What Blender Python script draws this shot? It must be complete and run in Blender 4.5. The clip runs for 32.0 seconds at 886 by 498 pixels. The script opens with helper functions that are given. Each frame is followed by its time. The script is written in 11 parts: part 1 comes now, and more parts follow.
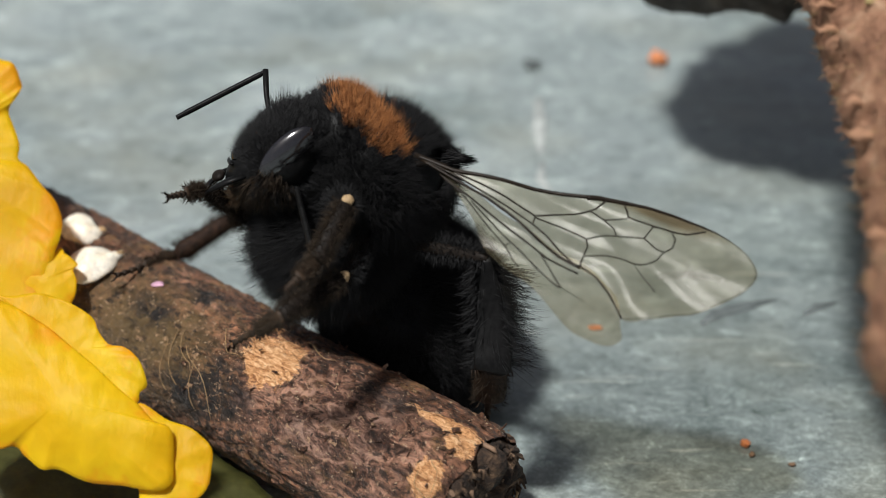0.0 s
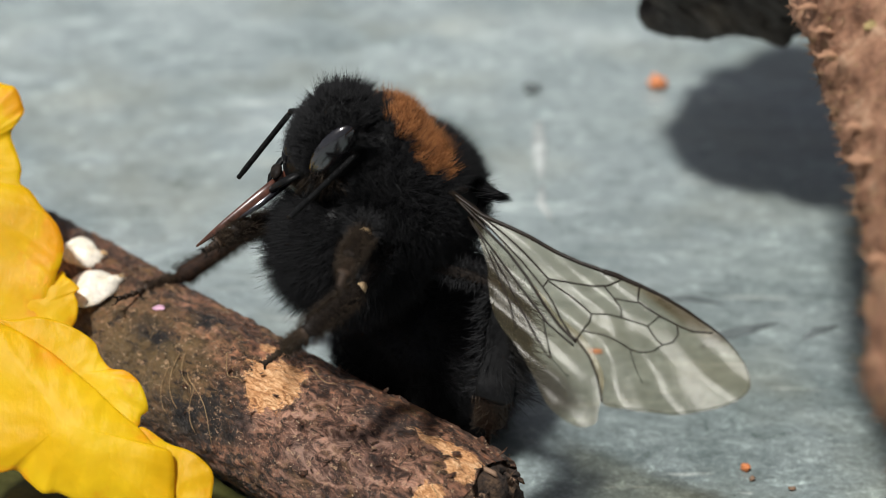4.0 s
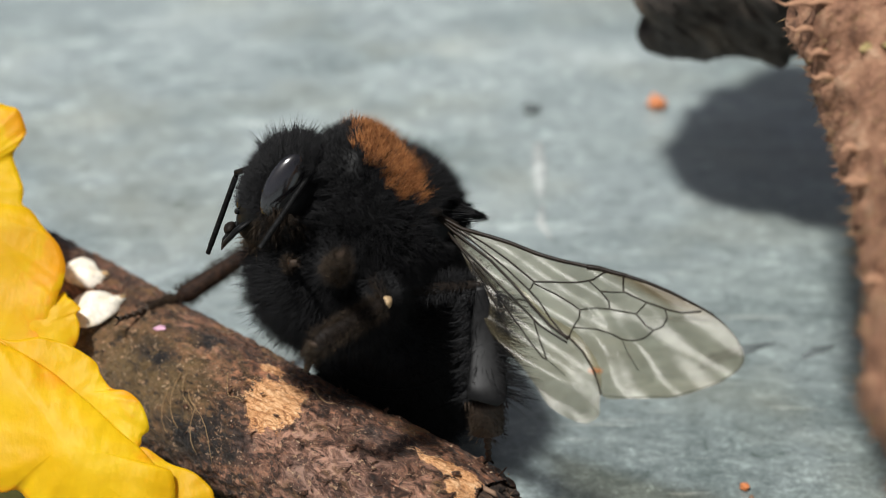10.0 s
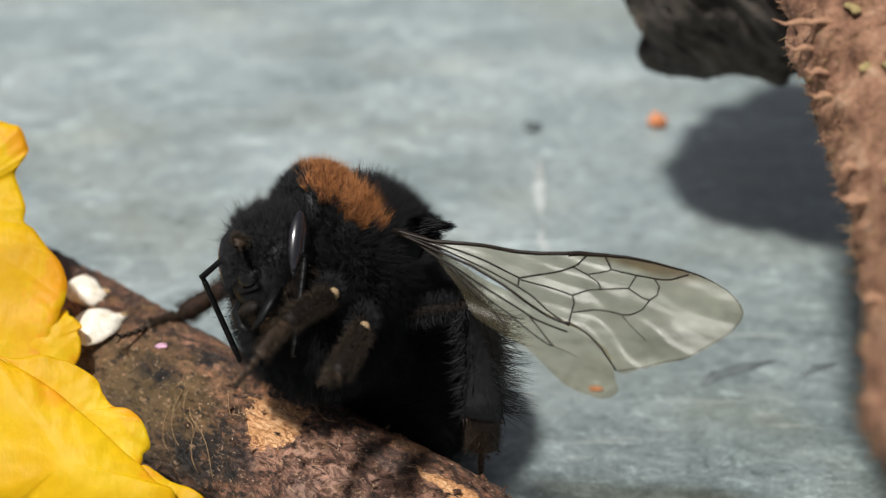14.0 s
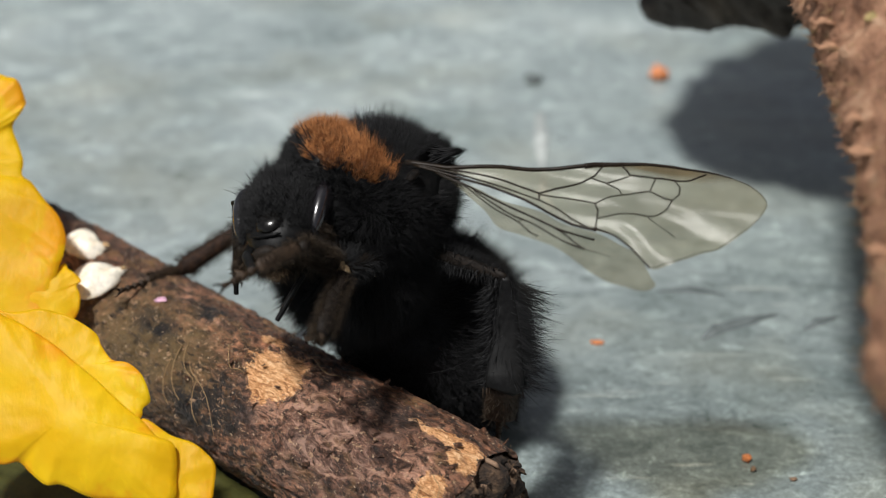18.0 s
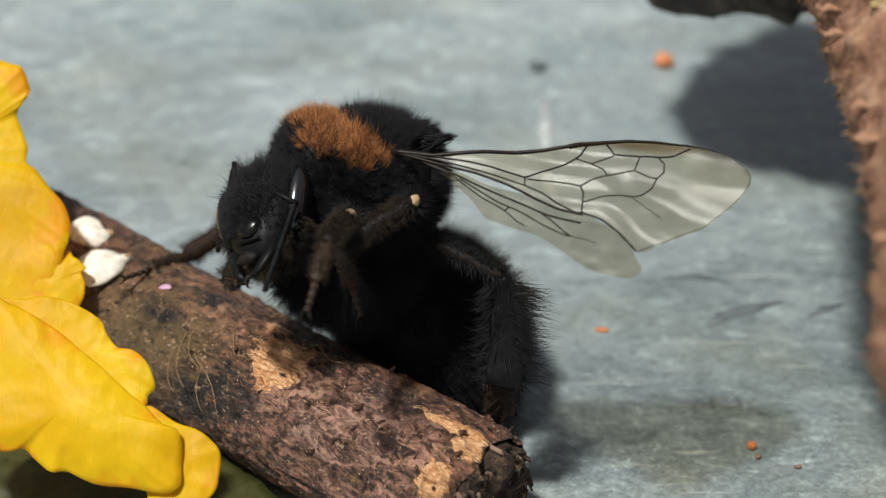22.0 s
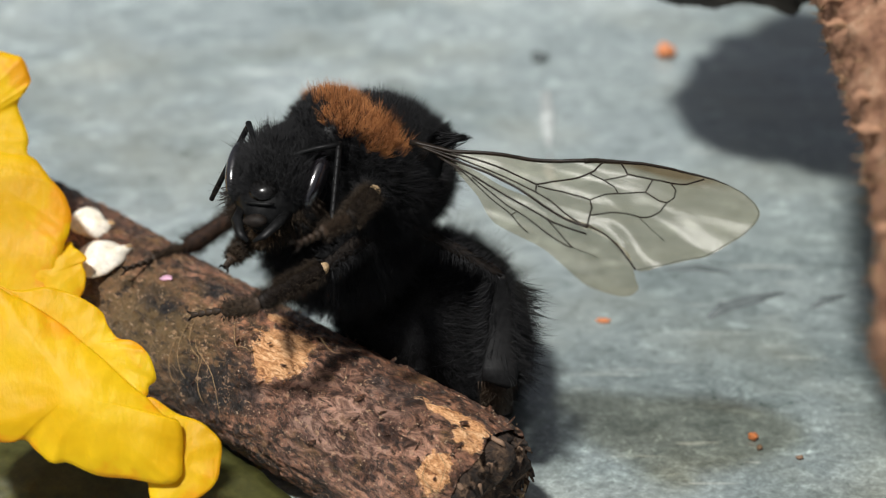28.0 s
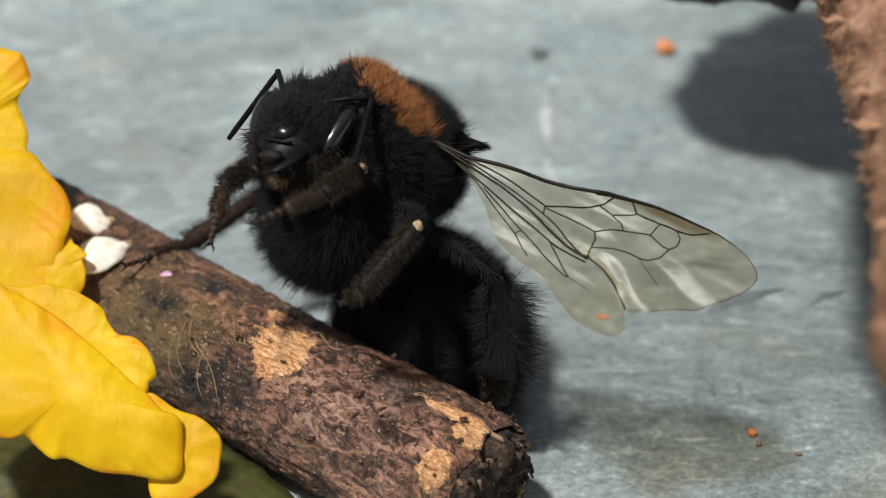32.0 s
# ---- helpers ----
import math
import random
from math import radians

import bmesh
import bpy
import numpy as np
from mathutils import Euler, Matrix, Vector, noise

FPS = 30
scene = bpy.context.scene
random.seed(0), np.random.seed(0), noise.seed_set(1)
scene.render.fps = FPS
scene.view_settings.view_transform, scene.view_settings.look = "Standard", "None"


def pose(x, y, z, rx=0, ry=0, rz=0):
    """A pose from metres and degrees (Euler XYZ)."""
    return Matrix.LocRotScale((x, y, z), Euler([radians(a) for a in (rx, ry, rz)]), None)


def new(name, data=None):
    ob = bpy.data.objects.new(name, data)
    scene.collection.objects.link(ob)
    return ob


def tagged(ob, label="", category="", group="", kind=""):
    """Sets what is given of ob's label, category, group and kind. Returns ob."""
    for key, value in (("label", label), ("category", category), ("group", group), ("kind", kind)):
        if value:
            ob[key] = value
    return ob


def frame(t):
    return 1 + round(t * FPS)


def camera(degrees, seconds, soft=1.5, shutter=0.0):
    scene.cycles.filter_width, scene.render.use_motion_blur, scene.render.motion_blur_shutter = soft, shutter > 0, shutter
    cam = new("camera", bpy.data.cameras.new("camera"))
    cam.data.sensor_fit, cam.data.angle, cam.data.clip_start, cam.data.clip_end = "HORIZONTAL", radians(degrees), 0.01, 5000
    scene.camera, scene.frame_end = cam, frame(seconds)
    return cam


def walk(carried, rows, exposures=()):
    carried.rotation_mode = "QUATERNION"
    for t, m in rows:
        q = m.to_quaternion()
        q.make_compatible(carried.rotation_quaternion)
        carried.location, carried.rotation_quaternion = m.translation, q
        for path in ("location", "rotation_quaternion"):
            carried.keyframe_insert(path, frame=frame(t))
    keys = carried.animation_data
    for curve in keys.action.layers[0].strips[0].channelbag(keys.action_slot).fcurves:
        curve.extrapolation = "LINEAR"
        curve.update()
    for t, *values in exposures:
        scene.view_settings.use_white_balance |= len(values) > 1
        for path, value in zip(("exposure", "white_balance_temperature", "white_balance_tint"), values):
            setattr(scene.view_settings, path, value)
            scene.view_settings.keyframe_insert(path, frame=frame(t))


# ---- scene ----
MM = 0.001  # all lengths below are given in millimetres and turned into metres here

cam = camera(32, 32.0, soft=0.7)
cam.data.dof.use_dof = True
cam.data.dof.focus_distance = 0.0715
cam.data.dof.aperture_fstop = 44.0
walk(cam, [
    (0, pose(0.00000, -0.05820, 0.05370, 55.000, 0.000, 0.000)),
    (0.5, pose(-0.00004, -0.05818, 0.05376, 54.950, -0.035, -0.018)),
    (1, pose(-0.00008, -0.05819, 0.05380, 55.182, -0.056, -0.050)),
    (1.5, pose(-0.00009, -0.05823, 0.05383, 55.309, -0.059, -0.023)),
    (2, pose(-0.00009, -0.05827, 0.05385, 55.483, -0.053, -0.016)),
    (2.5, pose(-0.00008, -0.05828, 0.05388, 55.426, -0.043, -0.029)),
    (3, pose(-0.00007, -0.05830, 0.05389, 55.516, -0.040, 0.024)),
    (3.5, pose(-0.00008, -0.05831, 0.05387, 55.696, -0.052, -0.005)),
    (5.5, pose(-0.00002, -0.05836, 0.05403, 55.950, -0.028, 0.031)),
    (6, pose(-0.00002, -0.05840, 0.05399, 56.000, -0.009, 0.033)),
    (6.5, pose(-0.00004, -0.05843, 0.05400, 56.000, -0.015, 0.006)),
    (7, pose(-0.00004, -0.05845, 0.05405, 55.966, -0.022, -0.008)),
    (7.5, pose(-0.00002, -0.05846, 0.05408, 56.083, -0.010, 0.043)),
    (8, pose(-0.00000, -0.05844, 0.05408, 56.151, -0.000, 0.055)),
    (8.5, pose(-0.00001, -0.05844, 0.05409, 55.992, -0.005, -0.009)),
    (9, pose(-0.00002, -0.05848, 0.05411, 56.096, -0.005, 0.022)),
    (9.5, pose(-0.00001, -0.05855, 0.05415, 56.372, 0.003, 0.006)),
    (10, pose(0.00002, -0.05858, 0.05419, 56.499, 0.018, 0.021)),
    (10.5, pose(0.00005, -0.05861, 0.05422, 56.648, 0.027, 0.098)),
    (11, pose(0.00004, -0.05865, 0.05426, 56.769, 0.016, 0.066)),
    (11.5, pose(0.00002, -0.05871, 0.05432, 56.925, -0.004, 0.036)),
    (12, pose(0.00001, -0.05875, 0.05435, 57.108, -0.013, 0.077)),
    (12.5, pose(0.00000, -0.05876, 0.05436, 57.154, -0.011, 0.039)),
    (13, pose(0.00001, -0.05876, 0.05436, 57.202, 0.001, 0.083)),
    (13.5, pose(0.00001, -0.05873, 0.05435, 57.215, 0.012, 0.032)),
    (14, pose(0.00001, -0.05867, 0.05433, 57.116, 0.014, 0.058)),
    (14.5, pose(0.00002, -0.05854, 0.05425, 56.789, 0.016, 0.044)),
    (15, pose(0.00002, -0.05838, 0.05412, 56.199, 0.035, 0.056)),
    (15.5, pose(0.00003, -0.05822, 0.05396, 55.559, 0.073, 0.071)),
    (17.5, pose(0.00000, -0.05843, 0.05404, 55.403, 0.092, 0.070)),
    (18, pose(-0.00001, -0.05835, 0.05400, 55.453, 0.077, 0.029)),
    (18.5, pose(0.00001, -0.05830, 0.05398, 55.385, 0.081, 0.052)),
    (19, pose(0.00003, -0.05827, 0.05396, 55.217, 0.096, 0.103)),
    (19.5, pose(0.00004, -0.05826, 0.05394, 55.091, 0.107, 0.063)),
    (20, pose(0.00002, -0.05829, 0.05394, 55.129, 0.105, 0.100)),
    (20.5, pose(-0.00001, -0.05832, 0.05395, 55.307, 0.095, 0.038)),
    (21, pose(-0.00003, -0.05832, 0.05396, 55.164, 0.105, 0.054)),
    (21.5, pose(-0.00004, -0.05831, 0.05395, 55.129, 0.131, 0.149)),
    (22, pose(-0.00006, -0.05831, 0.05395, 54.997, 0.143, 0.152)),
    (22.5, pose(-0.00007, -0.05831, 0.05395, 54.977, 0.144, 0.130)),
    (23, pose(-0.00006, -0.05832, 0.05394, 54.983, 0.149, 0.162)),
    (23.5, pose(-0.00004, -0.05834, 0.05395, 55.033, 0.162, 0.129)),
    (24, pose(-0.00001, -0.05842, 0.05401, 55.257, 0.184, 0.179)),
    (24.5, pose(0.00001, -0.05852, 0.05411, 55.775, 0.208, 0.164)),
    (25, pose(-0.00000, -0.05853, 0.05414, 56.466, 0.216, 0.203)),
    (25.5, pose(-0.00003, -0.05842, 0.05406, 55.742, 0.200, 0.176)),
    (26, pose(-0.00005, -0.05832, 0.05398, 55.022, 0.182, 0.179)),
    (26.5, pose(-0.00004, -0.05832, 0.05392, 54.802, 0.176, 0.210)),
    (28.5, pose(-0.00002, -0.05821, 0.05390, 54.648, 0.207, 0.202)),
    (29, pose(-0.00003, -0.05826, 0.05391, 54.725, 0.201, 0.221)),
    (29.5, pose(-0.00004, -0.05827, 0.05387, 54.773, 0.188, 0.194)),
    (30, pose(-0.00005, -0.05824, 0.05384, 54.491, 0.174, 0.170)),
    (30.5, pose(-0.00005, -0.05821, 0.05382, 54.399, 0.175, 0.178)),
    (31, pose(-0.00004, -0.05820, 0.05382, 54.342, 0.189, 0.164)),
    (31.5, pose(-0.00003, -0.05823, 0.05386, 54.415, 0.195, 0.210)),
    (32, pose(-0.00003, -0.05830, 0.05393, 54.530, 0.178, 0.194)),
], [(0, 0.05), (3, 0.1), (8, 0.15), (12, 0.2), (15, 0.13), (20, 0.08), (25, 0.16), (32, 0.15)])

# ---- world and sun ----
SUN_DIR = Vector((0.30, 0.24, -1.0)).normalized()
world = bpy.data.worlds.new("sky")
scene.world = world
world.use_nodes = True
wn = world.node_tree.nodes
sky = wn.new("ShaderNodeTexSky")
sky.sky_type = "NISHITA"
sky.sun_disc = False
sky.sun_elevation = math.asin(-SUN_DIR.z)
sky.air_density = 0.5
sky.dust_density = 2.5
sky.ozone_density = 0.8
sky.sun_rotation = math.atan2(-SUN_DIR.x, -SUN_DIR.y)
haze = wn.new("ShaderNodeHueSaturation")  # thin white haze takes most of the blue out of the sky
haze.inputs["Saturation"].default_value = 0.4
world.node_tree.links.new(sky.outputs["Color"], haze.inputs["Color"])
world.node_tree.links.new(haze.outputs["Color"], wn["Background"].inputs["Color"])
wn["Background"].inputs["Strength"].default_value = 0.072
sun = new("sun", bpy.data.lights.new("sun", "SUN"))
sun.data.energy = 4.45
sun.data.angle = radians(4.5)
sun.data.color = (1.0, 0.99, 0.97)
sun.rotation_mode = "QUATERNION"
sun.rotation_quaternion = SUN_DIR.to_track_quat("-Z", "Y")
sun.location = (-0.3, -0.4, 0.8)


# ---- materials ----
def shader(name, rough=0.6, metal=0.0, spec=0.5):
    m = bpy.data.materials.new(name)
    m.use_nodes = True
    b = m.node_tree.nodes["Principled BSDF"]
    b.inputs["Roughness"].default_value = rough
    b.inputs["Metallic"].default_value = metal
    b.inputs["Specular IOR Level"].default_value = spec
    return m, m.node_tree.nodes, m.node_tree.links, b


def coords(nodes, links, stretch=(1, 1, 1)):
    tc = nodes.new("ShaderNodeTexCoord")
    mp = nodes.new("ShaderNodeMapping")
    mp.inputs["Scale"].default_value = stretch
    links.new(tc.outputs["Object"], mp.inputs["Vector"])
    return mp.outputs["Vector"]


def noise_tex(nodes, links, vec, per_mm, detail=6.0, rough=0.6, distort=0.0):
    n = nodes.new("ShaderNodeTexNoise")
    n.inputs["Scale"].default_value = per_mm * 1000
    n.inputs["Detail"].default_value = detail
    n.inputs["Roughness"].default_value = rough
    n.inputs["Distortion"].default_value = distort
    links.new(vec, n.inputs["Vector"])
    return n.outputs["Fac"]


def ramp(nodes, links, fac, stops):
    r = nodes.new("ShaderNodeValToRGB")
    while len(r.color_ramp.elements) < len(stops):
        r.color_ramp.elements.new(0.5)
    for e, (at, c) in zip(r.color_ramp.elements, stops):
        e.position = at
        e.color = (*c, 1) if len(c) == 3 else c
    links.new(fac, r.inputs["Fac"])
    return r.outputs["Color"]


def mix(nodes, links, fac, a, b, mode="MIX"):
    n = nodes.new("ShaderNodeMix")
    n.data_type, n.blend_type = "RGBA", mode
    for socket, v in ((n.inputs[0], fac), (n.inputs[6], a), (n.inputs[7], b)):
        if isinstance(v, (float, int)):
            socket.default_value = v
        elif isinstance(v, tuple):
            socket.default_value = (*v, 1)
        else:
            links.new(v, socket)
    return n.outputs[2]


def bump(nodes, links, b, height, strength, mm):
    n = nodes.new("ShaderNodeBump")
    n.inputs["Strength"].default_value = strength
    n.inputs["Distance"].default_value = mm * MM
    links.new(height, n.inputs["Height"])
    links.new(n.outputs["Normal"], b.inputs["Normal"])


def grainy(name, stops, per_mm, rough=0.6, stretch=(1, 1, 1), relief=0.4, depth=0.05, spec=0.4, detail=7.0):
    """A surface whose colour wanders through the stops, with a fine grain and relief."""
    m, nodes, links, b = shader(name, rough, 0.0, spec)
    v = coords(nodes, links, stretch)
    big = noise_tex(nodes, links, v, per_mm, detail, 0.65)
    fine = noise_tex(nodes, links, v, per_mm * 5.3, 4.0, 0.6)
    c = ramp(nodes, links, big, stops)
    g = ramp(nodes, links, fine, [(0.3, (0.65, 0.65, 0.65)), (0.7, (1.15, 1.12, 1.1))])
    links.new(mix(nodes, links, 0.7, c, g, "MULTIPLY"), b.inputs["Base Color"])
    bump(nodes, links, b, mix(nodes, links, 0.5, big, fine), relief, depth)
    return m


def ground_material():
    m, nodes, links, b = shader("weathered_grey_paint", 0.6, 0.0, 0.9)
    v = coords(nodes, links, (0.7, 1, 1))
    long = coords(nodes, links, (0.4, 1.0, 1))
    cloud = noise_tex(nodes, links, v, 0.055, 5.0, 0.6, 0.5)
    base = ramp(nodes, links, cloud, [(0.3, (0.174, 0.207, 0.208)), (0.5, (0.227, 0.264, 0.266)), (0.7, (0.296, 0.334, 0.338))])
    streak = noise_tex(nodes, links, long, 0.16, 6.0, 0.62, 1.2)
    base = mix(nodes, links, 0.7, base, ramp(nodes, links, streak, [(0.32, (0.66, 0.70, 0.69)), (0.5, (1.0, 1.0, 1.0)), (0.70, (1.36, 1.34, 1.30))]), "MULTIPLY")
    mottle = noise_tex(nodes, links, coords(nodes, links, (0.55, 1.0, 1)), 0.55, 7.0, 0.68, 1.6)
    base = mix(nodes, links, 0.75, base, ramp(nodes, links, mottle, [(0.33, (0.60, 0.63, 0.60)), (0.47, (0.97, 0.97, 0.97)), (0.56, (1.08, 1.08, 1.06)), (0.66, (1.75, 1.75, 1.70))]), "MULTIPLY")
    fleck = noise_tex(nodes, links, v, 1.7, 7.0, 0.72, 1.0)
    base = mix(nodes, links, 0.75, base, ramp(nodes, links, fleck, [(0.34, (0.55, 0.57, 0.55)), (0.48, (1.0, 1.0, 1.0)), (0.58, (1.05, 1.05, 1.04)), (0.67, (2.0, 2.0, 1.95))]), "MULTIPLY")
    # fine scratches in two directions
    for turn, k in ((0.5, 2.2), (-0.75, 1.6)):
        tc = nodes.new("ShaderNodeTexCoord")
        mp = nodes.new("ShaderNodeMapping")
        mp.inputs["Rotation"].default_value = (0, 0, turn)
        mp.inputs["Scale"].default_value = (0.06, 1.0, 1)
        links.new(tc.outputs["Object"], mp.inputs["Vector"])
        line = noise_tex(nodes, links, mp.outputs["Vector"], k, 3.0, 0.6, 0.4)
        base = mix(nodes, links, ramp(nodes, links, line, [(0.665, (0, 0, 0)), (0.70, (0.5, 0.5, 0.5))]), base, (0.50, 0.52, 0.48))
    warm = noise_tex(nodes, links, v, 0.09, 4.0, 0.55)
    base = mix(nodes, links, ramp(nodes, links, warm, [(0.48, (0, 0, 0)), (0.72, (0.4, 0.4, 0.4))]), base, (0.25, 0.24, 0.17))
    # far ground coloured paler, painting in the sky's sheen at a grazing view
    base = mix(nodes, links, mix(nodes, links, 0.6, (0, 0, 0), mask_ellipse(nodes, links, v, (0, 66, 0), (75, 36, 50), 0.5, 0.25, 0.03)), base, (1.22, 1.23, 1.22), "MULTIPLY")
    # right front coloured darker, the dim end of that painted falloff
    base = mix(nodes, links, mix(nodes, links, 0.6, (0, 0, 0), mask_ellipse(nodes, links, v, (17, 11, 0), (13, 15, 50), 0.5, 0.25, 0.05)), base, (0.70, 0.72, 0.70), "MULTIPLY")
    speck = noise_tex(nodes, links, v, 3.4, 6.0, 0.75, 0.8)
    near = mask_ellipse(nodes, links, v, (10, -6, 0), (26, 12, 50), 0.5, 0.3, 0.08)
    base = mix(nodes, links, near, base, mix(nodes, links, 0.55, base, ramp(nodes, links, speck, [(0.36, (0.42, 0.44, 0.42)), (0.5, (0.85, 0.87, 0.86)), (0.62, (1.6, 1.6, 1.56))]), "MULTIPLY"))
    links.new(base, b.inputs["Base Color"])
    links.new(ramp(nodes, links, mottle, [(0.3, (0.26, 0.26, 0.26)), (0.7, (0.46, 0.46, 0.46))]), b.inputs["Roughness"])
    b.inputs["Coat Weight"].default_value = 1.0
    b.inputs["Coat Roughness"].default_value = 0.2
    bump(nodes, links, b, mix(nodes, links, 0.5, mottle, fleck), 0.35, 0.12)
    return m


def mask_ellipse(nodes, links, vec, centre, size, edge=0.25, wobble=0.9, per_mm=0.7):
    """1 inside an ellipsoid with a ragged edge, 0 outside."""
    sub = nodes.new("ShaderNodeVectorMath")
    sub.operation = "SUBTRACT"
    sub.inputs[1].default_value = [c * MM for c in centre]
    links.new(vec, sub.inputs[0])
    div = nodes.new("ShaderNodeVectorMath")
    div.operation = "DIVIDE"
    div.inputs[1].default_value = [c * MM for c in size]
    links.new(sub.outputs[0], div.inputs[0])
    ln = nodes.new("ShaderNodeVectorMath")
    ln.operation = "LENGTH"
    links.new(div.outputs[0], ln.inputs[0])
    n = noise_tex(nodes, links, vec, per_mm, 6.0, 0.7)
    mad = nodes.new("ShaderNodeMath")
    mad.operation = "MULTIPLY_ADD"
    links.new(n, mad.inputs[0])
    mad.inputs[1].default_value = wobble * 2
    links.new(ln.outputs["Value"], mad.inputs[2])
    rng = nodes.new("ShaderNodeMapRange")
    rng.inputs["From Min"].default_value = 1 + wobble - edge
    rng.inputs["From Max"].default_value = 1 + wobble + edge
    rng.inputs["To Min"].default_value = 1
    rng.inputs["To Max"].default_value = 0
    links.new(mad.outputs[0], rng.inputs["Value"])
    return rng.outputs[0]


def bark_material():
    m, nodes, links, b = shader("brown_twig_bark", 0.62, 0.0, 0.5)
    v = coords(nodes, links, (0.75, 1, 1))
    fine_v = coords(nodes, links, (0.55, 1, 1))
    big = noise_tex(nodes, links, v, 0.25, 6.0, 0.65, 0.8)
    base = ramp(nodes, links, big, [(0.36, (0.075, 0.035, 0.020)), (0.47, (0.155, 0.072, 0.039)), (0.56, (0.24, 0.122, 0.072)), (0.68, (0.36, 0.205, 0.14))])
    # peeling skin: reddish plates with darker gaps
    plate = noise_tex(nodes, links, fine_v, 1.5, 8.0, 0.72, 1.0)
    base = mix(nodes, links, 0.95, base, ramp(nodes, links, plate, [(0.40, (0.08, 0.07, 0.06)), (0.47, (0.58, 0.54, 0.50)), (0.52, (1.05, 1.0, 0.98)), (0.58, (1.6, 1.48, 1.42)), (0.65, (2.4, 2.2, 2.05))]), "MULTIPLY")
    small = noise_tex(nodes, links, fine_v, 4.2, 6.0, 0.75, 0.5)
    base = mix(nodes, links, 0.9, base, ramp(nodes, links, small, [(0.38, (0.25, 0.22, 0.20)), (0.48, (0.95, 0.95, 0.95)), (0.56, (1.1, 1.1, 1.1)), (0.66, (2.0, 1.85, 1.7))]), "MULTIPLY")
    # green-brown algae towards the flower, ochre dust
    ochre = noise_tex(nodes, links, v, 0.6, 8.0, 0.8, 0.5)
    base = mix(nodes, links, ramp(nodes, links, ochre, [(0.54, (0, 0, 0)), (0.62, (0.75, 0.75, 0.75))]), base, (0.23, 0.125, 0.045))
    algae = mask_ellipse(nodes, links, v, (-4.2, -2.2, 5.6), (3.8, 2.6, 3.0), 0.5, 0.8, 0.9)
    base = mix(nodes, links, algae, base, mix(nodes, links, plate, (0.035, 0.025, 0.012), (0.24, 0.15, 0.06)))
    # dark mouldy patches broken into specks
    speck = ramp(nodes, links, noise_tex(nodes, links, v, 2.2, 6.0, 0.75, 0.6), [(0.44, (1, 1, 1)), (0.52, (0, 0, 0))])
    for centre, size in (((0.1, -2.3, 5.8), (1.7, 1.7, 1.7)), ((6.0, -0.4, 7.0), (0.9, 0.8, 1.2)), ((-3.4, -3.0, 4.0), (3.0, 1.8, 1.8)), ((-5.0, 0.5, 7.0), (2.4, 0.9, 0.9)), ((4.1, -3.8, 1.8), (4.6, 1.8, 1.6)), ((1.6, -3.1, 3.6), (2.6, 1.4, 1.4))):
        k = nodes.new("ShaderNodeMath")
        k.operation = "MULTIPLY"
        links.new(mask_ellipse(nodes, links, v, centre, size, 0.5, 0.7, 0.9), k.inputs[0])
        links.new(speck, k.inputs[1])
        base = mix(nodes, links, k.outputs[0], base, (0.010, 0.009, 0.008))
    # black mould in solid blots with a few pale grains left bare
    blot = ramp(nodes, links, noise_tex(nodes, links, v, 1.3, 6.0, 0.7, 0.8), [(0.50, (1, 1, 1)), (0.58, (0, 0, 0))])
    for centre, size in (((0.6, -2.75, 5.5), (1.5, 1.2, 1.5)), ((-1.2, -3.1, 4.9), (2.2, 0.9, 1.2)), ((-5.6, -1.6, 6.6), (1.6, 0.9, 1.0)), ((-3.2, 0.4, 7.2), (1.6, 0.7, 0.8)), ((7.6, 0.2, 7.3), (1.4, 0.6, 0.8)), ((5.2, -2.6, 5.6), (1.0, 0.7, 0.9))):
        k = nodes.new("ShaderNodeMath")
        k.operation = "MULTIPLY"
        links.new(mask_ellipse(nodes, links, v, (centre[0] * 0.75, centre[1], centre[2]), (size[0] * 0.75, size[1], size[2]), 0.35, 0.8, 1.2), k.inputs[0])
        links.new(blot, k.inputs[1])
        base = mix(nodes, links, k.outputs[0], base, (0.012, 0.010, 0.009))
    # thin pinkish skin towards the broken end, its colour strengthened to offset the bee's shade
    skin = mask_ellipse(nodes, links, v, (7.0 * 0.75, -2.0, 6.2), (4.6 * 0.75, 2.2, 2.6), 0.6, 0.9, 0.8)
    base = mix(nodes, links, mix(nodes, links, 0.6, (0, 0, 0), skin), base, ramp(nodes, links, plate, [(0.42, (0.05, 0.025, 0.018)), (0.50, (0.20, 0.105, 0.075)), (0.60, (0.52, 0.33, 0.25))]))
    pits = noise_tex(nodes, links, fine_v, 2.6, 5.0, 0.65, 0.4)
    base = mix(nodes, links, ramp(nodes, links, pits, [(0.58, (0, 0, 0)), (0.62, (0.85, 0.85, 0.85))]), base, (0.018, 0.012, 0.009))
    tan = noise_tex(nodes, links, v, 3.3, 6.0, 0.7, 0.6)
    base = mix(nodes, links, ramp(nodes, links, tan, [(0.60, (0, 0, 0)), (0.64, (0.8, 0.8, 0.8))]), base, (0.46, 0.29, 0.17))
    grit = noise_tex(nodes, links, v, 6.5, 3.0, 0.6)
    base = mix(nodes, links, ramp(nodes, links, grit, [(0.655, (0, 0, 0)), (0.68, (0.85, 0.85, 0.85))]), base, (0.50, 0.37, 0.24))
    fibre = noise_tex(nodes, links, coords(nodes, links, (0.45, 1.3, 1.3)), 3.2, 7.0, 0.72, 1.5)
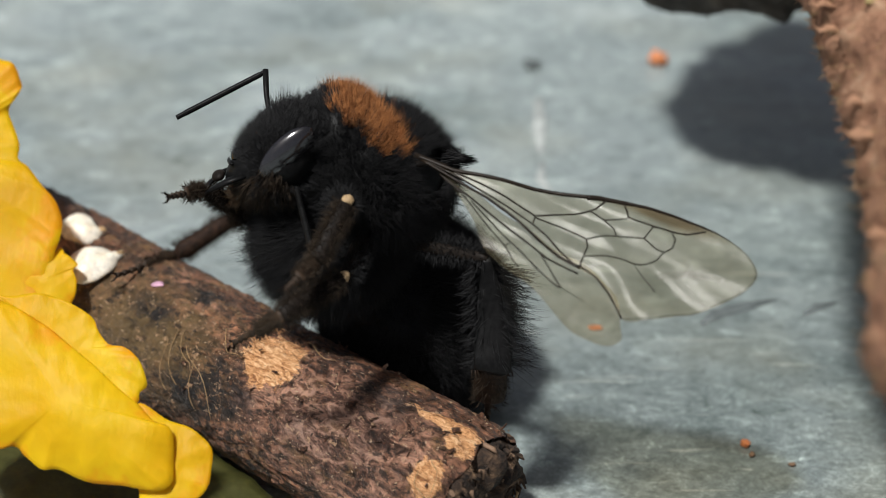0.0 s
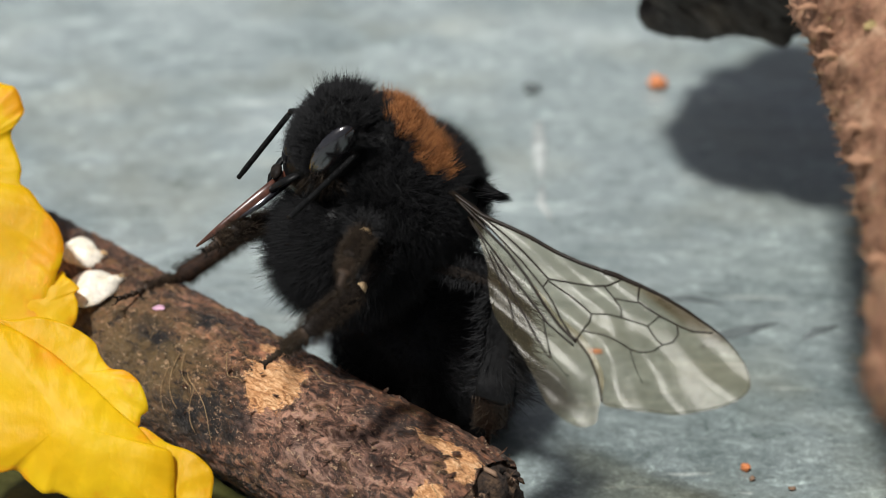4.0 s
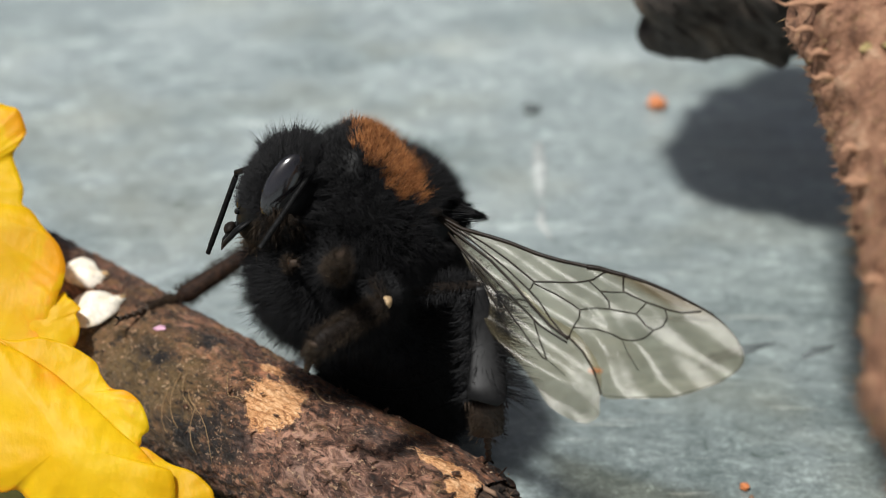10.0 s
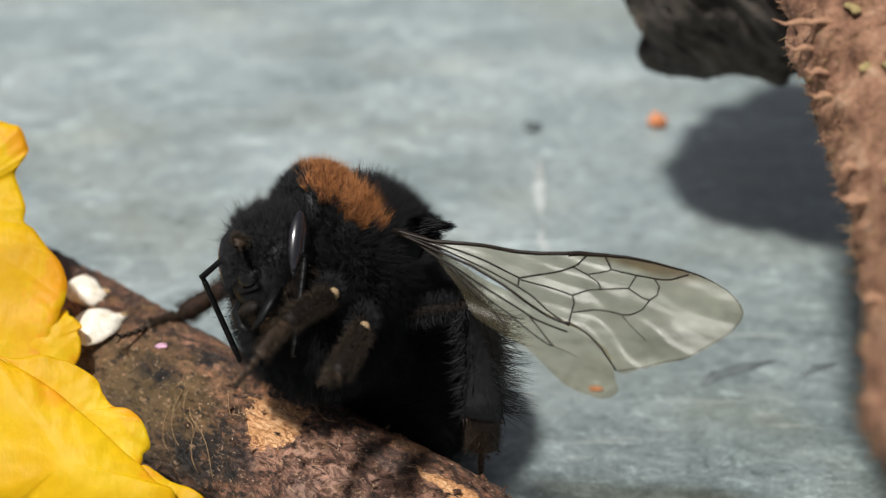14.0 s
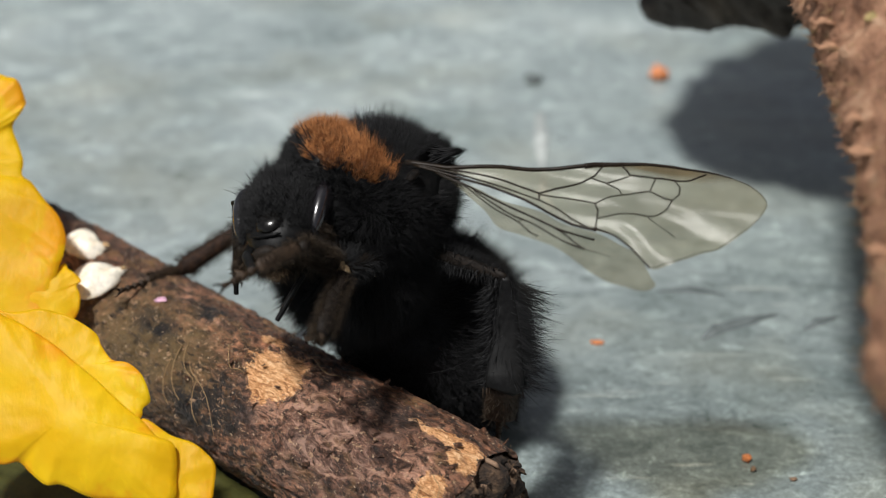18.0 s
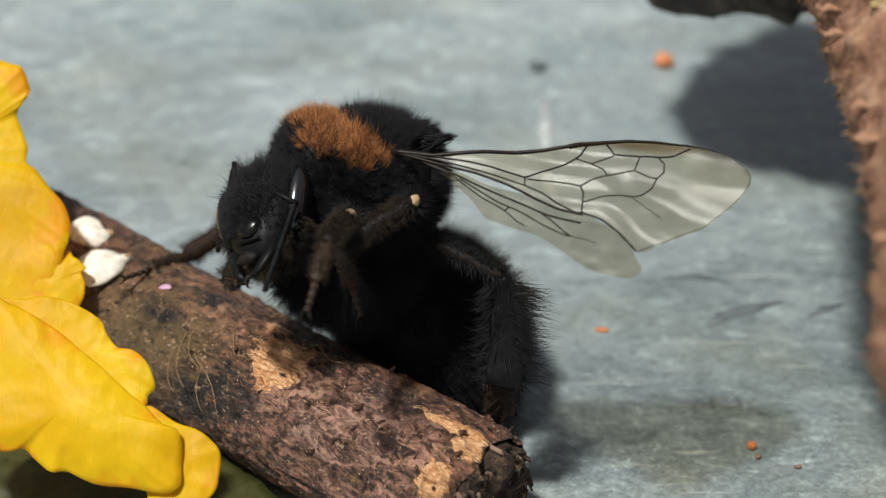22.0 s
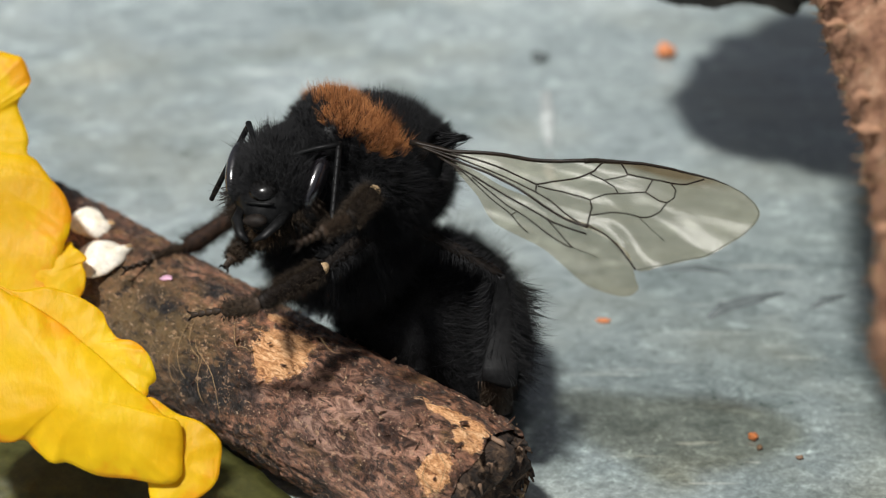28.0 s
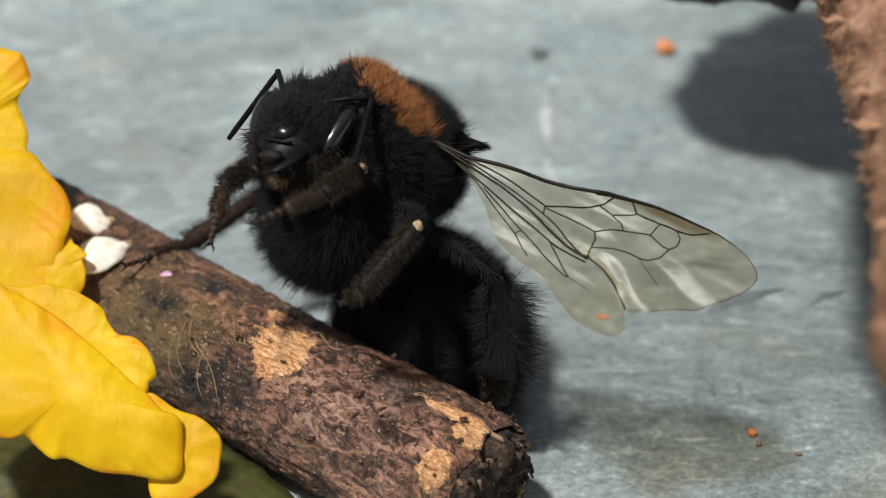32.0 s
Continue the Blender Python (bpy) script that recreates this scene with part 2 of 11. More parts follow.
    wood = ramp(nodes, links, fibre, [(0.38, (0.22, 0.085, 0.03)), (0.46, (0.53, 0.25, 0.10)), (0.53, (0.68, 0.36, 0.16)), (0.62, (0.88, 0.58, 0.33))])
    # bare wood where the bark is scraped off
    for centre, size, wob in (((1.75, -0.85, 6.9), (1.65, 1.4, 1.6), 1.0), ((0.2, 0.75, 7.0), (0.75, 0.4, 1.0), 1.0), ((11.5, 0.4, 7.4), (1.9, 0.42, 1.0), 1.2), ((12.6, -0.4, 7.3), (0.75, 0.65, 1.0), 1.1), ((12.25, -2.3, 6.6), (0.75, 0.85, 1.0), 1.0)):
        k = mask_ellipse(nodes, links, v, (centre[0] * 0.75, centre[1], centre[2]), (size[0] * 0.75, size[1], size[2]), 0.05, wob, 2.0)
        base = mix(nodes, links, k, base, wood)
    links.new(base, b.inputs["Base Color"])
    links.new(ramp(nodes, links, plate, [(0.3, (0.36, 0.36, 0.36)), (0.7, (0.66, 0.66, 0.66))]), b.inputs["Roughness"])
    bump(nodes, links, b, mix(nodes, links, 0.35, mix(nodes, links, 0.4, plate, small), fibre), 1.0, 0.5)
    return m


def petal_material():
    m, nodes, links, b = shader("yellow_petal", 0.5, 0.0, 0.3)
    v = coords(nodes, links)
    big = noise_tex(nodes, links, v, 0.13, 4.0, 0.5)
    base = ramp(nodes, links, big, [(0.35, (0.80, 0.46, 0.004)), (0.5, (0.86, 0.58, 0.006)), (0.65, (0.89, 0.66, 0.012))])
    vein = noise_tex(nodes, links, coords(nodes, links, (0.7, 1, 1.0)), 0.45, 5.0, 0.6, 1.2)
    base = mix(nodes, links, 0.35, base, ramp(nodes, links, vein, [(0.35, (0.86, 0.76, 0.6)), (0.6, (1.05, 1.05, 1.0))]), "MULTIPLY")
    rim = nodes.new("ShaderNodeAttribute")
    rim.attribute_name = "rim"
    blush = nodes.new("ShaderNodeMath")
    blush.operation = "MULTIPLY"
    links.new(rim.outputs["Fac"], blush.inputs[0])
    links.new(ramp(nodes, links, noise_tex(nodes, links, v, 0.28, 4.0, 0.6), [(0.42, (0, 0, 0)), (0.62, (1, 1, 1))]), blush.inputs[1])
    base = mix(nodes, links, ramp(nodes, links, blush.outputs[0], [(0.55, (0, 0, 0)), (1.0, (0.65, 0.65, 0.65))]), base, (0.85, 0.32, 0.01))
    links.new(base, b.inputs["Base Color"])
    wrinkle = noise_tex(nodes, links, coords(nodes, links, (1.0, 0.45, 0.45)), 1.1, 5.0, 0.6, 0.2)
    bump(nodes, links, b, mix(nodes, links, 0.6, mix(nodes, links, 0.5, big, vein), wrinkle), 0.32, 0.5)
    tr = nodes.new("ShaderNodeBsdfTranslucent")
    links.new(base, tr.inputs["Color"])
    ms = nodes.new("ShaderNodeMixShader")
    ms.inputs[0].default_value = 0.5
    links.new(b.outputs[0], ms.inputs[1])
    links.new(tr.outputs[0], ms.inputs[2])
    links.new(ms.outputs[0], nodes["Material Output"].inputs["Surface"])
    return m


def plain(name, colour, rough=0.5, spec=0.5, per_mm=3.0, relief=0.2):
    lo, hi = [c * 0.7 for c in colour], [min(1, c * 1.25) for c in colour]
    return grainy(name, [(0.35, tuple(lo)), (0.65, tuple(hi))], per_mm, rough, relief=relief, depth=0.03, spec=spec)


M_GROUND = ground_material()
M_BARK = bark_material()
M_END = grainy("dark_torn_wood", [(0.36, (0.012, 0.009, 0.007)), (0.5, (0.06, 0.036, 0.022)), (0.68, (0.22, 0.135, 0.075))], 1.2, 0.8, (0.6, 1.5, 1.5), 1.0, 0.4)
M_PETAL = petal_material()
M_HUSK = grainy("white_seed_husk", [(0.3, (0.58, 0.46, 0.30)), (0.45, (0.78, 0.72, 0.58)), (0.65, (0.86, 0.82, 0.72))], 0.9, 0.45, relief=0.3)
M_STICK = grainy("reddish_peeling_bark", [(0.34, (0.09, 0.04, 0.022)), (0.47, (0.24, 0.12, 0.07)), (0.57, (0.34, 0.185, 0.11)), (0.70, (0.47, 0.31, 0.20))], 0.9, 0.8, (1, 0.8, 1), 1.0, 0.35)
M_DARKSTICK = grainy("dark_grey_bark", [(0.35, (0.02, 0.017, 0.014)), (0.55, (0.055, 0.045, 0.036)), (0.72, (0.12, 0.10, 0.075))], 0.25, 0.85, relief=0.9, depth=0.5)
M_LICHEN = grainy("pale_lichen", [(0.35, (0.35, 0.30, 0.29)), (0.65, (0.72, 0.66, 0.66))], 0.8, 0.8, relief=0.8, depth=0.2)
M_SHADE_LEAF = plain("dark_green_shade_leaf", (0.055, 0.055, 0.015), 0.5, 0.3, 0.6)
M_MOSS = plain("green_moss", (0.32, 0.25, 0.11), 0.8, 0.2)
M_STICKHAIR = plain("pinkish_bark_shred", (0.34, 0.19, 0.115), 0.75, 0.2)
M_FIBRE = plain("dry_root_fibre", (0.36, 0.24, 0.12), 0.7, 0.3)
M_CRUMB = plain("orange_crumb", (0.62, 0.22, 0.08), 0.6, 0.4)
M_BROWN = plain("brown_grit", (0.22, 0.14, 0.09), 0.7, 0.3)
M_PINK = plain("pink_flake", (0.62, 0.36, 0.48), 0.5, 0.4)
M_GRIT = plain("pale_grit", (0.42, 0.31, 0.2), 0.7, 0.3)
M_CHALK = plain("chalky_scratch", (0.40, 0.43, 0.42), 0.7, 0.2, 0.8)
M_SCUFF = plain("dark_scuff", (0.11, 0.128, 0.128), 0.6, 0.3, 0.8)


# ---- building blocks ----
def raw(name, verts, faces, smooth=True):
    me = bpy.data.meshes.new(name)
    me.from_pydata([(x * MM, y * MM, z * MM) for x, y, z in verts], [], faces)
    if smooth:
        me.polygons.foreach_set("use_smooth", [True] * len(me.polygons))
    me.update()
    return me


def part(name, shape, material, parent=None, label="", smooth=True):
    """One mesh object out of (vertices, faces) in millimetres, under a thing or a part."""
    me = shape if isinstance(shape, bpy.types.Mesh) else raw(name, *shape, smooth)
    if not me.materials:
        me.materials.append(material)
    ob = new(name, me)
    if parent:
        ob.parent = parent
    if label:
        tagged(ob, label)
    return ob


def thing(name, at, label, category, group="", kind=""):
    ob = new(name)
    ob.empty_display_size = 0.002
    ob.location = [c * MM for c in at]
    return tagged(ob, label, category, group, kind)


def join(*shapes):
    verts, faces = [], []
    for v, f in shapes:
        k = len(verts)
        verts += [tuple(p) for p in v]
        faces += [tuple(i + k for i in q) for q in f]
    return verts, faces


def moved(shape, m):
    return [tuple(m @ Vector(p)) for p in shape[0]], shape[1]


def at(x, y, z, rx=0, ry=0, rz=0):
    return Matrix.Translation((x, y, z)) @ Euler([radians(a) for a in (rx, ry, rz)]).to_matrix().to_4x4()


def ball(rx, ry, rz, nu=20, nv=12, rough=0.0, per=0.8, seed=0.0, bend=None):
    """An ellipsoid of those half axes, dented by noise."""
    verts, faces = [(0, 0, rz)], []
    for j in range(1, nv):
        a = math.pi * j / nv
        for i in range(nu):
            b = 2 * math.pi * i / nu
            p = Vector((rx * math.sin(a) * math.cos(b), ry * math.sin(a) * math.sin(b), rz * math.cos(a)))
            if rough:
                p *= 1 + rough * noise.fractal(p * per + Vector((seed, seed * 1.7, 0)), 0.9, 2.1, 4)
            verts.append(tuple(p))
    verts.append((0, 0, -rz))
    last = len(verts) - 1
    for i in range(nu):
        k = (i + 1) % nu
        faces.append((0, 1 + i, 1 + k))
        for j in range(nv - 2):
            faces.append((1 + j * nu + i, 1 + (j + 1) * nu + i, 1 + (j + 1) * nu + k, 1 + j * nu + k))
        faces.append((last, 1 + (nv - 2) * nu + k, 1 + (nv - 2) * nu + i))
    return verts, faces


def tube(points, radii, n=8, flat=1.0, side=(0, 0, 1)):
    """A closed tube through the points; flat squeezes it along side."""
    pts = [Vector(p) for p in points]
    if isinstance(radii, (int, float)):
        radii = [radii] * len(pts)
    verts, faces, ref = [], [], Vector(side)
    for i, p in enumerate(pts):
        d = (pts[min(i + 1, len(pts) - 1)] - pts[max(i - 1, 0)]).normalized()
        u = d.cross(ref)
        if u.length < 1e-4:
            u = d.cross(Vector((0.3, 1, 0.1)))
        u.normalize()
        w = u.cross(d)
        for k in range(n):
            b = 2 * math.pi * k / n
            verts.append(tuple(p + radii[i] * (math.cos(b) * u + flat * math.sin(b) * w)))
    for i in range(len(pts) - 1):
        for k in range(n):
            m = (k + 1) % n
            faces.append((i * n + k, i * n + m, (i + 1) * n + m, (i + 1) * n + k))
    faces.append(tuple(range(n - 1, -1, -1)))
    faces.append(tuple(range((len(pts) - 1) * n, len(pts) * n)))
    return verts, faces


def hairs(roots, dirs, lengths, width, rng, droop=0.15, wild=0.15):
    """Tapered hairs, each a bent three-sided spike. Arrays of roots and unit directions."""
    n = len(roots)
    d = dirs + rng.normal(0, wild, (n, 3))
    d /= np.linalg.norm(d, axis=1)[:, None]
    u = np.cross(d, rng.normal(0, 1, (n, 3)))
    u /= np.linalg.norm(u, axis=1)[:, None]
    w = np.cross(d, u)
    bend = u * (rng.normal(0, droop, n) * lengths)[:, None]
    mid = roots + d * (lengths * 0.55)[:, None] + bend * 0.3
    tip = roots + d * lengths[:, None] + bend
    v = np.empty((n, 7, 3))
    for k in range(3):
        a = 2 * math.pi * k / 3
        off = (math.cos(a) * u + math.sin(a) * w) * np.atleast_1d(width)[..., None]
        v[:, k], v[:, 3 + k] = roots + off, mid + off * 0.75
    v[:, 6] = tip
    faces = []
    for i in range(n):
        b = i * 7
        for k in range(3):
            m = (k + 1) % 3
            faces += [(b + k, b + m, b + 3 + m, b + 3 + k), (b + 3 + k, b + 3 + m, b + 6)]
    return v.reshape(-1, 3).tolist(), faces


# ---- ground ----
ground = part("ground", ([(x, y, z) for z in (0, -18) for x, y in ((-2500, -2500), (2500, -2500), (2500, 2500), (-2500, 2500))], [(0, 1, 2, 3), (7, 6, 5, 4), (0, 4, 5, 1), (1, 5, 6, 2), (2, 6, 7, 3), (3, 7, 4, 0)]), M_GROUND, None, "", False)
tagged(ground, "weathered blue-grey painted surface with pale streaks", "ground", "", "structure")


# ---- the twig that the bee holds ----
def twig():
    r0, s0, s1 = 3.72, -34.0, 13.3
    ob = thing("twig", (-8.972, 0.927, 0), "brown peeling twig with bare scraped patches, lying on grey paint", "twig")
    ob.rotation_euler = (0, 0, radians(-38))
    nu, nv = 560, 190
    verts, faces = [], []
    for i in range(nu + 1):
        s = s0 + (s1 - s0) * i / nu
        for j in range(nv):
            b = 2 * math.pi * j / nv
            q = Vector((s * 0.6, math.cos(b) * r0, math.sin(b) * r0))
            r = r0 + 0.03 * min(13, max(0, -s - 1)) + 0.13 * noise.fractal(q * 0.33, 1.0, 2.0, 3) + 0.13 * noise.fractal(q * 1.5 + Vector((9, 0, 0)), 0.8, 2.1, 5)
            r += 0.05 * max(0, noise.noise(q * 3.1)) ** 2 * 3 - 0.07 * abs(noise.noise(q * 4.3)) + 0.04 * noise.noise(q * 8.1)
            y, z = math.cos(b), math.sin(b)
            # loose plates of bark with cracks between them
            near, spots = noise.voronoi(Vector((s * 0.55, y * r0 * 0.9, z * r0 * 0.9)) + 0.35 * noise.noise_vector(q * 1.3))
            loose = max(0.0, min(1.0, 0.5 + 1.6 * noise.noise(q * 0.45 + Vector((4, 0, 0)))))
            r += loose * (0.09 * noise.noise(spots[0] * 7.3) - 0.09 * max(0.0, 1 - (near[1] - near[0]) / 0.12))
            # the scraped patch lies a little lower than the bark round it
            e = math.hypot((s - 1.75) / 1.7, (y * r0 + 0.85) / 1.5)
            if z > 0 and e < 1.1:
                r -= 0.10
            if s > s1 - 1.2:
                r -= 0.35 * ((s - s1 + 1.2) / 1.2) ** 2 * (1 + 0.8 * noise.noise(q * 1.1))
            sx = s + (0.5 * noise.noise(Vector((0, y * 2, z * 2))) if i == nu else 0)
            verts.append((sx, y * r, r0 + z * r - 0.0))
    for i in range(nu):
        for j in range(nv):
            k = (j + 1) % nv
            faces.append((i * nv + j, (i + 1) * nv + j, (i + 1) * nv + k, i * nv + k))
    part("bark", (verts, faces), M_BARK, ob)
    # torn end: a ragged brown stump with splinters and hanging fibres
    rings = [(1.0, -0.5), (0.93, 0.05), (0.75, 0.45), (0.5, 0.65), (0.25, 0.6)]
    ev, ef = [], []
    for f, dx in rings:
        for j in range(64):
            b = 2 * math.pi * j / 64
            q = Vector((f * 3.0, math.cos(b) * f * 3, math.sin(b) * f * 3))
            ev.append((s1 + dx + 0.9 * noise.fractal(q * 0.9, 0.8, 2.1, 5), f * 3.35 * math.cos(b) + 0.2 * noise.noise(q * 2), r0 + f * 3.35 * math.sin(b) + 0.2 * noise.noise(q * 2.3)))
    for a in range(4):
        for j in range(64):
            k = (j + 1) % 64
            ef.append((a * 64 + j, a * 64 + k, (a + 1) * 64 + k, (a + 1) * 64 + j))
    ef.append(tuple(range(4 * 64, 5 * 64)))
    part("torn_end", (ev, ef), M_END, ob, "dark torn end grain")
    rng = random.Random(5)
    for i in range(150):
        b, f = rng.uniform(0, 6.28), rng.uniform(0.2, 0.98) ** 0.5
        y, z = f * 3.3 * math.cos(b), r0 + f * 3.3 * math.sin(b)
        l = rng.uniform(0.2, 1.0)
        p = [(s1 - 0.5, y, z), (s1 + 0.2 + l * 0.35, y + rng.uniform(-.3, .3), z + rng.uniform(-.4, .2)), (s1 + 0.1 + l * 0.6, y + rng.uniform(-.4, .4), max(0.1, z + rng.uniform(-0.9, .15)))]
        part("splinter", tube(p, [rng.uniform(0.1, 0.26), 0.12, 0.05], 6), M_END if rng.random() < 0.65 else (M_BROWN if rng.random() < 0.7 else M_FIBRE), ob)
    # curled bark flakes and grit on the upper side
    flakes = []
    for k in range(5):
        sh = ball(rng.uniform(0.25, 0.6), rng.uniform(0.16, 0.35), 0.045, 14, 6, 0.7, 3.2, k)
        flakes.append(raw("bark_flake", *sh))
    grits = [raw("grit", *ball(0.3, 0.22, 0.16, 8, 6, 0.6, 3.0, k)) for k in range(2)]
    for i in range(190):
        s, b = rng.uniform(-12, 13), rng.uniform(0.35, 3.0)
        me = flakes[i % 5] if i % 3 else grits[i % 2]
        f = part("bark_flake", me, M_BARK if i % 3 else M_GRIT, ob)
        k = rng.uniform(0.25, 0.7) if i % 3 else rng.uniform(0.12, 0.25)
        f.scale = (k, k, k)
        f.location = (s * MM, -r0 * math.cos(b) * MM, (r0 + (r0 + 0.04) * math.sin(b)) * MM)
        f.rotation_euler = (b - math.pi / 2, rng.uniform(-0.3, 0.3), rng.uniform(0, 6))
    # dry root fibres clinging to the side
    for (sa, ba), (sb, bb) in (((-3.6, 0.95), (-2.3, 0.35)), ((-3.2, 1.1), (-1.6, 0.55)), ((-2.6, 1.0), (0.3, 0.2)), ((-3.9, 0.8), (-3.0, 0.3)), ((-2.0, 0.75), (-1.0, 0.3)), ((-1.2, 1.3), (0.6, 1.0)), ((2.4, 1.65), (4.6, 1.75)), ((12.2, 1.2), (13.2, 0.5)), ((11.8, 1.0), (12.9, 0.4))):
        pts = []
        for k in range(9):
            t = k / 8
            s, b = sa + (sb - sa) * t + 0.12 * math.sin(t * 7 + ba * 9), ba + (bb - ba) * t + 0.10 * math.sin(t * 5 + sa * 3)
            pts.append((s, -(r0 + 0.16) * math.cos(b), r0 + (r0 + 0.16 + 0.1 * math.sin(3 * t)) * math.sin(b)))
        part("root_fibre", tube(pts, 0.017, 5), M_FIBRE, ob)
    return ob


twig()


# ---- yellow flower ----
def spline(points, n):
    """A closed smooth curve through the points (Catmull-Rom)."""
    out, m = [], len(points)
    for i in range(m):
        p0, p1, p2, p3 = (Vector(points[(i + k) % m]) for k in (-1, 0, 1, 2))
        for k in range(n):
            t = k / n
            out.append(0.5 * ((2 * p1) + (p2 - p0) * t + (2 * p0 - 5 * p1 + 4 * p2 - p3) * t * t + (3 * p1 - p0 - 3 * p2 + p3) * t ** 3))
    return out


def petal(outline, centre, cup, ruffle, seed, thick=0.14, wave=0.55):
    """A petal with that outline in its plane (x right, z up), cupped and ruffled towards its rim. Two skins and a rim."""
    rim, rings = spline(outline, 12), 16
    c = Vector(centre)
    n = len(rim)
    front, back = [], []
    for r in range(rings + 1):
        f = r / rings
        for i, p in enumerate(rim):
            q = c + (p - c) * f
            w = wave * noise.fractal(Vector((q.x * 0.22, q.y * 0.22, seed)), 1.1, 2.0, 4)
            edge = max(0, f - 0.55) / 0.45
            w += ruffle * edge ** 1.6 * (math.sin(i * 0.17 + seed) + 0.5 * math.sin(i * 0.43 + 2 * seed))
            y = cup * f * f + w
            front.append((q.x, y, q.y))
            back.append((q.x, y + thick * (1 - 0.7 * f), q.y))
    faces, k0 = [], len(front)
    for r in range(rings):
        for i in range(n):
            k = (i + 1) % n
            a, b, d, e = r * n + i, r * n + k, (r + 1) * n + k, (r + 1) * n + i
            faces += [(a, b, d, e), (k0 + e, k0 + d, k0 + b, k0 + a)]
    for i in range(n):
        k = (i + 1) % n
        faces.append((rings * n + i, rings * n + k, k0 + rings * n + k, k0 + rings * n + i))
    return front + back, faces, [r / rings for r in range(rings + 1) for _ in rim] * 2


def flower():
    ob = thing("flower", (-26, -3, 0), "bright yellow ruffled flower lying against the twig", "flower")
    tilt = (radians(-48), 0, 0)

    def lay(outline, centre, cup, ruffle, seed, nearer, hinge=(-3.57, 9.75)):
        verts, faces, rim = petal(outline, centre, cup, ruffle, seed, 0.10, 0.34)
        p = part("petal", (verts, faces), M_PETAL, ob)
        p.data.attributes.new("rim", "FLOAT", "POINT").data.foreach_set("value", rim)
        p.rotation_euler = tilt
        p.location = (0, (hinge[0] - 0.67 * nearer) * MM, (hinge[1] + 0.74 * nearer) * MM)

    up = (7.89, 9.56)
    lay([(2.1, 10.3), (3.3, 10.1), (3.9, 9.8), (4.2, 9.1), (4.3, 8.6), (4.0, 8.0), (3.7, 7.4), (4.0, 6.6), (4.4, 5.6), (4.4, 4.8), (4.9, 4.4), (5.7, 3.4), (6.4, 2.6), (6.8, 1.6), (6.8, 0.7), (6.6, 0.0), (6.4, -0.9), (5.8, -2.9), (4.2, -4.3), (0.9, -4.6), (-3.4, -0.3), (-4.0, 7.1), (-1.1, 9.8)], (0.2, 5.0), 0.5, 0.05, 1.0, 0, up)
    lay([(4.9, 0.7), (6.4, -0.3), (6.6, 0.1), (6.8, 0.2), (7.0, -0.1), (7.3, -0.3), (7.7, -0.7), (7.5, -1.0), (7.7, -1.5), (7.6, -2.4), (6.8, -3.3), (5.1, -3.3), (4.2, -1.6)], (5.9, -1.6), 0.2, 0.05, 2.0, -0.5, up)
    lay([(4.6, 5.2), (6.2, 4.6), (7.7, 4.7), (8.7, 4.5), (9.6, 4.1), (10.3, 3.6), (10.6, 3.0), (11.1, 2.4), (11.7, 2.3), (12.2, 2.0), (12.6, 1.5), (12.9, 0.6), (12.6, 0.2), (12.5, -0.3), (11.6, -0.8), (9.5, 0.1), (7.1, 1.6), (4.8, 3.1)], (9.6, 2.1), 0.2, 0.06, 3.0, -0.6)
    lay([(4.5, 4.8), (6.5, 4.2), (7.5, 3.7), (8.6, 3.0), (9.6, 2.2), (10.6, 1.4), (11.7, 0.4), (12.7, -0.4), (13.4, -1.1), (14.1, -1.4), (14.3, -2.1), (14.3, -3.0), (14.3, -3.7), (13.9, -4.1), (13.2, -4.1), (12.1, -3.9), (10.9, -3.8), (10.2, -3.6), (9.3, -3.2), (8.6, -3.2), (7.8, -2.6), (7.3, -2.2), (6.4, -2.3), (4.0, -1.8), (2.3, 1.4)], (9.5, -0.3), 0.7, 0.06, 4.0, 0.5)
    lay([(12.6, -0.3), (13.9, -1.0), (14.8, -1.3), (15.4, -1.7), (15.9, -2.3), (15.9, -3.2), (15.8, -3.9), (15.4, -4.4), (14.4, -5.0), (13.1, -5.0), (12.7, -3.9), (12.5, -1.9)], (13.9, -2.9), 0.3, 0.05, 5.0, -0.3)
    # leaf sheet widened and darkened in place of shade between flower and twig
    under = part("shade_leaf", petal([(-6, 6), (2, 7), (9, 6.5), (13.2, 6.2), (15.0, 5.0), (17.0, 3.2), (18.9, 0.9), (18.8, -3.6), (12, -5.5), (4, -5), (-4, -3)], (6, 1), 0.9, 0.15, 6.0)[:2], M_SHADE_LEAF, ob, "dark green leaf, widened to stand in for shade beside the twig")
    under.location = (0, -3.2 * MM, 2.2 * MM)
    under.rotation_euler = (radians(-84), radians(3), 0)
    part("stem", tube([(-6, 4, 0.8), (-2, 3, 1.5), (0, 2, 5)], [0.8, 0.9, 1.0], 10), M_MOSS, ob, "green stem")
    return ob


flower()


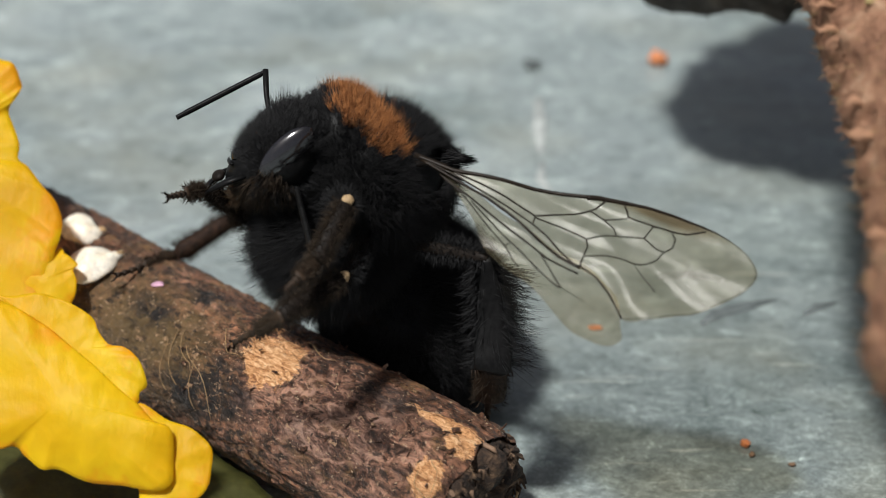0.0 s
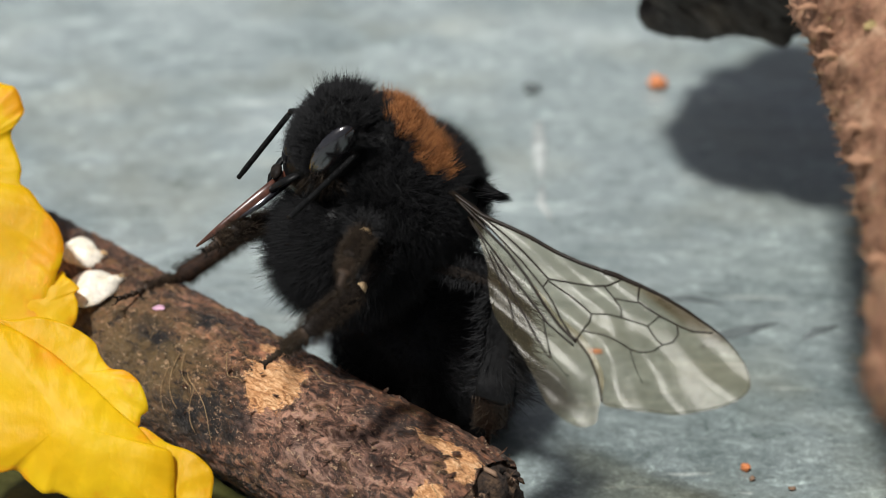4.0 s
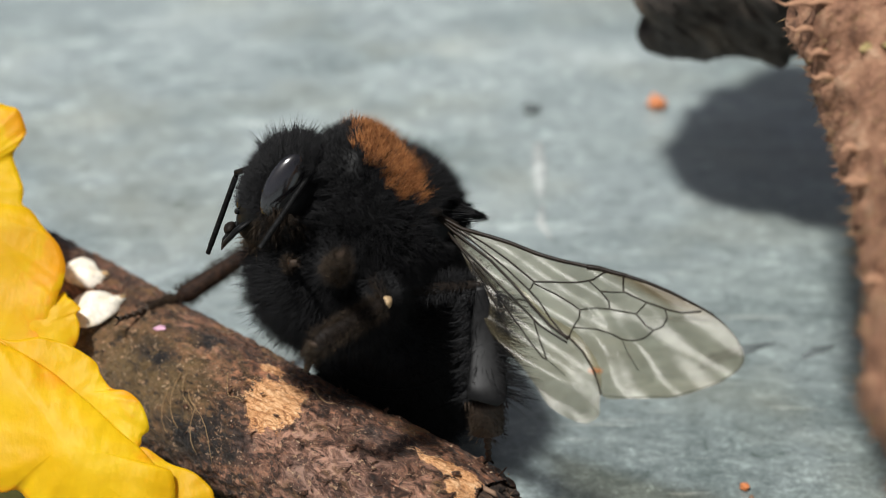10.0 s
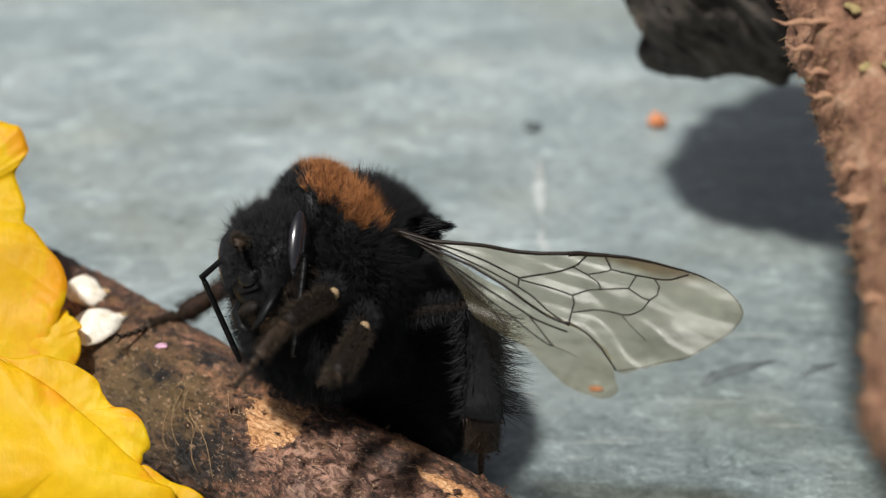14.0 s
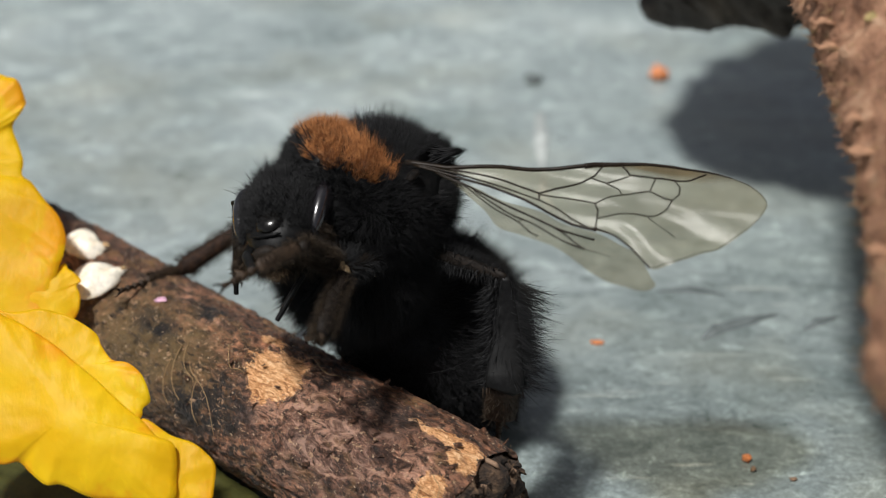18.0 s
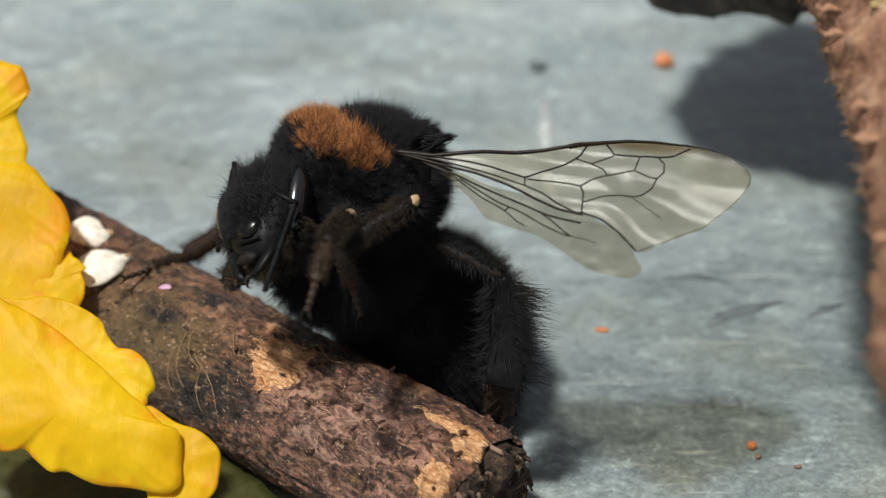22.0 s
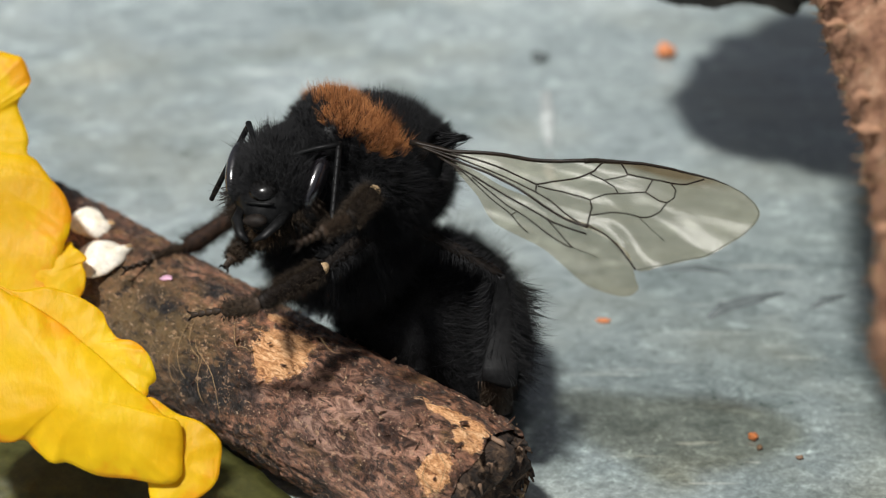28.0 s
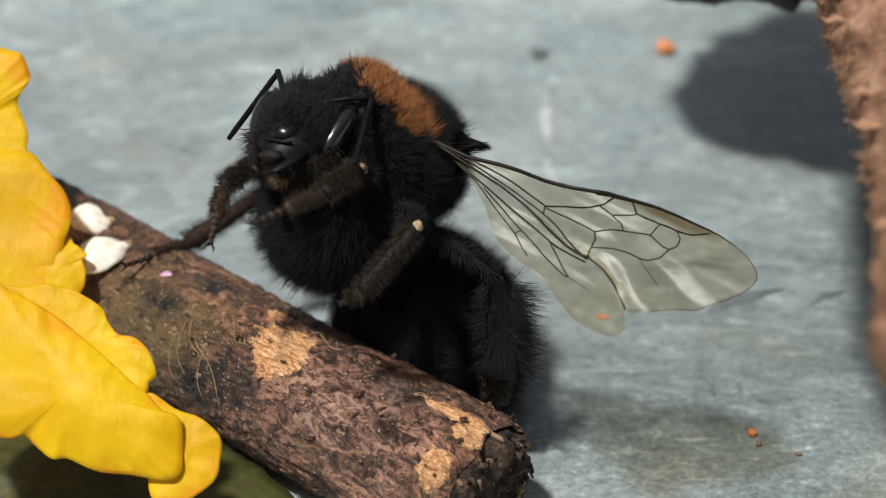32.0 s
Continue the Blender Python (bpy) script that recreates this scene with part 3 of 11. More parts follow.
# ---- loose bits ----
def husk(name_at, turn, size, seed):
    ob = thing("seed_husk", name_at, "cupped white seed husk with a tan edge, lying on the twig", "husk", "husks on the twig")
    ob.rotation_euler = [radians(a) for a in turn]
    n, rings, verts, faces = 30, 7, [], []
    for skin in (0, 1):
        for r in range(rings + 1):
            f = r / rings
            for i in range(n):
                b = 2 * math.pi * i / n
                k = 1 + 0.10 * math.cos(b * 2 + seed) + 0.07 * math.sin(b * 3 + seed * 2) + (0.25 if abs(b - 0.3) < 0.25 else 0)
                x, y = size[0] * f * k * math.cos(b), size[1] * f * k * math.sin(b)
                z = 0.45 * (1 - f * f) + 0.10 * noise.noise(Vector((x * 1.6, y * 1.6, seed))) - skin * 0.09
                verts.append((x, y, z))
    m = (rings + 1) * n
    for r in range(rings):
        for i in range(n):
            k = (i + 1) % n
            a, b, d, e = r * n + i, r * n + k, (r + 1) * n + k, (r + 1) * n + i
            faces += [(a, e, d, b), (m + a, m + b, m + d, m + e)]
    for i in range(n):
        k = (i + 1) % n
        faces.append((rings * n + i, m + rings * n + i, m + rings * n + k, rings * n + k))
    part("shell", (verts, faces), M_HUSK, ob)
    part("brown_tip", moved(ball(0.22, 0.14, 0.08, 10, 6, 0.3, 3, seed), at(size[0] * 1.1, size[0] * 0.3, 0.08)), M_FIBRE, ob, "tan withered tip")


husk((-19.1, 8.95, 7.95), (22, 4, -20), (1.1, 0.9), 1.3)
husk((-18.0, 6.05, 7.78), (14, 0, 15), (1.35, 1.12), 4.1)


def crumb(name, label, where, size, material, seed):
    ob = part(name, ball(*size, 14, 9, 0.5, 1.6 / max(size), seed), material)
    ob.location = [c * MM for c in where]
    return tagged(ob, label, "crumb")


crumb("orange_crumb", "small orange crumb on the grey paint", (15.7, 42.1, 0.45), (0.64, 0.64, 0.5), M_CRUMB, 2.0)
crumb("orange_crumb", "tiny orange crumb on the grey paint", (15.5, 0.9, 0.2), (0.28, 0.24, 0.2), M_CRUMB, 7.0)
crumb("dark_crumb", "small dark crumb on the grey paint", (6.4, 41.6, 0.3), (0.6, 0.55, 0.3), M_SCUFF, 3.0)
crumb("brown_crumb", "brown sliver on the grey paint", (8.6, 10.6, 0.12), (0.42, 0.16, 0.12), M_CRUMB, 4.0)
crumb("dark_crumb", "tiny dark crumb on the grey paint", (15.7, 0.1, 0.14), (0.16, 0.14, 0.12), M_BROWN, 5.0)
crumb("dark_crumb", "tiny dark crumb on the grey paint", (17.6, -0.6, 0.12), (0.2, 0.12, 0.1), M_BROWN, 6.0)
crumb("pink_flake", "tiny pink flake stuck to the twig", (-14.34, 4.45, 7.66), (0.32, 0.2, 0.07), M_PINK, 1.0)
crumb("tan_flake", "tan flake stuck to the twig", (-4.9, 0.75, 6.2), (0.32, 0.2, 0.18), M_FIBRE, 8.0)


def smear(label, points, radii, material, flat=0.03):
    ob = part("paint_mark", tube(points, radii, 10, flat), material)
    tagged(ob, label, "paint mark", "", "structure")


smear("faint chalky streak on the paint", [(6.5, 29.5, 0.02), (6.6, 33, 0.02), (6.7, 37, 0.02)], [0.15, 0.5, 0.3], M_CHALK)
smear("faint chalky streak on the paint", [(6.9, 24.5, 0.02), (6.3, 26.4, 0.02), (6.6, 28.6, 0.02)], [0.1, 0.35, 0.1], M_CHALK)
smear("dark scuff on the paint", [(14.6, 11.0, 0.02), (15.6, 12.0, 0.02), (17.6, 12.8, 0.02), (19.4, 13.4, 0.02)], [0.1, 0.42, 0.38, 0.05], M_SCUFF)
smear("dark scuff on the paint", [(20.6, 11.9, 0.02), (21.6, 12.7, 0.02), (22.8, 13.1, 0.02)], [0.1, 0.34, 0.05], M_SCUFF)
smear("faint dark scuff on the paint", [(12.6, 15.6, 0.02), (14.6, 15.9, 0.02), (16.6, 15.2, 0.02)], [0.08, 0.3, 0.05], M_SCUFF)


# ---- the two sticks behind ----
def sticks():
    def branch(path, radii, nv, rough, per, step=24):
        """A knobbly branch along a smooth path, with its axis points and vertices."""
        dense, rs = [], []
        for i in range(len(path) - 1):
            p0, p1, p2, p3 = (Vector(path[max(0, min(len(path) - 1, i + k))]) for k in (-1, 0, 1, 2))
            for k in range(step):
                t = k / step
                dense.append(0.5 * ((2 * p1) + (p2 - p0) * t + (2 * p0 - 5 * p1 + 4 * p2 - p3) * t * t + (3 * p1 - p0 - 3 * p2 + p3) * t ** 3))
                rs.append(radii[i] + (radii[i + 1] - radii[i]) * t)
        verts, faces = [], []
        for i, p in enumerate(dense):
            d = (dense[min(i + 1, len(dense) - 1)] - dense[max(i - 1, 0)]).normalized()
            u = d.cross(Vector((0, 0, 1))).normalized()
            w = u.cross(d)
            for j in range(nv):
                b = 2 * math.pi * j / nv
                n = u * math.cos(b) + w * math.sin(b)
                o = p + n * rs[i]
                k = 1 + rough * noise.fractal(o * per, 0.8, 2.1, 6) + 0.4 * rough * noise.noise(Vector((o.x * 0.9, o.y * 3.2, o.z * 0.9)))
                verts.append(tuple(p + n * (rs[i] * k)))
        for i in range(len(dense) - 1):
            for j in range(nv):
                k = (j + 1) % nv
                faces.append((i * nv + j, (i + 1) * nv + j, (i + 1) * nv + k, i * nv + k))
        faces += [tuple(range(nv)), tuple(range((len(dense) - 1) * nv, len(dense) * nv))[::-1]]
        return verts, faces, dense

    dark = thing("dark_stick", (45, 30, 0), "thick dark grey-brown stick with a blunt broken end", "stick", "sticks")
    v, f, _ = branch([(-32.0, 0.8, 12.6), (-31.4, 0.8, 12.8), (-29.2, 0.8, 15.4), (-25.8, 1.2, 19.0), (-20.8, 1.6, 21.1), (-10.8, 2.6, 21.4), (32, 9, 14.0)], [0.6, 3.6, 6.9, 10.6, 13.0, 13.8, 13.8], 64, 0.15, 0.35, 30)
    part("bark", (v, f), M_DARKSTICK, dark)
    part("pale_scar", moved(ball(0.7, 0.5, 0.5, 12, 8, 0.4, 1.5, 2), at(-31.0, -2.0, 14.8)), M_LICHEN, dark, "pale broken knot")
    red = thing("bark_stick", (60, -40, 0), "reddish peeling bark stick with moss and pale lichen", "stick", "sticks")
    nv = 72
    verts, faces, dense = branch([(-32.8, 90.0, 30.5), (-38.8, 64.0, 31.5), (-41.3, 44.6, 27.1), (-40.8, 39.6, 25.1), (-40.4, 34.8, 23.6), (-40.4, 30.8, 23.0), (-41.0, 26.8, 22.5), (-41.6, 22.9, 22.2), (-42.1, 19.3, 22.3), (-38.0, 6.0, 17.5), (-30.5, -8.0, 3.2)], [3.7] * 11, nv, 0.12, 0.7, 30)
    part("bark", (verts, faces), M_STICK, red)
    rng = np.random.default_rng(3)
    v = np.array(verts)
    for name, count, lo, hi, wide, mat in (("bark_fibre", 11000, 0.15, 0.6, 0.022, M_STICKHAIR), ("moss_hair", 700, 0.2, 0.5, 0.02, M_MOSS), ("pale_fibre", 420, 0.4, 1.0, 0.025, M_FIBRE)):
        sel = rng.choice(np.arange(50 * nv, 260 * nv), count)
        axis = np.array([dense[i // nv] for i in sel])
        out = v[sel] - axis
        out /= np.linalg.norm(out, axis=1)[:, None]
        part(name, hairs(v[sel] - out * 0.1, out * 0.55 + np.array([-0.5, -0.2, -0.1]), rng.uniform(lo, hi, count), wide, rng, 0.3, 0.45), mat, red)
    # peeling shreds along the edge
    for i, s, l in ((72, 4, 1.7), (74, 6, 1.2), (76, 2, 1.0), (92, 3, 0.8), (98, 2, 0.9), (128, 3, 0.6), (141, 2, 0.8), (146, 3, 0.9), (190, 3, 0.6)):
        o = Vector(verts[i * nv + s])
        part("bark_shred", tube([o + Vector((0.4, 0, 0)), o + Vector((-l * 0.3, 0.1, 0.1)), o + Vector((-l * 0.7, -0.1, 0.05)), o + Vector((-l, 0.1, 0.2))], [0.3, 0.26, 0.13, 0.03], 8, 0.4), M_STICKHAIR, red)
    for i, s in ((74, 10), (99, 9), (104, 12), (118, 11), (150, 8)):
        o = Vector(verts[i * nv + s])
        part("moss_tuft", moved(ball(0.35, 0.45, 0.12, 14, 10, 0.9, 2.4, i), Matrix.Translation(o)), M_MOSS, red)
    for i in range(58, 150, 2):
        o = Vector(verts[i * nv + 21 + (i * 7) % 14])
        part("lichen", moved(ball(0.35 + 0.2 * ((i * 5) % 3), 0.5 + 0.2 * (i % 4), 0.22, 12, 8, 0.9, 1.8, i), Matrix.Translation(o) @ Euler((0.3 * i, 0.5, i)).to_matrix().to_4x4()), M_LICHEN, red)


sticks()


# ---- the bumblebee ----
def fur_material(name, root, tip, rough=0.55):
    m, nodes, links, b = shader(name, rough, 0.0, 0.12)
    v = coords(nodes, links)
    n = noise_tex(nodes, links, v, 1.1, 4.0, 0.6)
    fine = noise_tex(nodes, links, v, 9.0, 2.0, 0.5)
    c = ramp(nodes, links, mix(nodes, links, 0.5, n, fine), [(0.35, root), (0.65, tip)])
    links.new(c, b.inputs["Base Color"])
    return m


def shiny(name, colour, rough, spec=0.6, coat=0.0):
    m, nodes, links, b = shader(name, rough, 0.0, spec)
    v = coords(nodes, links)
    n = noise_tex(nodes, links, v, 4.0, 4.0, 0.6)
    c = ramp(nodes, links, n, [(0.35, tuple(x * 0.6 for x in colour)), (0.65, tuple(x * 1.4 for x in colour))])
    links.new(c, b.inputs["Base Color"])
    b.inputs["Coat Weight"].default_value = coat
    b.inputs["Coat Roughness"].default_value = 0.12
    bump(nodes, links, b, n, 0.25, 0.02)
    return m


def membrane_material():
    m, nodes, links, b = shader("smoky_wing_membrane", 0.4, 0.0, 0.3)
    v = coords(nodes, links)
    wave = noise_tex(nodes, links, coords(nodes, links, (0.45, 1.3, 1)), 0.55, 4.0, 0.55, 0.8)
    grain = noise_tex(nodes, links, v, 8.0, 4.0, 0.7)
    tint = ramp(nodes, links, wave, [(0.35, (0.18, 0.145, 0.08)), (0.65, (0.28, 0.24, 0.145))])
    tint = mix(nodes, links, 0.5, tint, ramp(nodes, links, grain, [(0.35, (0.75, 0.75, 0.75)), (0.65, (1.2, 1.2, 1.2))]), "MULTIPLY")
    # the cell behind the front edge is smoked brown
    smoke = mask_ellipse(nodes, links, v, (11.2, -0.95, 0), (2.3, 0.42, 3.0), 0.5, 0.25, 0.6)
    links.new(mix(nodes, links, smoke, tint, (0.10, 0.055, 0.022)), b.inputs["Base Color"])
    bump(nodes, links, b, mix(nodes, links, 0.45, wave, grain), 1.0, 0.035)
    normal = b.inputs["Normal"].links[0].from_socket
    through_light = nodes.new("ShaderNodeBsdfTranslucent")
    links.new(tint, through_light.inputs["Color"])
    body = nodes.new("ShaderNodeMixShader")
    body.inputs[0].default_value = 0.35
    links.new(b.outputs[0], body.inputs[1])
    links.new(through_light.outputs[0], body.inputs[2])
    clear = nodes.new("ShaderNodeBsdfTransparent")
    links.new(mix(nodes, links, smoke, (0.81, 0.755, 0.63), (0.45, 0.33, 0.20)), clear.inputs["Color"])
    ms = nodes.new("ShaderNodeMixShader")
    ms.inputs[0].default_value = 0.17
    links.new(clear.outputs[0], ms.inputs[1])
    links.new(body.outputs[0], ms.inputs[2])
    gloss = nodes.new("ShaderNodeBsdfGlossy")
    gloss.inputs["Color"].default_value = (0.0145, 0.0142, 0.0134, 1)
    gloss.inputs["Roughness"].default_value = 0.235
    links.new(normal, gloss.inputs["Normal"])
    both = nodes.new("ShaderNodeAddShader")
    links.new(ms.outputs[0], both.inputs[0])
    links.new(gloss.outputs[0], both.inputs[1])
    links.new(both.outputs[0], nodes["Material Output"].inputs["Surface"])
    return m


M_FUR = fur_material("black_fur", (0.015, 0.015, 0.0155), (0.022, 0.022, 0.0225), 0.85)
M_ORANGE = fur_material("orange_fur", (0.11, 0.040, 0.014), (0.44, 0.19, 0.070), 0.8)
M_FAWN = fur_material("fawn_hair", (0.05, 0.032, 0.02), (0.22, 0.15, 0.09))
M_HAIRLEG = fur_material("dusty_leg_hair", (0.012, 0.009, 0.007), (0.048, 0.034, 0.022))
M_SHELL = shiny("black_chitin", (0.006, 0.006, 0.006), 0.42, 0.1)
M_GLOSS = shiny("glossy_black_eye", (0.006, 0.005, 0.006), 0.2, 0.9, 1.0)
M_FACE = shiny("glossy_black_face", (0.005, 0.0045, 0.004), 0.2, 0.32, 0.0)
M_LEG = shiny("dark_brown_leg", (0.012, 0.009, 0.007), 0.6, 0.12)
M_TARSUS = shiny("rusty_tarsus", (0.032, 0.020, 0.012), 0.6, 0.25)
M_GRIP = grainy("dull_rusty_shin", [(0.35, (0.012, 0.008, 0.006)), (0.65, (0.045, 0.024, 0.015))], 3.0, 0.75, spec=0.15)
M_BASKET = shiny("polished_black_shin", (0.006, 0.006, 0.006), 0.45, 0.12, 0.0)
M_KNEE = plain("pale_knee", (0.40, 0.28, 0.15), 0.6, 0.3)
M_TONGUE = shiny("rusty_tongue", (0.07, 0.025, 0.015), 0.3)
M_VEIN = shiny("dark_wing_vein", (0.012, 0.0075, 0.004), 0.45, 0.2)
M_MEMBRANE = membrane_material()

bee = thing("bumblebee", (0, -2, 7), "black bumblebee with an orange collar grooming itself on a twig", "bumblebee")
bee_parts = {}


def ellipsoid_fur(n, axes, rng, keep, lean, length, width=0.015, wild=0.2, sink=0.1, clump=0.35, tuft=0.4, per_tuft=25):
    """Hairs all over an ellipsoid, where keep(points) holds; lean is added to the outward direction. Tuft pulls the tips of neighbours together."""
    d = rng.normal(0, 1, (n * 4, 3))
    d /= np.linalg.norm(d, axis=1)[:, None]
    p = d * np.array(axes)
    ok = keep(p)
    p, d = p[ok][:n], d[ok][:n]
    out = d / np.array(axes)
    out /= np.linalg.norm(out, axis=1)[:, None]
    # neighbouring hairs lean together, which parts the coat into tufts
    w = np.stack([np.sin(p[:, 1] * 3.1 + p[:, 2] * 2.3), np.sin(p[:, 2] * 3.4 + p[:, 0] * 2.7), np.sin(p[:, 0] * 3.3 + p[:, 1] * 2.9)], 1)
    way = out + np.array(lean) + clump * w * 0.5
    way /= np.linalg.norm(way, axis=1)[:, None]
    ln = length * np.where(rng.uniform(0, 1, len(p)) < 0.07, rng.uniform(1.1, 1.5, len(p)), rng.uniform(0.5, 1.05, len(p)))
    heart = np.arange(0, len(p), per_tuft)
    near = np.concatenate([((q[:, None, :] - p[heart][None]) ** 2).sum(2).argmin(1) for q in np.array_split(p, max(1, len(p) // 2000))])
    own = way[heart] + rng.normal(0, 0.16, (len(heart), 3))
    peak = (p[heart] + own * (length * rng.uniform(0.85, 1.3, len(heart)))[:, None])[near]
    way = (1 - tuft) * way + tuft * (peak - p) / length
    way /= np.linalg.norm(way, axis=1)[:, None]
    return hairs(p - out * sink, way, ln, width * rng.uniform(0.7, 1.3, len(p)), rng, 0.1, wild * 0.6)


def thorax():
    rng = np.random.default_rng(11)
    ax = (3.4, 3.15, 3.15)
    low = at(1.2, -0.8, -3.3)
    ob = part("thorax", join(ball(*ax, 40, 24, 0.05, 0.9, 2.0), moved(ball(3.3, 2.6, 3.2, 36, 22, 0.05, 0.9, 4.0), low)), M_SHELL, bee)

    def band(p):
        """The collar crosses the front of the back and thins out towards the wing roots."""
        x = p[:, 0] - 0.8 * p[:, 2] + 0.15 * np.sin(p[:, 1] * 4) + 0.14 * np.sin(p[:, 1] * 37 + p[:, 2] * 29)
        low_end = np.clip((p[:, 2] - 0.9) / 0.8, 0, 1)
        return (x > -1.75 + 0.3 * (1 - low_end)) & (x < 0.25 - 0.4 * (1 - low_end)) & (p[:, 2] > 1.35 + 0.2 * np.sin(p[:, 0] * 7))

    part("black_coat", ellipsoid_fur(52000, ax, rng, lambda p: ~band(p) & ~((p[:, 1] > 1.2) & (np.hypot(p[:, 0] + 1.9, p[:, 2] - 1.0) < 0.95)), (-0.1, 0, 0.15), 1.05, 0.0075, 0.2, 0.1, 0.45, 0.35, 30), M_FUR, ob, "short black fur")
    part("orange_collar", ellipsoid_fur(26000, ax, rng, band, (-0.1, 0, 0.2), 1.0, 0.008, 0.15, 0.1, 0.5, 0.25), M_ORANGE, ob, "dull orange fur collar")
    part("black_tipping", ellipsoid_fur(2200, ax, rng, lambda p: band(p) & (p[:, 0] - 0.8 * p[:, 2] > -1.3 + rng.uniform(0, 1.6, len(p))), (-0.1, 0, 0.2), 1.15, 0.014, 0.25), M_FUR, ob)
    # spiky tufts over the waist
    for k in range(16):
        y = -1.8 + 3.6 * (k % 8) / 7 + rng.normal(0, 0.1)
        z = 1.3 + 0.55 * (k // 8) + rng.normal(0, 0.15)
        n = 60
        root = np.array([-2.6, y, z]) + rng.normal(0, 0.16, (n, 3))
        tip = np.array([-3.75 - rng.uniform(0, 0.5), y * 1.15, z + 0.15 + rng.normal(0, 0.3)])
        way = tip - root
        ln = np.linalg.norm(way, axis=1)
        part("rear_tuft", hairs(root, way / ln[:, None], ln * rng.uniform(0.7, 1.0, n), 0.03, rng, 0.05, 0.05), M_FUR, ob, "spiky black tuft")
    under = np.random.default_rng(12)
    nape = at(2.15, 0, 1.5)
    part("nape", moved(ball(1.9, 2.4, 2.15, 28, 18, 0.04, 0.9, 6.0), nape), M_SHELL, ob)
    part("nape_orange", moved(ellipsoid_fur(7000, (1.9, 2.4, 2.15), under, lambda p: (p[:, 2] > 0.6) & (p[:, 0] < 0.7 + 0.3 * np.sin(p[:, 1] * 5)), (0.1, 0, 0.3), 0.8, 0.010, 0.22), nape), M_ORANGE, ob, "dull orange fur collar")
    part("nape_fur", moved(ellipsoid_fur(9000, (1.9, 2.4, 2.15), under, lambda p: (p[:, 0] > -1.2) & ((p[:, 2] < 0.9) | (p[:, 0] > 0.6) | (rng.uniform(0, 1, len(p)) < 0.15)), (0.1, 0, 0.3), 0.7, 0.014, 0.22), nape), M_FUR, ob, "dense black fur behind the head")
    part("belly_fringe", moved(ellipsoid_fur(24000, (3.3, 2.6, 3.2), under, lambda p: (p[:, 2] < 1.2), (0.25, -0.1, -0.3), 1.35, 0.009, 0.3), low), M_FUR, ob, "long soft dark hairs below")
    part("wing_joint", moved(ball(0.42, 0.25, 0.2, 12, 8, 0.2, 2, 1), at(-1.2, 2.95, 1.3, 0, 20, 30)), M_LEG, ob, "dark brown wing joint")
    bee_parts["thorax"] = ob


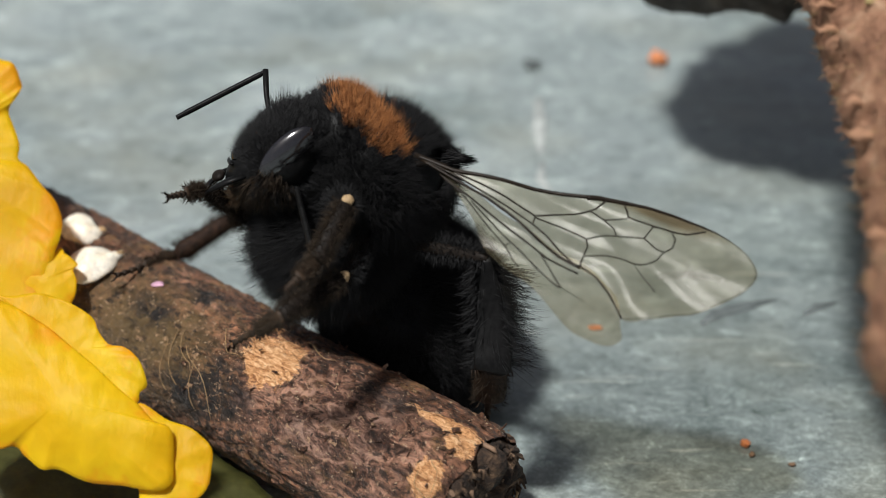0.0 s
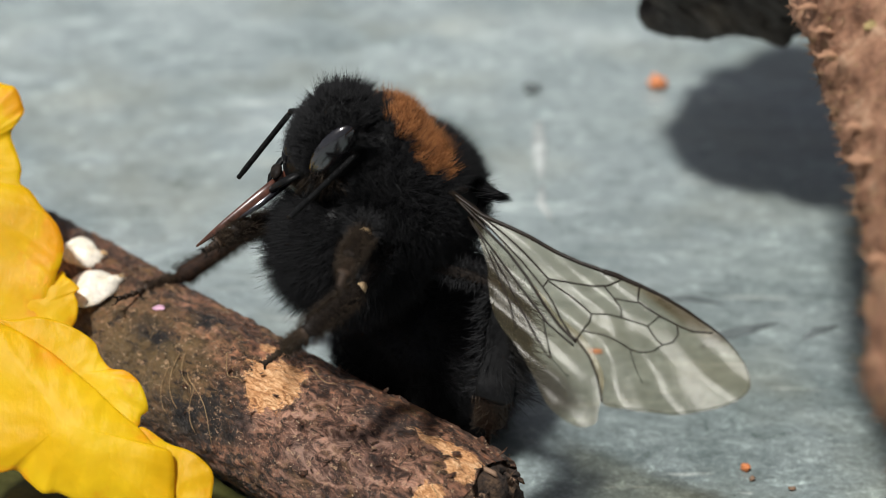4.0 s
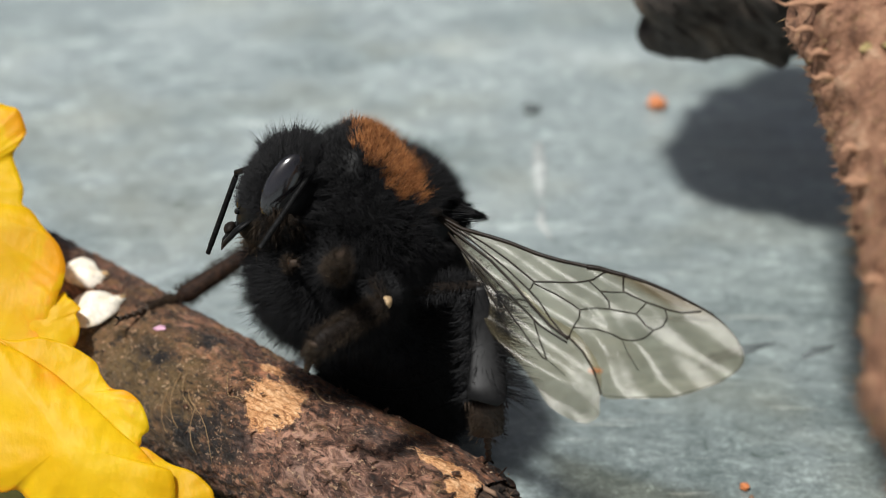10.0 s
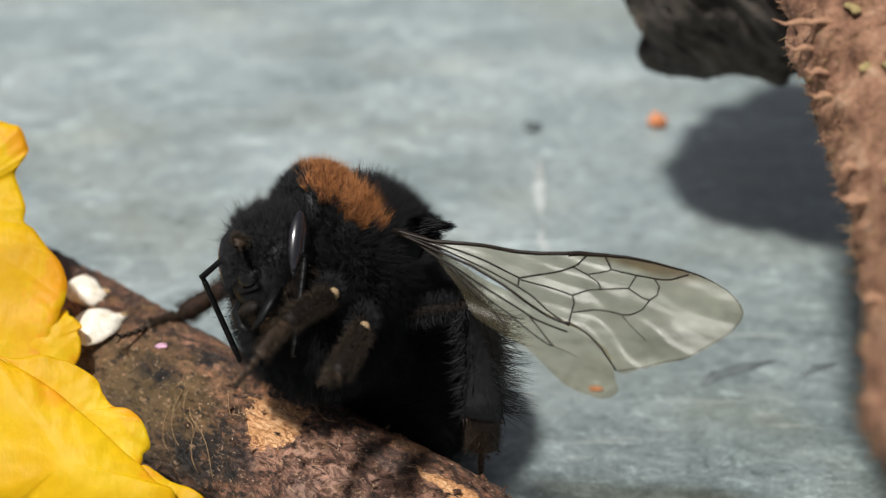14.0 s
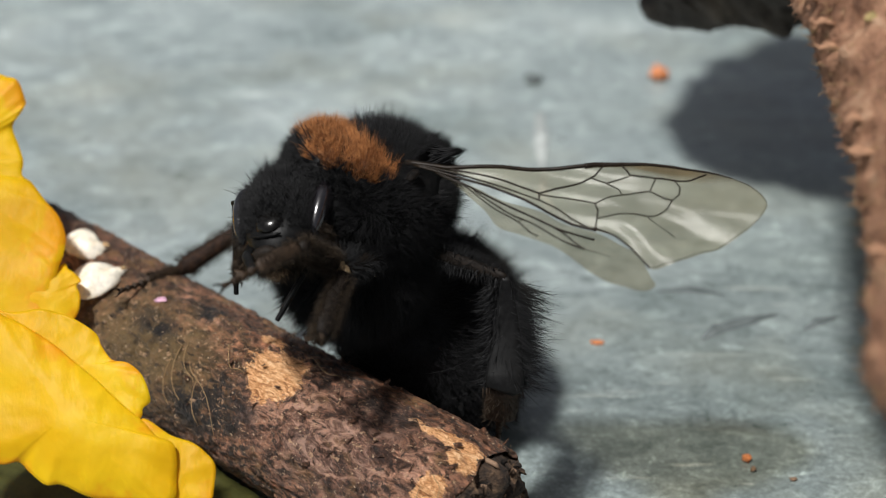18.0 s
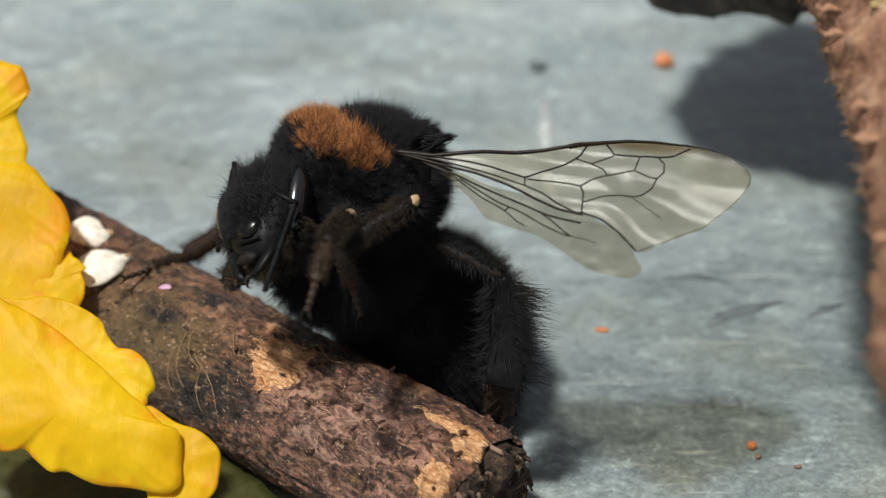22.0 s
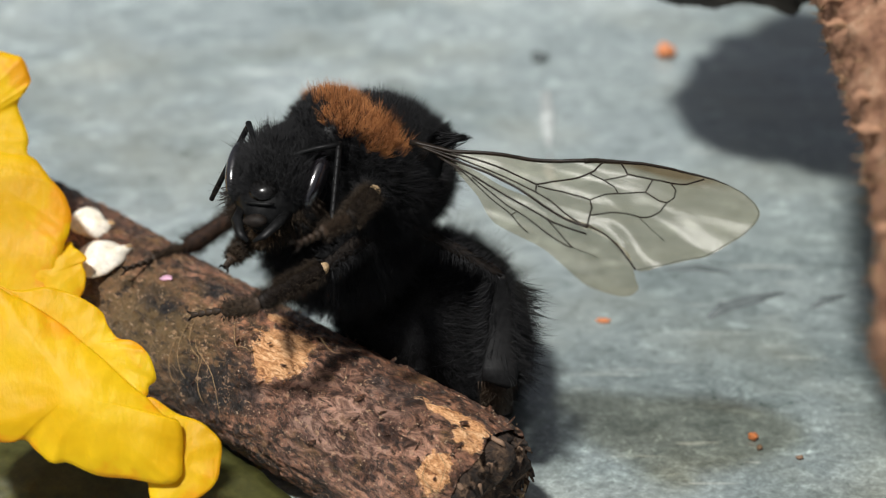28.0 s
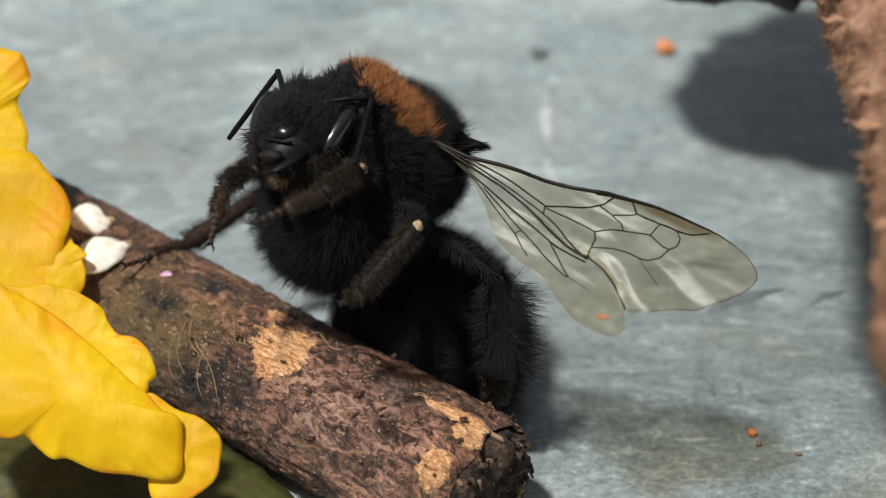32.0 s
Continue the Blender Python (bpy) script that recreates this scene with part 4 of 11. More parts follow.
def head():
    rng = np.random.default_rng(21)
    grow = Matrix.Scale(1.16, 4)

    def big(name, shape, material, parent, label=""):
        return part(name, moved(shape, grow), material, parent, label)

    # a long face: the skull narrows towards the mouth
    verts, faces = ball(1.55, 1.95, 2.5, 36, 24, 0.03, 1.2, 5.0)
    shaped = []
    for x, y, z in verts:
        k = 1.0 if z > -0.3 else 1 - 0.16 * (-0.3 - z)
        shaped.append((x * (0.95 if x < 0 else 0.85) + (0.12 * -z if z < 0 else 0), y * k, z * (0.80 if z > 0 else 1)))
    ob = big("head", (shaped, faces), M_SHELL, bee)
    for side in (1, -1):
        eye = big("eye", moved(ball(0.68, 0.44, 1.4, 28, 24), at(0.32, side * 1.62, 0.15, side * -6, 6, side * 18)), M_GLOSS, ob, "long glossy black eye")
        mand = [(0.55, side * 0.95, -1.5), (0.9, side * 0.85, -2.3), (1.0, side * 0.5, -2.95), (0.95, side * 0.1, -3.25)]
        big("mandible", tube(mand, [0.2, 0.22, 0.18, 0.07], 12, 0.55, (1, 0, 0)), M_SHELL, ob, "glossy black jaw")
        big("antenna_socket", moved(ball(0.2, 0.2, 0.14, 12, 8), at(1.2, side * 0.55, 0.5)), M_SHELL, ob)
    plate = moved(ball(0.38, 0.62, 0.6, 28, 20, 0.05, 2.0, 3), at(1.1, 0, -1.0, 0, -8, 0))
    big("face_plate", plate, M_FACE, ob, "shiny domed black face plate")
    big("lip_ridge", tube([(1.2, y, -1.72 + 0.12 * y * y) for y in (-0.6, -0.3, 0, 0.3, 0.6)], [0.04, 0.08, 0.09, 0.08, 0.04], 8), M_SHELL, ob)
    big("upper_lip", moved(ball(0.2, 0.5, 0.28, 16, 10, 0.2, 2), at(1.1, 0, -2.4)), M_LEG, ob, "dark brown lip")
    big("mouth_hair", ellipsoid_fur(700, (0.9, 0.9, 2.7), rng, lambda p: (p[:, 2] < -1.9) & (p[:, 0] > -0.3), (0.3, 0, -0.5), 0.5, 0.012, 0.4), M_FAWN, ob, "brownish hairs round the mouth")
    for x, y in ((0.35, 0.0), (0.1, 0.36), (0.1, -0.36)):
        big("ocellus", moved(ball(0.13, 0.13, 0.1, 10, 8), at(x, y, 1.95)), M_FACE, ob)
    ax = (1.5, 1.85, 2.05)

    def crown(p):
        return (p[:, 2] > 0.75) | ((p[:, 0] < 0.2) & (p[:, 2] > -1.9) & (abs(p[:, 1]) < 1.45))

    big("crown_fur", ellipsoid_fur(11000, ax, rng, crown, (-0.2, 0, 0.35), 0.9, 0.010, 0.2, 0.1, 0.8, 0.6, 45), M_FUR, ob, "upright black crown hairs")
    big("face_fur", ellipsoid_fur(8000, ax, rng, lambda p: (p[:, 0] > 0.0) & (abs(p[:, 1]) < 1.5) & (p[:, 2] > -1.3), (0.15, 0, 0.3), 0.55, 0.009, 0.35), M_FUR, ob)
    big("beard", ellipsoid_fur(2600, ax, rng, lambda p: (p[:, 2] < -0.5) & (p[:, 0] < 0.5), (-0.2, 0, -0.4), 0.8, 0.014, 0.35), M_HAIRLEG, ob, "dark brown beard")
    bee_parts["head"] = ob
    tongue = part("proboscis", tube([(0, 0, 0), (2.0, 0, 0.12), (4.0, 0, 0.1), (5.6, 0, -0.1)], [0.34, 0.3, 0.2, 0.05], 10, 0.5), M_TONGUE, bee, "rusty brown tongue sheath")
    part("tongue_sheath", tube([(0, 0.22, 0.1), (2.2, 0.25, 0.2), (4.4, 0.12, 0.1)], [0.18, 0.15, 0.03], 8, 0.6), M_GLOSS, tongue)
    bee_parts["proboscis"] = tongue


def abdomen():
    rng = np.random.default_rng(31)
    ax = (5.4, 5.0, 4.75)
    lie = at(0.75, -1.25, -0.2)
    ob = part("abdomen", moved(ball(*ax, 44, 28, 0.03, 0.7, 7.0), lie), M_SHELL, bee)
    part("black_coat", moved(ellipsoid_fur(42000, ax, rng, lambda p: p[:, 0] < 5.2, (0.25, 0, -0.15), 0.8, 0.009, 0.28), lie), M_FUR, ob, "black fur")
    part("long_coat", moved(ellipsoid_fur(5000, ax, rng, lambda p: p[:, 2] < -1.0, (0.3, 0, -0.3), 1.5, 0.009, 0.25), lie), M_FUR, ob, "long black hairs along the flank")
    for k in range(4):
        x = -2.2 + 1.7 * k
        r = math.sqrt(1 - (x / ax[0]) ** 2)
        pts = [(x, ax[1] * r * 1.01 * math.cos(b), ax[2] * r * 1.01 * math.sin(b)) for b in [2 * math.pi * i / 48 for i in range(49)]]
        part("segment_rim", moved(tube(pts, 0.06, 6), lie), M_SHELL, ob)
    bee_parts["abdomen"] = ob


def wings():
    outline = [(0.00, 0.10), (1.81, 0.23), (2.93, 0.08), (4.21, -0.10), (5.46, -0.21), (6.70, -0.38), (7.91, -0.63), (8.73, -0.87), (10.33, -1.10), (11.61, -1.17), (12.88, -1.13), (13.52, -1.04), (14.18, -0.85), (14.87, -0.51), (15.47, -0.02), (15.69, 0.40), (15.65, 0.93), (15.39, 1.44), (14.84, 2.08), (14.24, 2.63), (13.63, 3.12), (12.89, 3.62), (12.13, 4.01), (11.47, 4.28), (11.04, 4.29), (10.71, 4.01), (10.16, 3.48), (9.42, 3.00), (8.61, 2.77), (7.56, 2.55), (6.12, 2.00), (4.68, 1.39), (3.14, 0.77), (1.44, 0.36)]
    hind = [(1.34, 0.38), (2.31, 0.60), (3.35, 0.81), (4.82, 1.33), (6.22, 1.77), (7.07, 2.09), (8.61, 2.28), (9.60, 2.72), (10.52, 3.42), (11.08, 4.65), (11.28, 5.07), (11.15, 5.41), (10.90, 5.65), (10.44, 5.78), (9.72, 5.80), (9.06, 5.64), (8.31, 5.20), (7.60, 4.83), (6.73, 4.43), (5.91, 4.16), (5.33, 3.91), (4.86, 3.60), (4.34, 3.15), (3.81, 2.57), (3.42, 2.07), (2.60, 1.43)]
    fore_veins = [
        (0.06, [(0.31, 0.13), (2.09, 0.32), (3.05, 0.44), (4.45, 0.68), (5.55, 0.93), (5.94, 1.03), (6.97, 0.56), (7.91, 0.05), (8.29, -0.16), (8.47, -0.45), (8.64, -0.81)]), (0.05, [(5.94, 1.03), (6.00, 1.51)]),
        (0.055, [(0.31, 0.18), (2.12, 0.47), (3.43, 0.78), (4.57, 1.06), (5.98, 1.52), (6.71, 1.83), (7.46, 2.26), (8.31, 2.63), (8.64, 2.62)]),
        (0.085, [(0.31, 0.23), (2.33, 0.71), (3.75, 1.03), (5.23, 1.59), (6.42, 2.11), (7.54, 2.51), (8.60, 2.74)]),
        (0.05, [(6.01, 1.10), (7.12, 1.11), (7.92, 1.22), (8.40, 1.33), (8.56, 1.69), (8.55, 2.13), (8.54, 2.71)])]
    cross_veins = [
        (0.045, [(8.40, 1.33), (8.99, 1.00), (9.54, 0.74), (10.69, 0.47), (11.36, 0.76), (11.69, 0.78)]), (0.045, [(8.12, -0.04), (8.76, 0.16), (9.33, 0.42), (9.54, 0.74)]),
        (0.055, [(9.35, -0.92), (9.52, -0.59), (9.76, -0.18), (10.20, -0.14), (10.90, -0.15), (11.67, -0.31), (12.37, -0.52), (13.07, -0.94)]), (0.045, [(9.77, -0.13), (9.35, 0.03), (8.84, 0.16)]),
        (0.045, [(10.90, -0.15), (10.78, 0.18), (10.69, 0.47)]),
        (0.045, [(11.67, -0.31), (11.96, 0.05), (11.96, 0.47), (11.69, 0.78), (11.49, 1.21), (11.01, 1.54), (10.65, 1.71), (10.07, 1.74), (9.47, 1.84), (8.59, 2.18)]),
        (0.025, [(10.65, 1.71), (11.17, 2.18), (11.91, 2.66)])]
    edge_veins = [
        (0.02, [(14.18, -0.83), (14.87, -0.49), (15.44, -0.01), (15.66, 0.40), (15.62, 0.93), (15.36, 1.44), (14.81, 2.05), (13.60, 3.10), (12.11, 3.99), (11.06, 4.27)]),
        (0.06, [(8.65, 2.67), (9.42, 2.97), (10.16, 3.45), (10.71, 3.97), (10.97, 4.26)]),
        (0.13, [(0.00, 0.10), (1.81, 0.25), (2.93, 0.10), (4.21, -0.08), (5.46, -0.19), (6.70, -0.36), (7.91, -0.60)]),
        (0.17, [(7.77, -0.55), (8.27, -0.72), (8.73, -0.81), (9.16, -0.89), (9.46, -0.96)]),
        (0.12, [(9.26, -0.92), (10.33, -1.07), (11.61, -1.14), (12.88, -1.10), (13.52, -1.02), (14.18, -0.82)])]
    hind_veins = [
        (0.06, [(1.34, 0.68), (2.33, 1.08), (3.37, 1.40), (4.83, 1.91), (6.24, 2.38), (7.09, 2.70), (8.58, 2.88)]), (0.04, [(1.54, 0.82), (2.66, 1.30), (3.83, 1.99), (4.81, 2.64), (5.29, 2.96), (6.15, 3.73)]),
        (0.045, [(3.11, 1.44), (4.36, 2.02), (5.44, 2.65), (6.79, 3.38), (7.97, 3.96), (8.17, 3.95)]), (0.035, [(5.44, 2.65), (5.21, 2.95)]), (0.045, [(6.78, 2.62), (7.36, 3.21), (8.17, 3.95)]), (0.02, [(8.17, 3.95), (9.26, 4.24)])]

    def lift(p, seed):
        """Height of the membrane: a slow curl, long folds in the inner cells, and pleats that fan out over the outer third."""
        x, y = p
        h = 0.24 * noise.noise(Vector((x * 0.16, y * 0.3, seed))) + 0.20 * noise.noise(Vector((x * 0.35, y * 0.8, seed + 5))) * min(1, x / 4)
        out = max(0.0, min(1.0, (x - 8.6) / 2.5))
        fan = math.atan2(y + 1.6, x - 5.0) + 0.03 * noise.noise(Vector((x * 0.5, y * 0.5, seed + 9)))
        h += out * (0.15 * math.sin(17 * fan) + 0.04 * math.sin(41 * fan + 1.0))
        return h + 0.075 * math.sin(5.2 * (y - 0.14 * x)) * (1 - out) * min(1, x / 3)

    def sheet(line, centre, seed):
        v, f, _ = petal([(x, y) for x, y in line], (centre[0], centre[1]), 0.0, 0.0, seed, 0.02, 0.0)
        half = len(v) // 2
        return [(x, z, -y + lift((x, z), seed)) for x, y, z in v[:half]], [q for q in f if max(q) < half]

    def vein_mesh(veins, seed):
        tubes = []
        for r, line in veins:
            pts = []
            for a, b in zip(line, line[1:]):
                pts += [(a[0] + (b[0] - a[0]) * k / 6, a[1] + (b[1] - a[1]) * k / 6) for k in range(6)]
            pts.append(line[-1])
            pts = [(x, y) for x, y in pts]
            thin = r if r < 0.1 else [r + ((0.12 if r > 0.12 else 0.03) - r) * k / (len(pts) - 1) for k in range(len(pts))]
            thin = [q * 0.8 for q in thin] if isinstance(thin, list) else thin * 0.75
            tubes.append(tube([(x, y, lift((x, y), seed) - 0.01) for x, y in pts], thin, 6))
        return tubes

    fore = part("forewing", sheet(outline, (8.6, 0.9), 1.0), M_MEMBRANE, bee, "smoky clear forewing with dark veins")
    for shape in vein_mesh(fore_veins + cross_veins + edge_veins, 1.0):
        part("vein", shape, M_VEIN, fore)
    part("wing_root", tube([(-0.1, 0.1, 0), (0.5, 0.1, 0), (1.5, 0.1, 0)], [0.14, 0.13, 0.07], 10, 0.6), M_LEG, fore, "brown leathery wing root")
    rear = part("hindwing", moved(sheet(hind, (6.8, 3.4), 2.0), at(0, 0, 0.12)), M_MEMBRANE, bee, "smaller smoky clear hindwing")
    for shape in vein_mesh(hind_veins, 2.0):
        part("vein", shape, M_VEIN, rear)
    bee_parts["forewing"], bee_parts["hindwing"] = fore, rear


def antennae():
    for side in ("near", "far"):
        scape = part("antenna_scape", tube([(0, 0, 0), (0.3, 0, 0.02), (1.4, 0.05, 0), (2.6, 0, 0)], [0.12, 0.11, 0.13, 0.14], 10), M_SHELL, bee, "thin black antenna base")
        bee_parts["scape_" + side] = scape
        flag = part("antenna_flagellum", tube([(0, 0, 0), (0.15, 0, 0), (0.3, 0, 0)], [0.1, 0.12, 0.1], 10), M_SHELL, bee, "segmented black antenna")
        for k in range(10):
            x = 0.26 + 0.435 * k
            r = 0.135 if k < 9 else 0.12
            part("antenna_segment", tube([(x, 0, 0), (x + 0.04, 0, 0), (x + 0.40, 0, 0), (x + 0.44, 0, 0)], [r * 0.97, r, r * 1.01, r * 0.98], 10), M_SHELL, flag)
        bee_parts["flagellum_" + side] = flag


def leg_hairs(length, r, n, rng, size, width=0.016, one_side=None, lean=0.5):
    x = rng.uniform(0.05, 0.97, n) * length
    a = rng.uniform(0, 2 * math.pi, n) if one_side is None else rng.normal(one_side, 0.5, n)
    out = np.stack([np.full(n, lean), np.cos(a), np.sin(a)], 1)
    out /= np.linalg.norm(out, axis=1)[:, None]
    root = np.stack([x, np.cos(a) * r * 0.9, np.sin(a) * r * 0.5], 1)
    return hairs(root, out, size * rng.uniform(0.5, 1.1, n), width, rng, 0.2, 0.2)


def leg(key, lengths, widths, seed, basket=False):
    rng = np.random.default_rng(seed)
    lf, lt, ls = lengths
    wf, wt, wb = widths
    femur = part("femur", tube([(0, 0, 0), (0.3, 0, 0), (lf * 0.5, 0, 0), (lf * 0.92, 0, 0), (lf, 0, 0)], [wf * 0.6, wf * 0.9, wf, wf * 0.75, wf * 0.4], 14, 0.7), M_LEG, bee, "dark hairy upper leg")
    part("leg_hair", leg_hairs(lf, wf, 620, rng, 0.85), M_FUR, femur)
    bee_parts[key + "0"] = femur
    if basket:
        tibia = part("tibia", tube([(0, 0, 0), (0.25, 0, 0), (1.2, 0.05, -0.12), (lt * 0.55, 0.1, -0.1), (lt * 0.85, 0.1, 0.45), (lt * 0.97, 0.05, 0.6), (lt, 0, 0.6)], [0.16, 0.24, 0.44, 0.7, 0.86, 0.84, 0.5], 26, 0.2), M_BASKET, bee, "broad polished black shin")
        part("fringe", leg_hairs(lt, 0.8, 420, rng, 2.0, 0.013, 0.0, 0.35), M_FUR, tibia, "long curved black fringe")
        part("fringe", leg_hairs(lt, 0.8, 200, rng, 1.1, 0.018, math.pi, 0.5), M_FUR, tibia)
        part("leg_hair", leg_hairs(lt, 0.75, 260, rng, 0.6, 0.011, math.pi, 1.2), M_FUR, tibia)
        comb = [tube([(lt * 0.98, -0.9 + 0.16 * k, 0.1), (lt * 1.06, -0.9 + 0.17 * k, 0.2)], [0.05, 0.02], 5) for k in range(12)]
        part("comb", join(*comb), M_TARSUS, tibia, "rusty comb of stiff bristles")
    else:
        tibia = part("tibia", tube([(0, 0, 0), (0.2, 0, 0), (lt * 0.5, 0, 0), (lt * 0.9, 0, 0), (lt, 0, 0)], [wt * 0.5, wt * 0.7, wt * 0.9, wt, wt * 0.6], 14, 0.6), M_LEG, bee, "dark hairy shin") if key != "s" else part("tibia", tube([(0, 0, 0), (0.2, 0, 0), (lt * 0.5, 0, 0), (lt * 0.9, 0, 0), (lt, 0, 0)], [wt * 0.5, wt * 0.7, wt * 0.9, wt, wt * 0.6], 14, 0.8), M_GRIP, bee, "rusty brown hairy shin gripping the twig")
        part("leg_hair", leg_hairs(lt, wt, 1300, rng, 0.5, 0.011), M_HAIRLEG, tibia, "dusty brown leg hairs")
        part("knee", moved(ball(0.26, 0.26, 0.24, 12, 8, 0.25, 3, seed), at(0.02, 0, 0.02)), M_KNEE if key in ("f", "m") else M_LEG, tibia, "pale tan knee" if key in ("f", "m") else "")
    bee_parts[key + "1"] = tibia
    n0 = ls * 0.52
    tarsus = part("tarsus", tube([(0, 0, 0), (0.15, 0, 0), (n0 * 0.5, 0, 0), (n0 * 0.92, 0, 0), (n0, 0, 0)], [wb * 0.6, wb * 0.9, wb, wb * 0.9, wb * 0.5], 14, 0.4), M_TARSUS, bee, "flat bristly foot with small segments")
    part("bristles", leg_hairs(n0, wb, 420, rng, 0.32), M_HAIRLEG, tarsus, "tan bristles")
    x, step = n0, (ls - n0) / 4.6
    for k in range(4):
        w = 0.17 - 0.012 * k
        part("foot_segment", tube([(x, 0, 0), (x + step * 0.7, 0, 0), (x + step, 0, 0)], [w * 0.5, w, w * 1.15], 8, 0.7), M_TARSUS, tarsus)
        x += step
    for s in (1, -1):
        part("claw", tube([(x, 0.04 * s, 0), (x + 0.25, 0.2 * s, 0.02), (x + 0.42, 0.22 * s, -0.12)], [0.07, 0.05, 0.012], 6), M_LEG, tarsus)
    bee_parts[key + "2"] = tarsus


thorax()
head()
abdomen()
wings()
antennae()
leg("f", (3.4, 3.2, 4.4), (0.42, 0.42, 0.36), 41)
leg("m", (3.8, 3.9, 4.6), (0.4, 0.44, 0.36), 42)
leg("h", (4.3, 5.2, 4.6), (0.3, 1.0, 0.8), 43, True)
leg("g", (3.4, 3.2, 4.2), (0.42, 0.42, 0.34), 44)
leg("s", (4.2, 5.2, 4.4), (0.5, 0.5, 0.34), 45)



# ---- how the bee moves ----
def mm(x, y, z, rx, ry, rz):
    return pose(x * MM, y * MM, z * MM, rx, ry, rz)


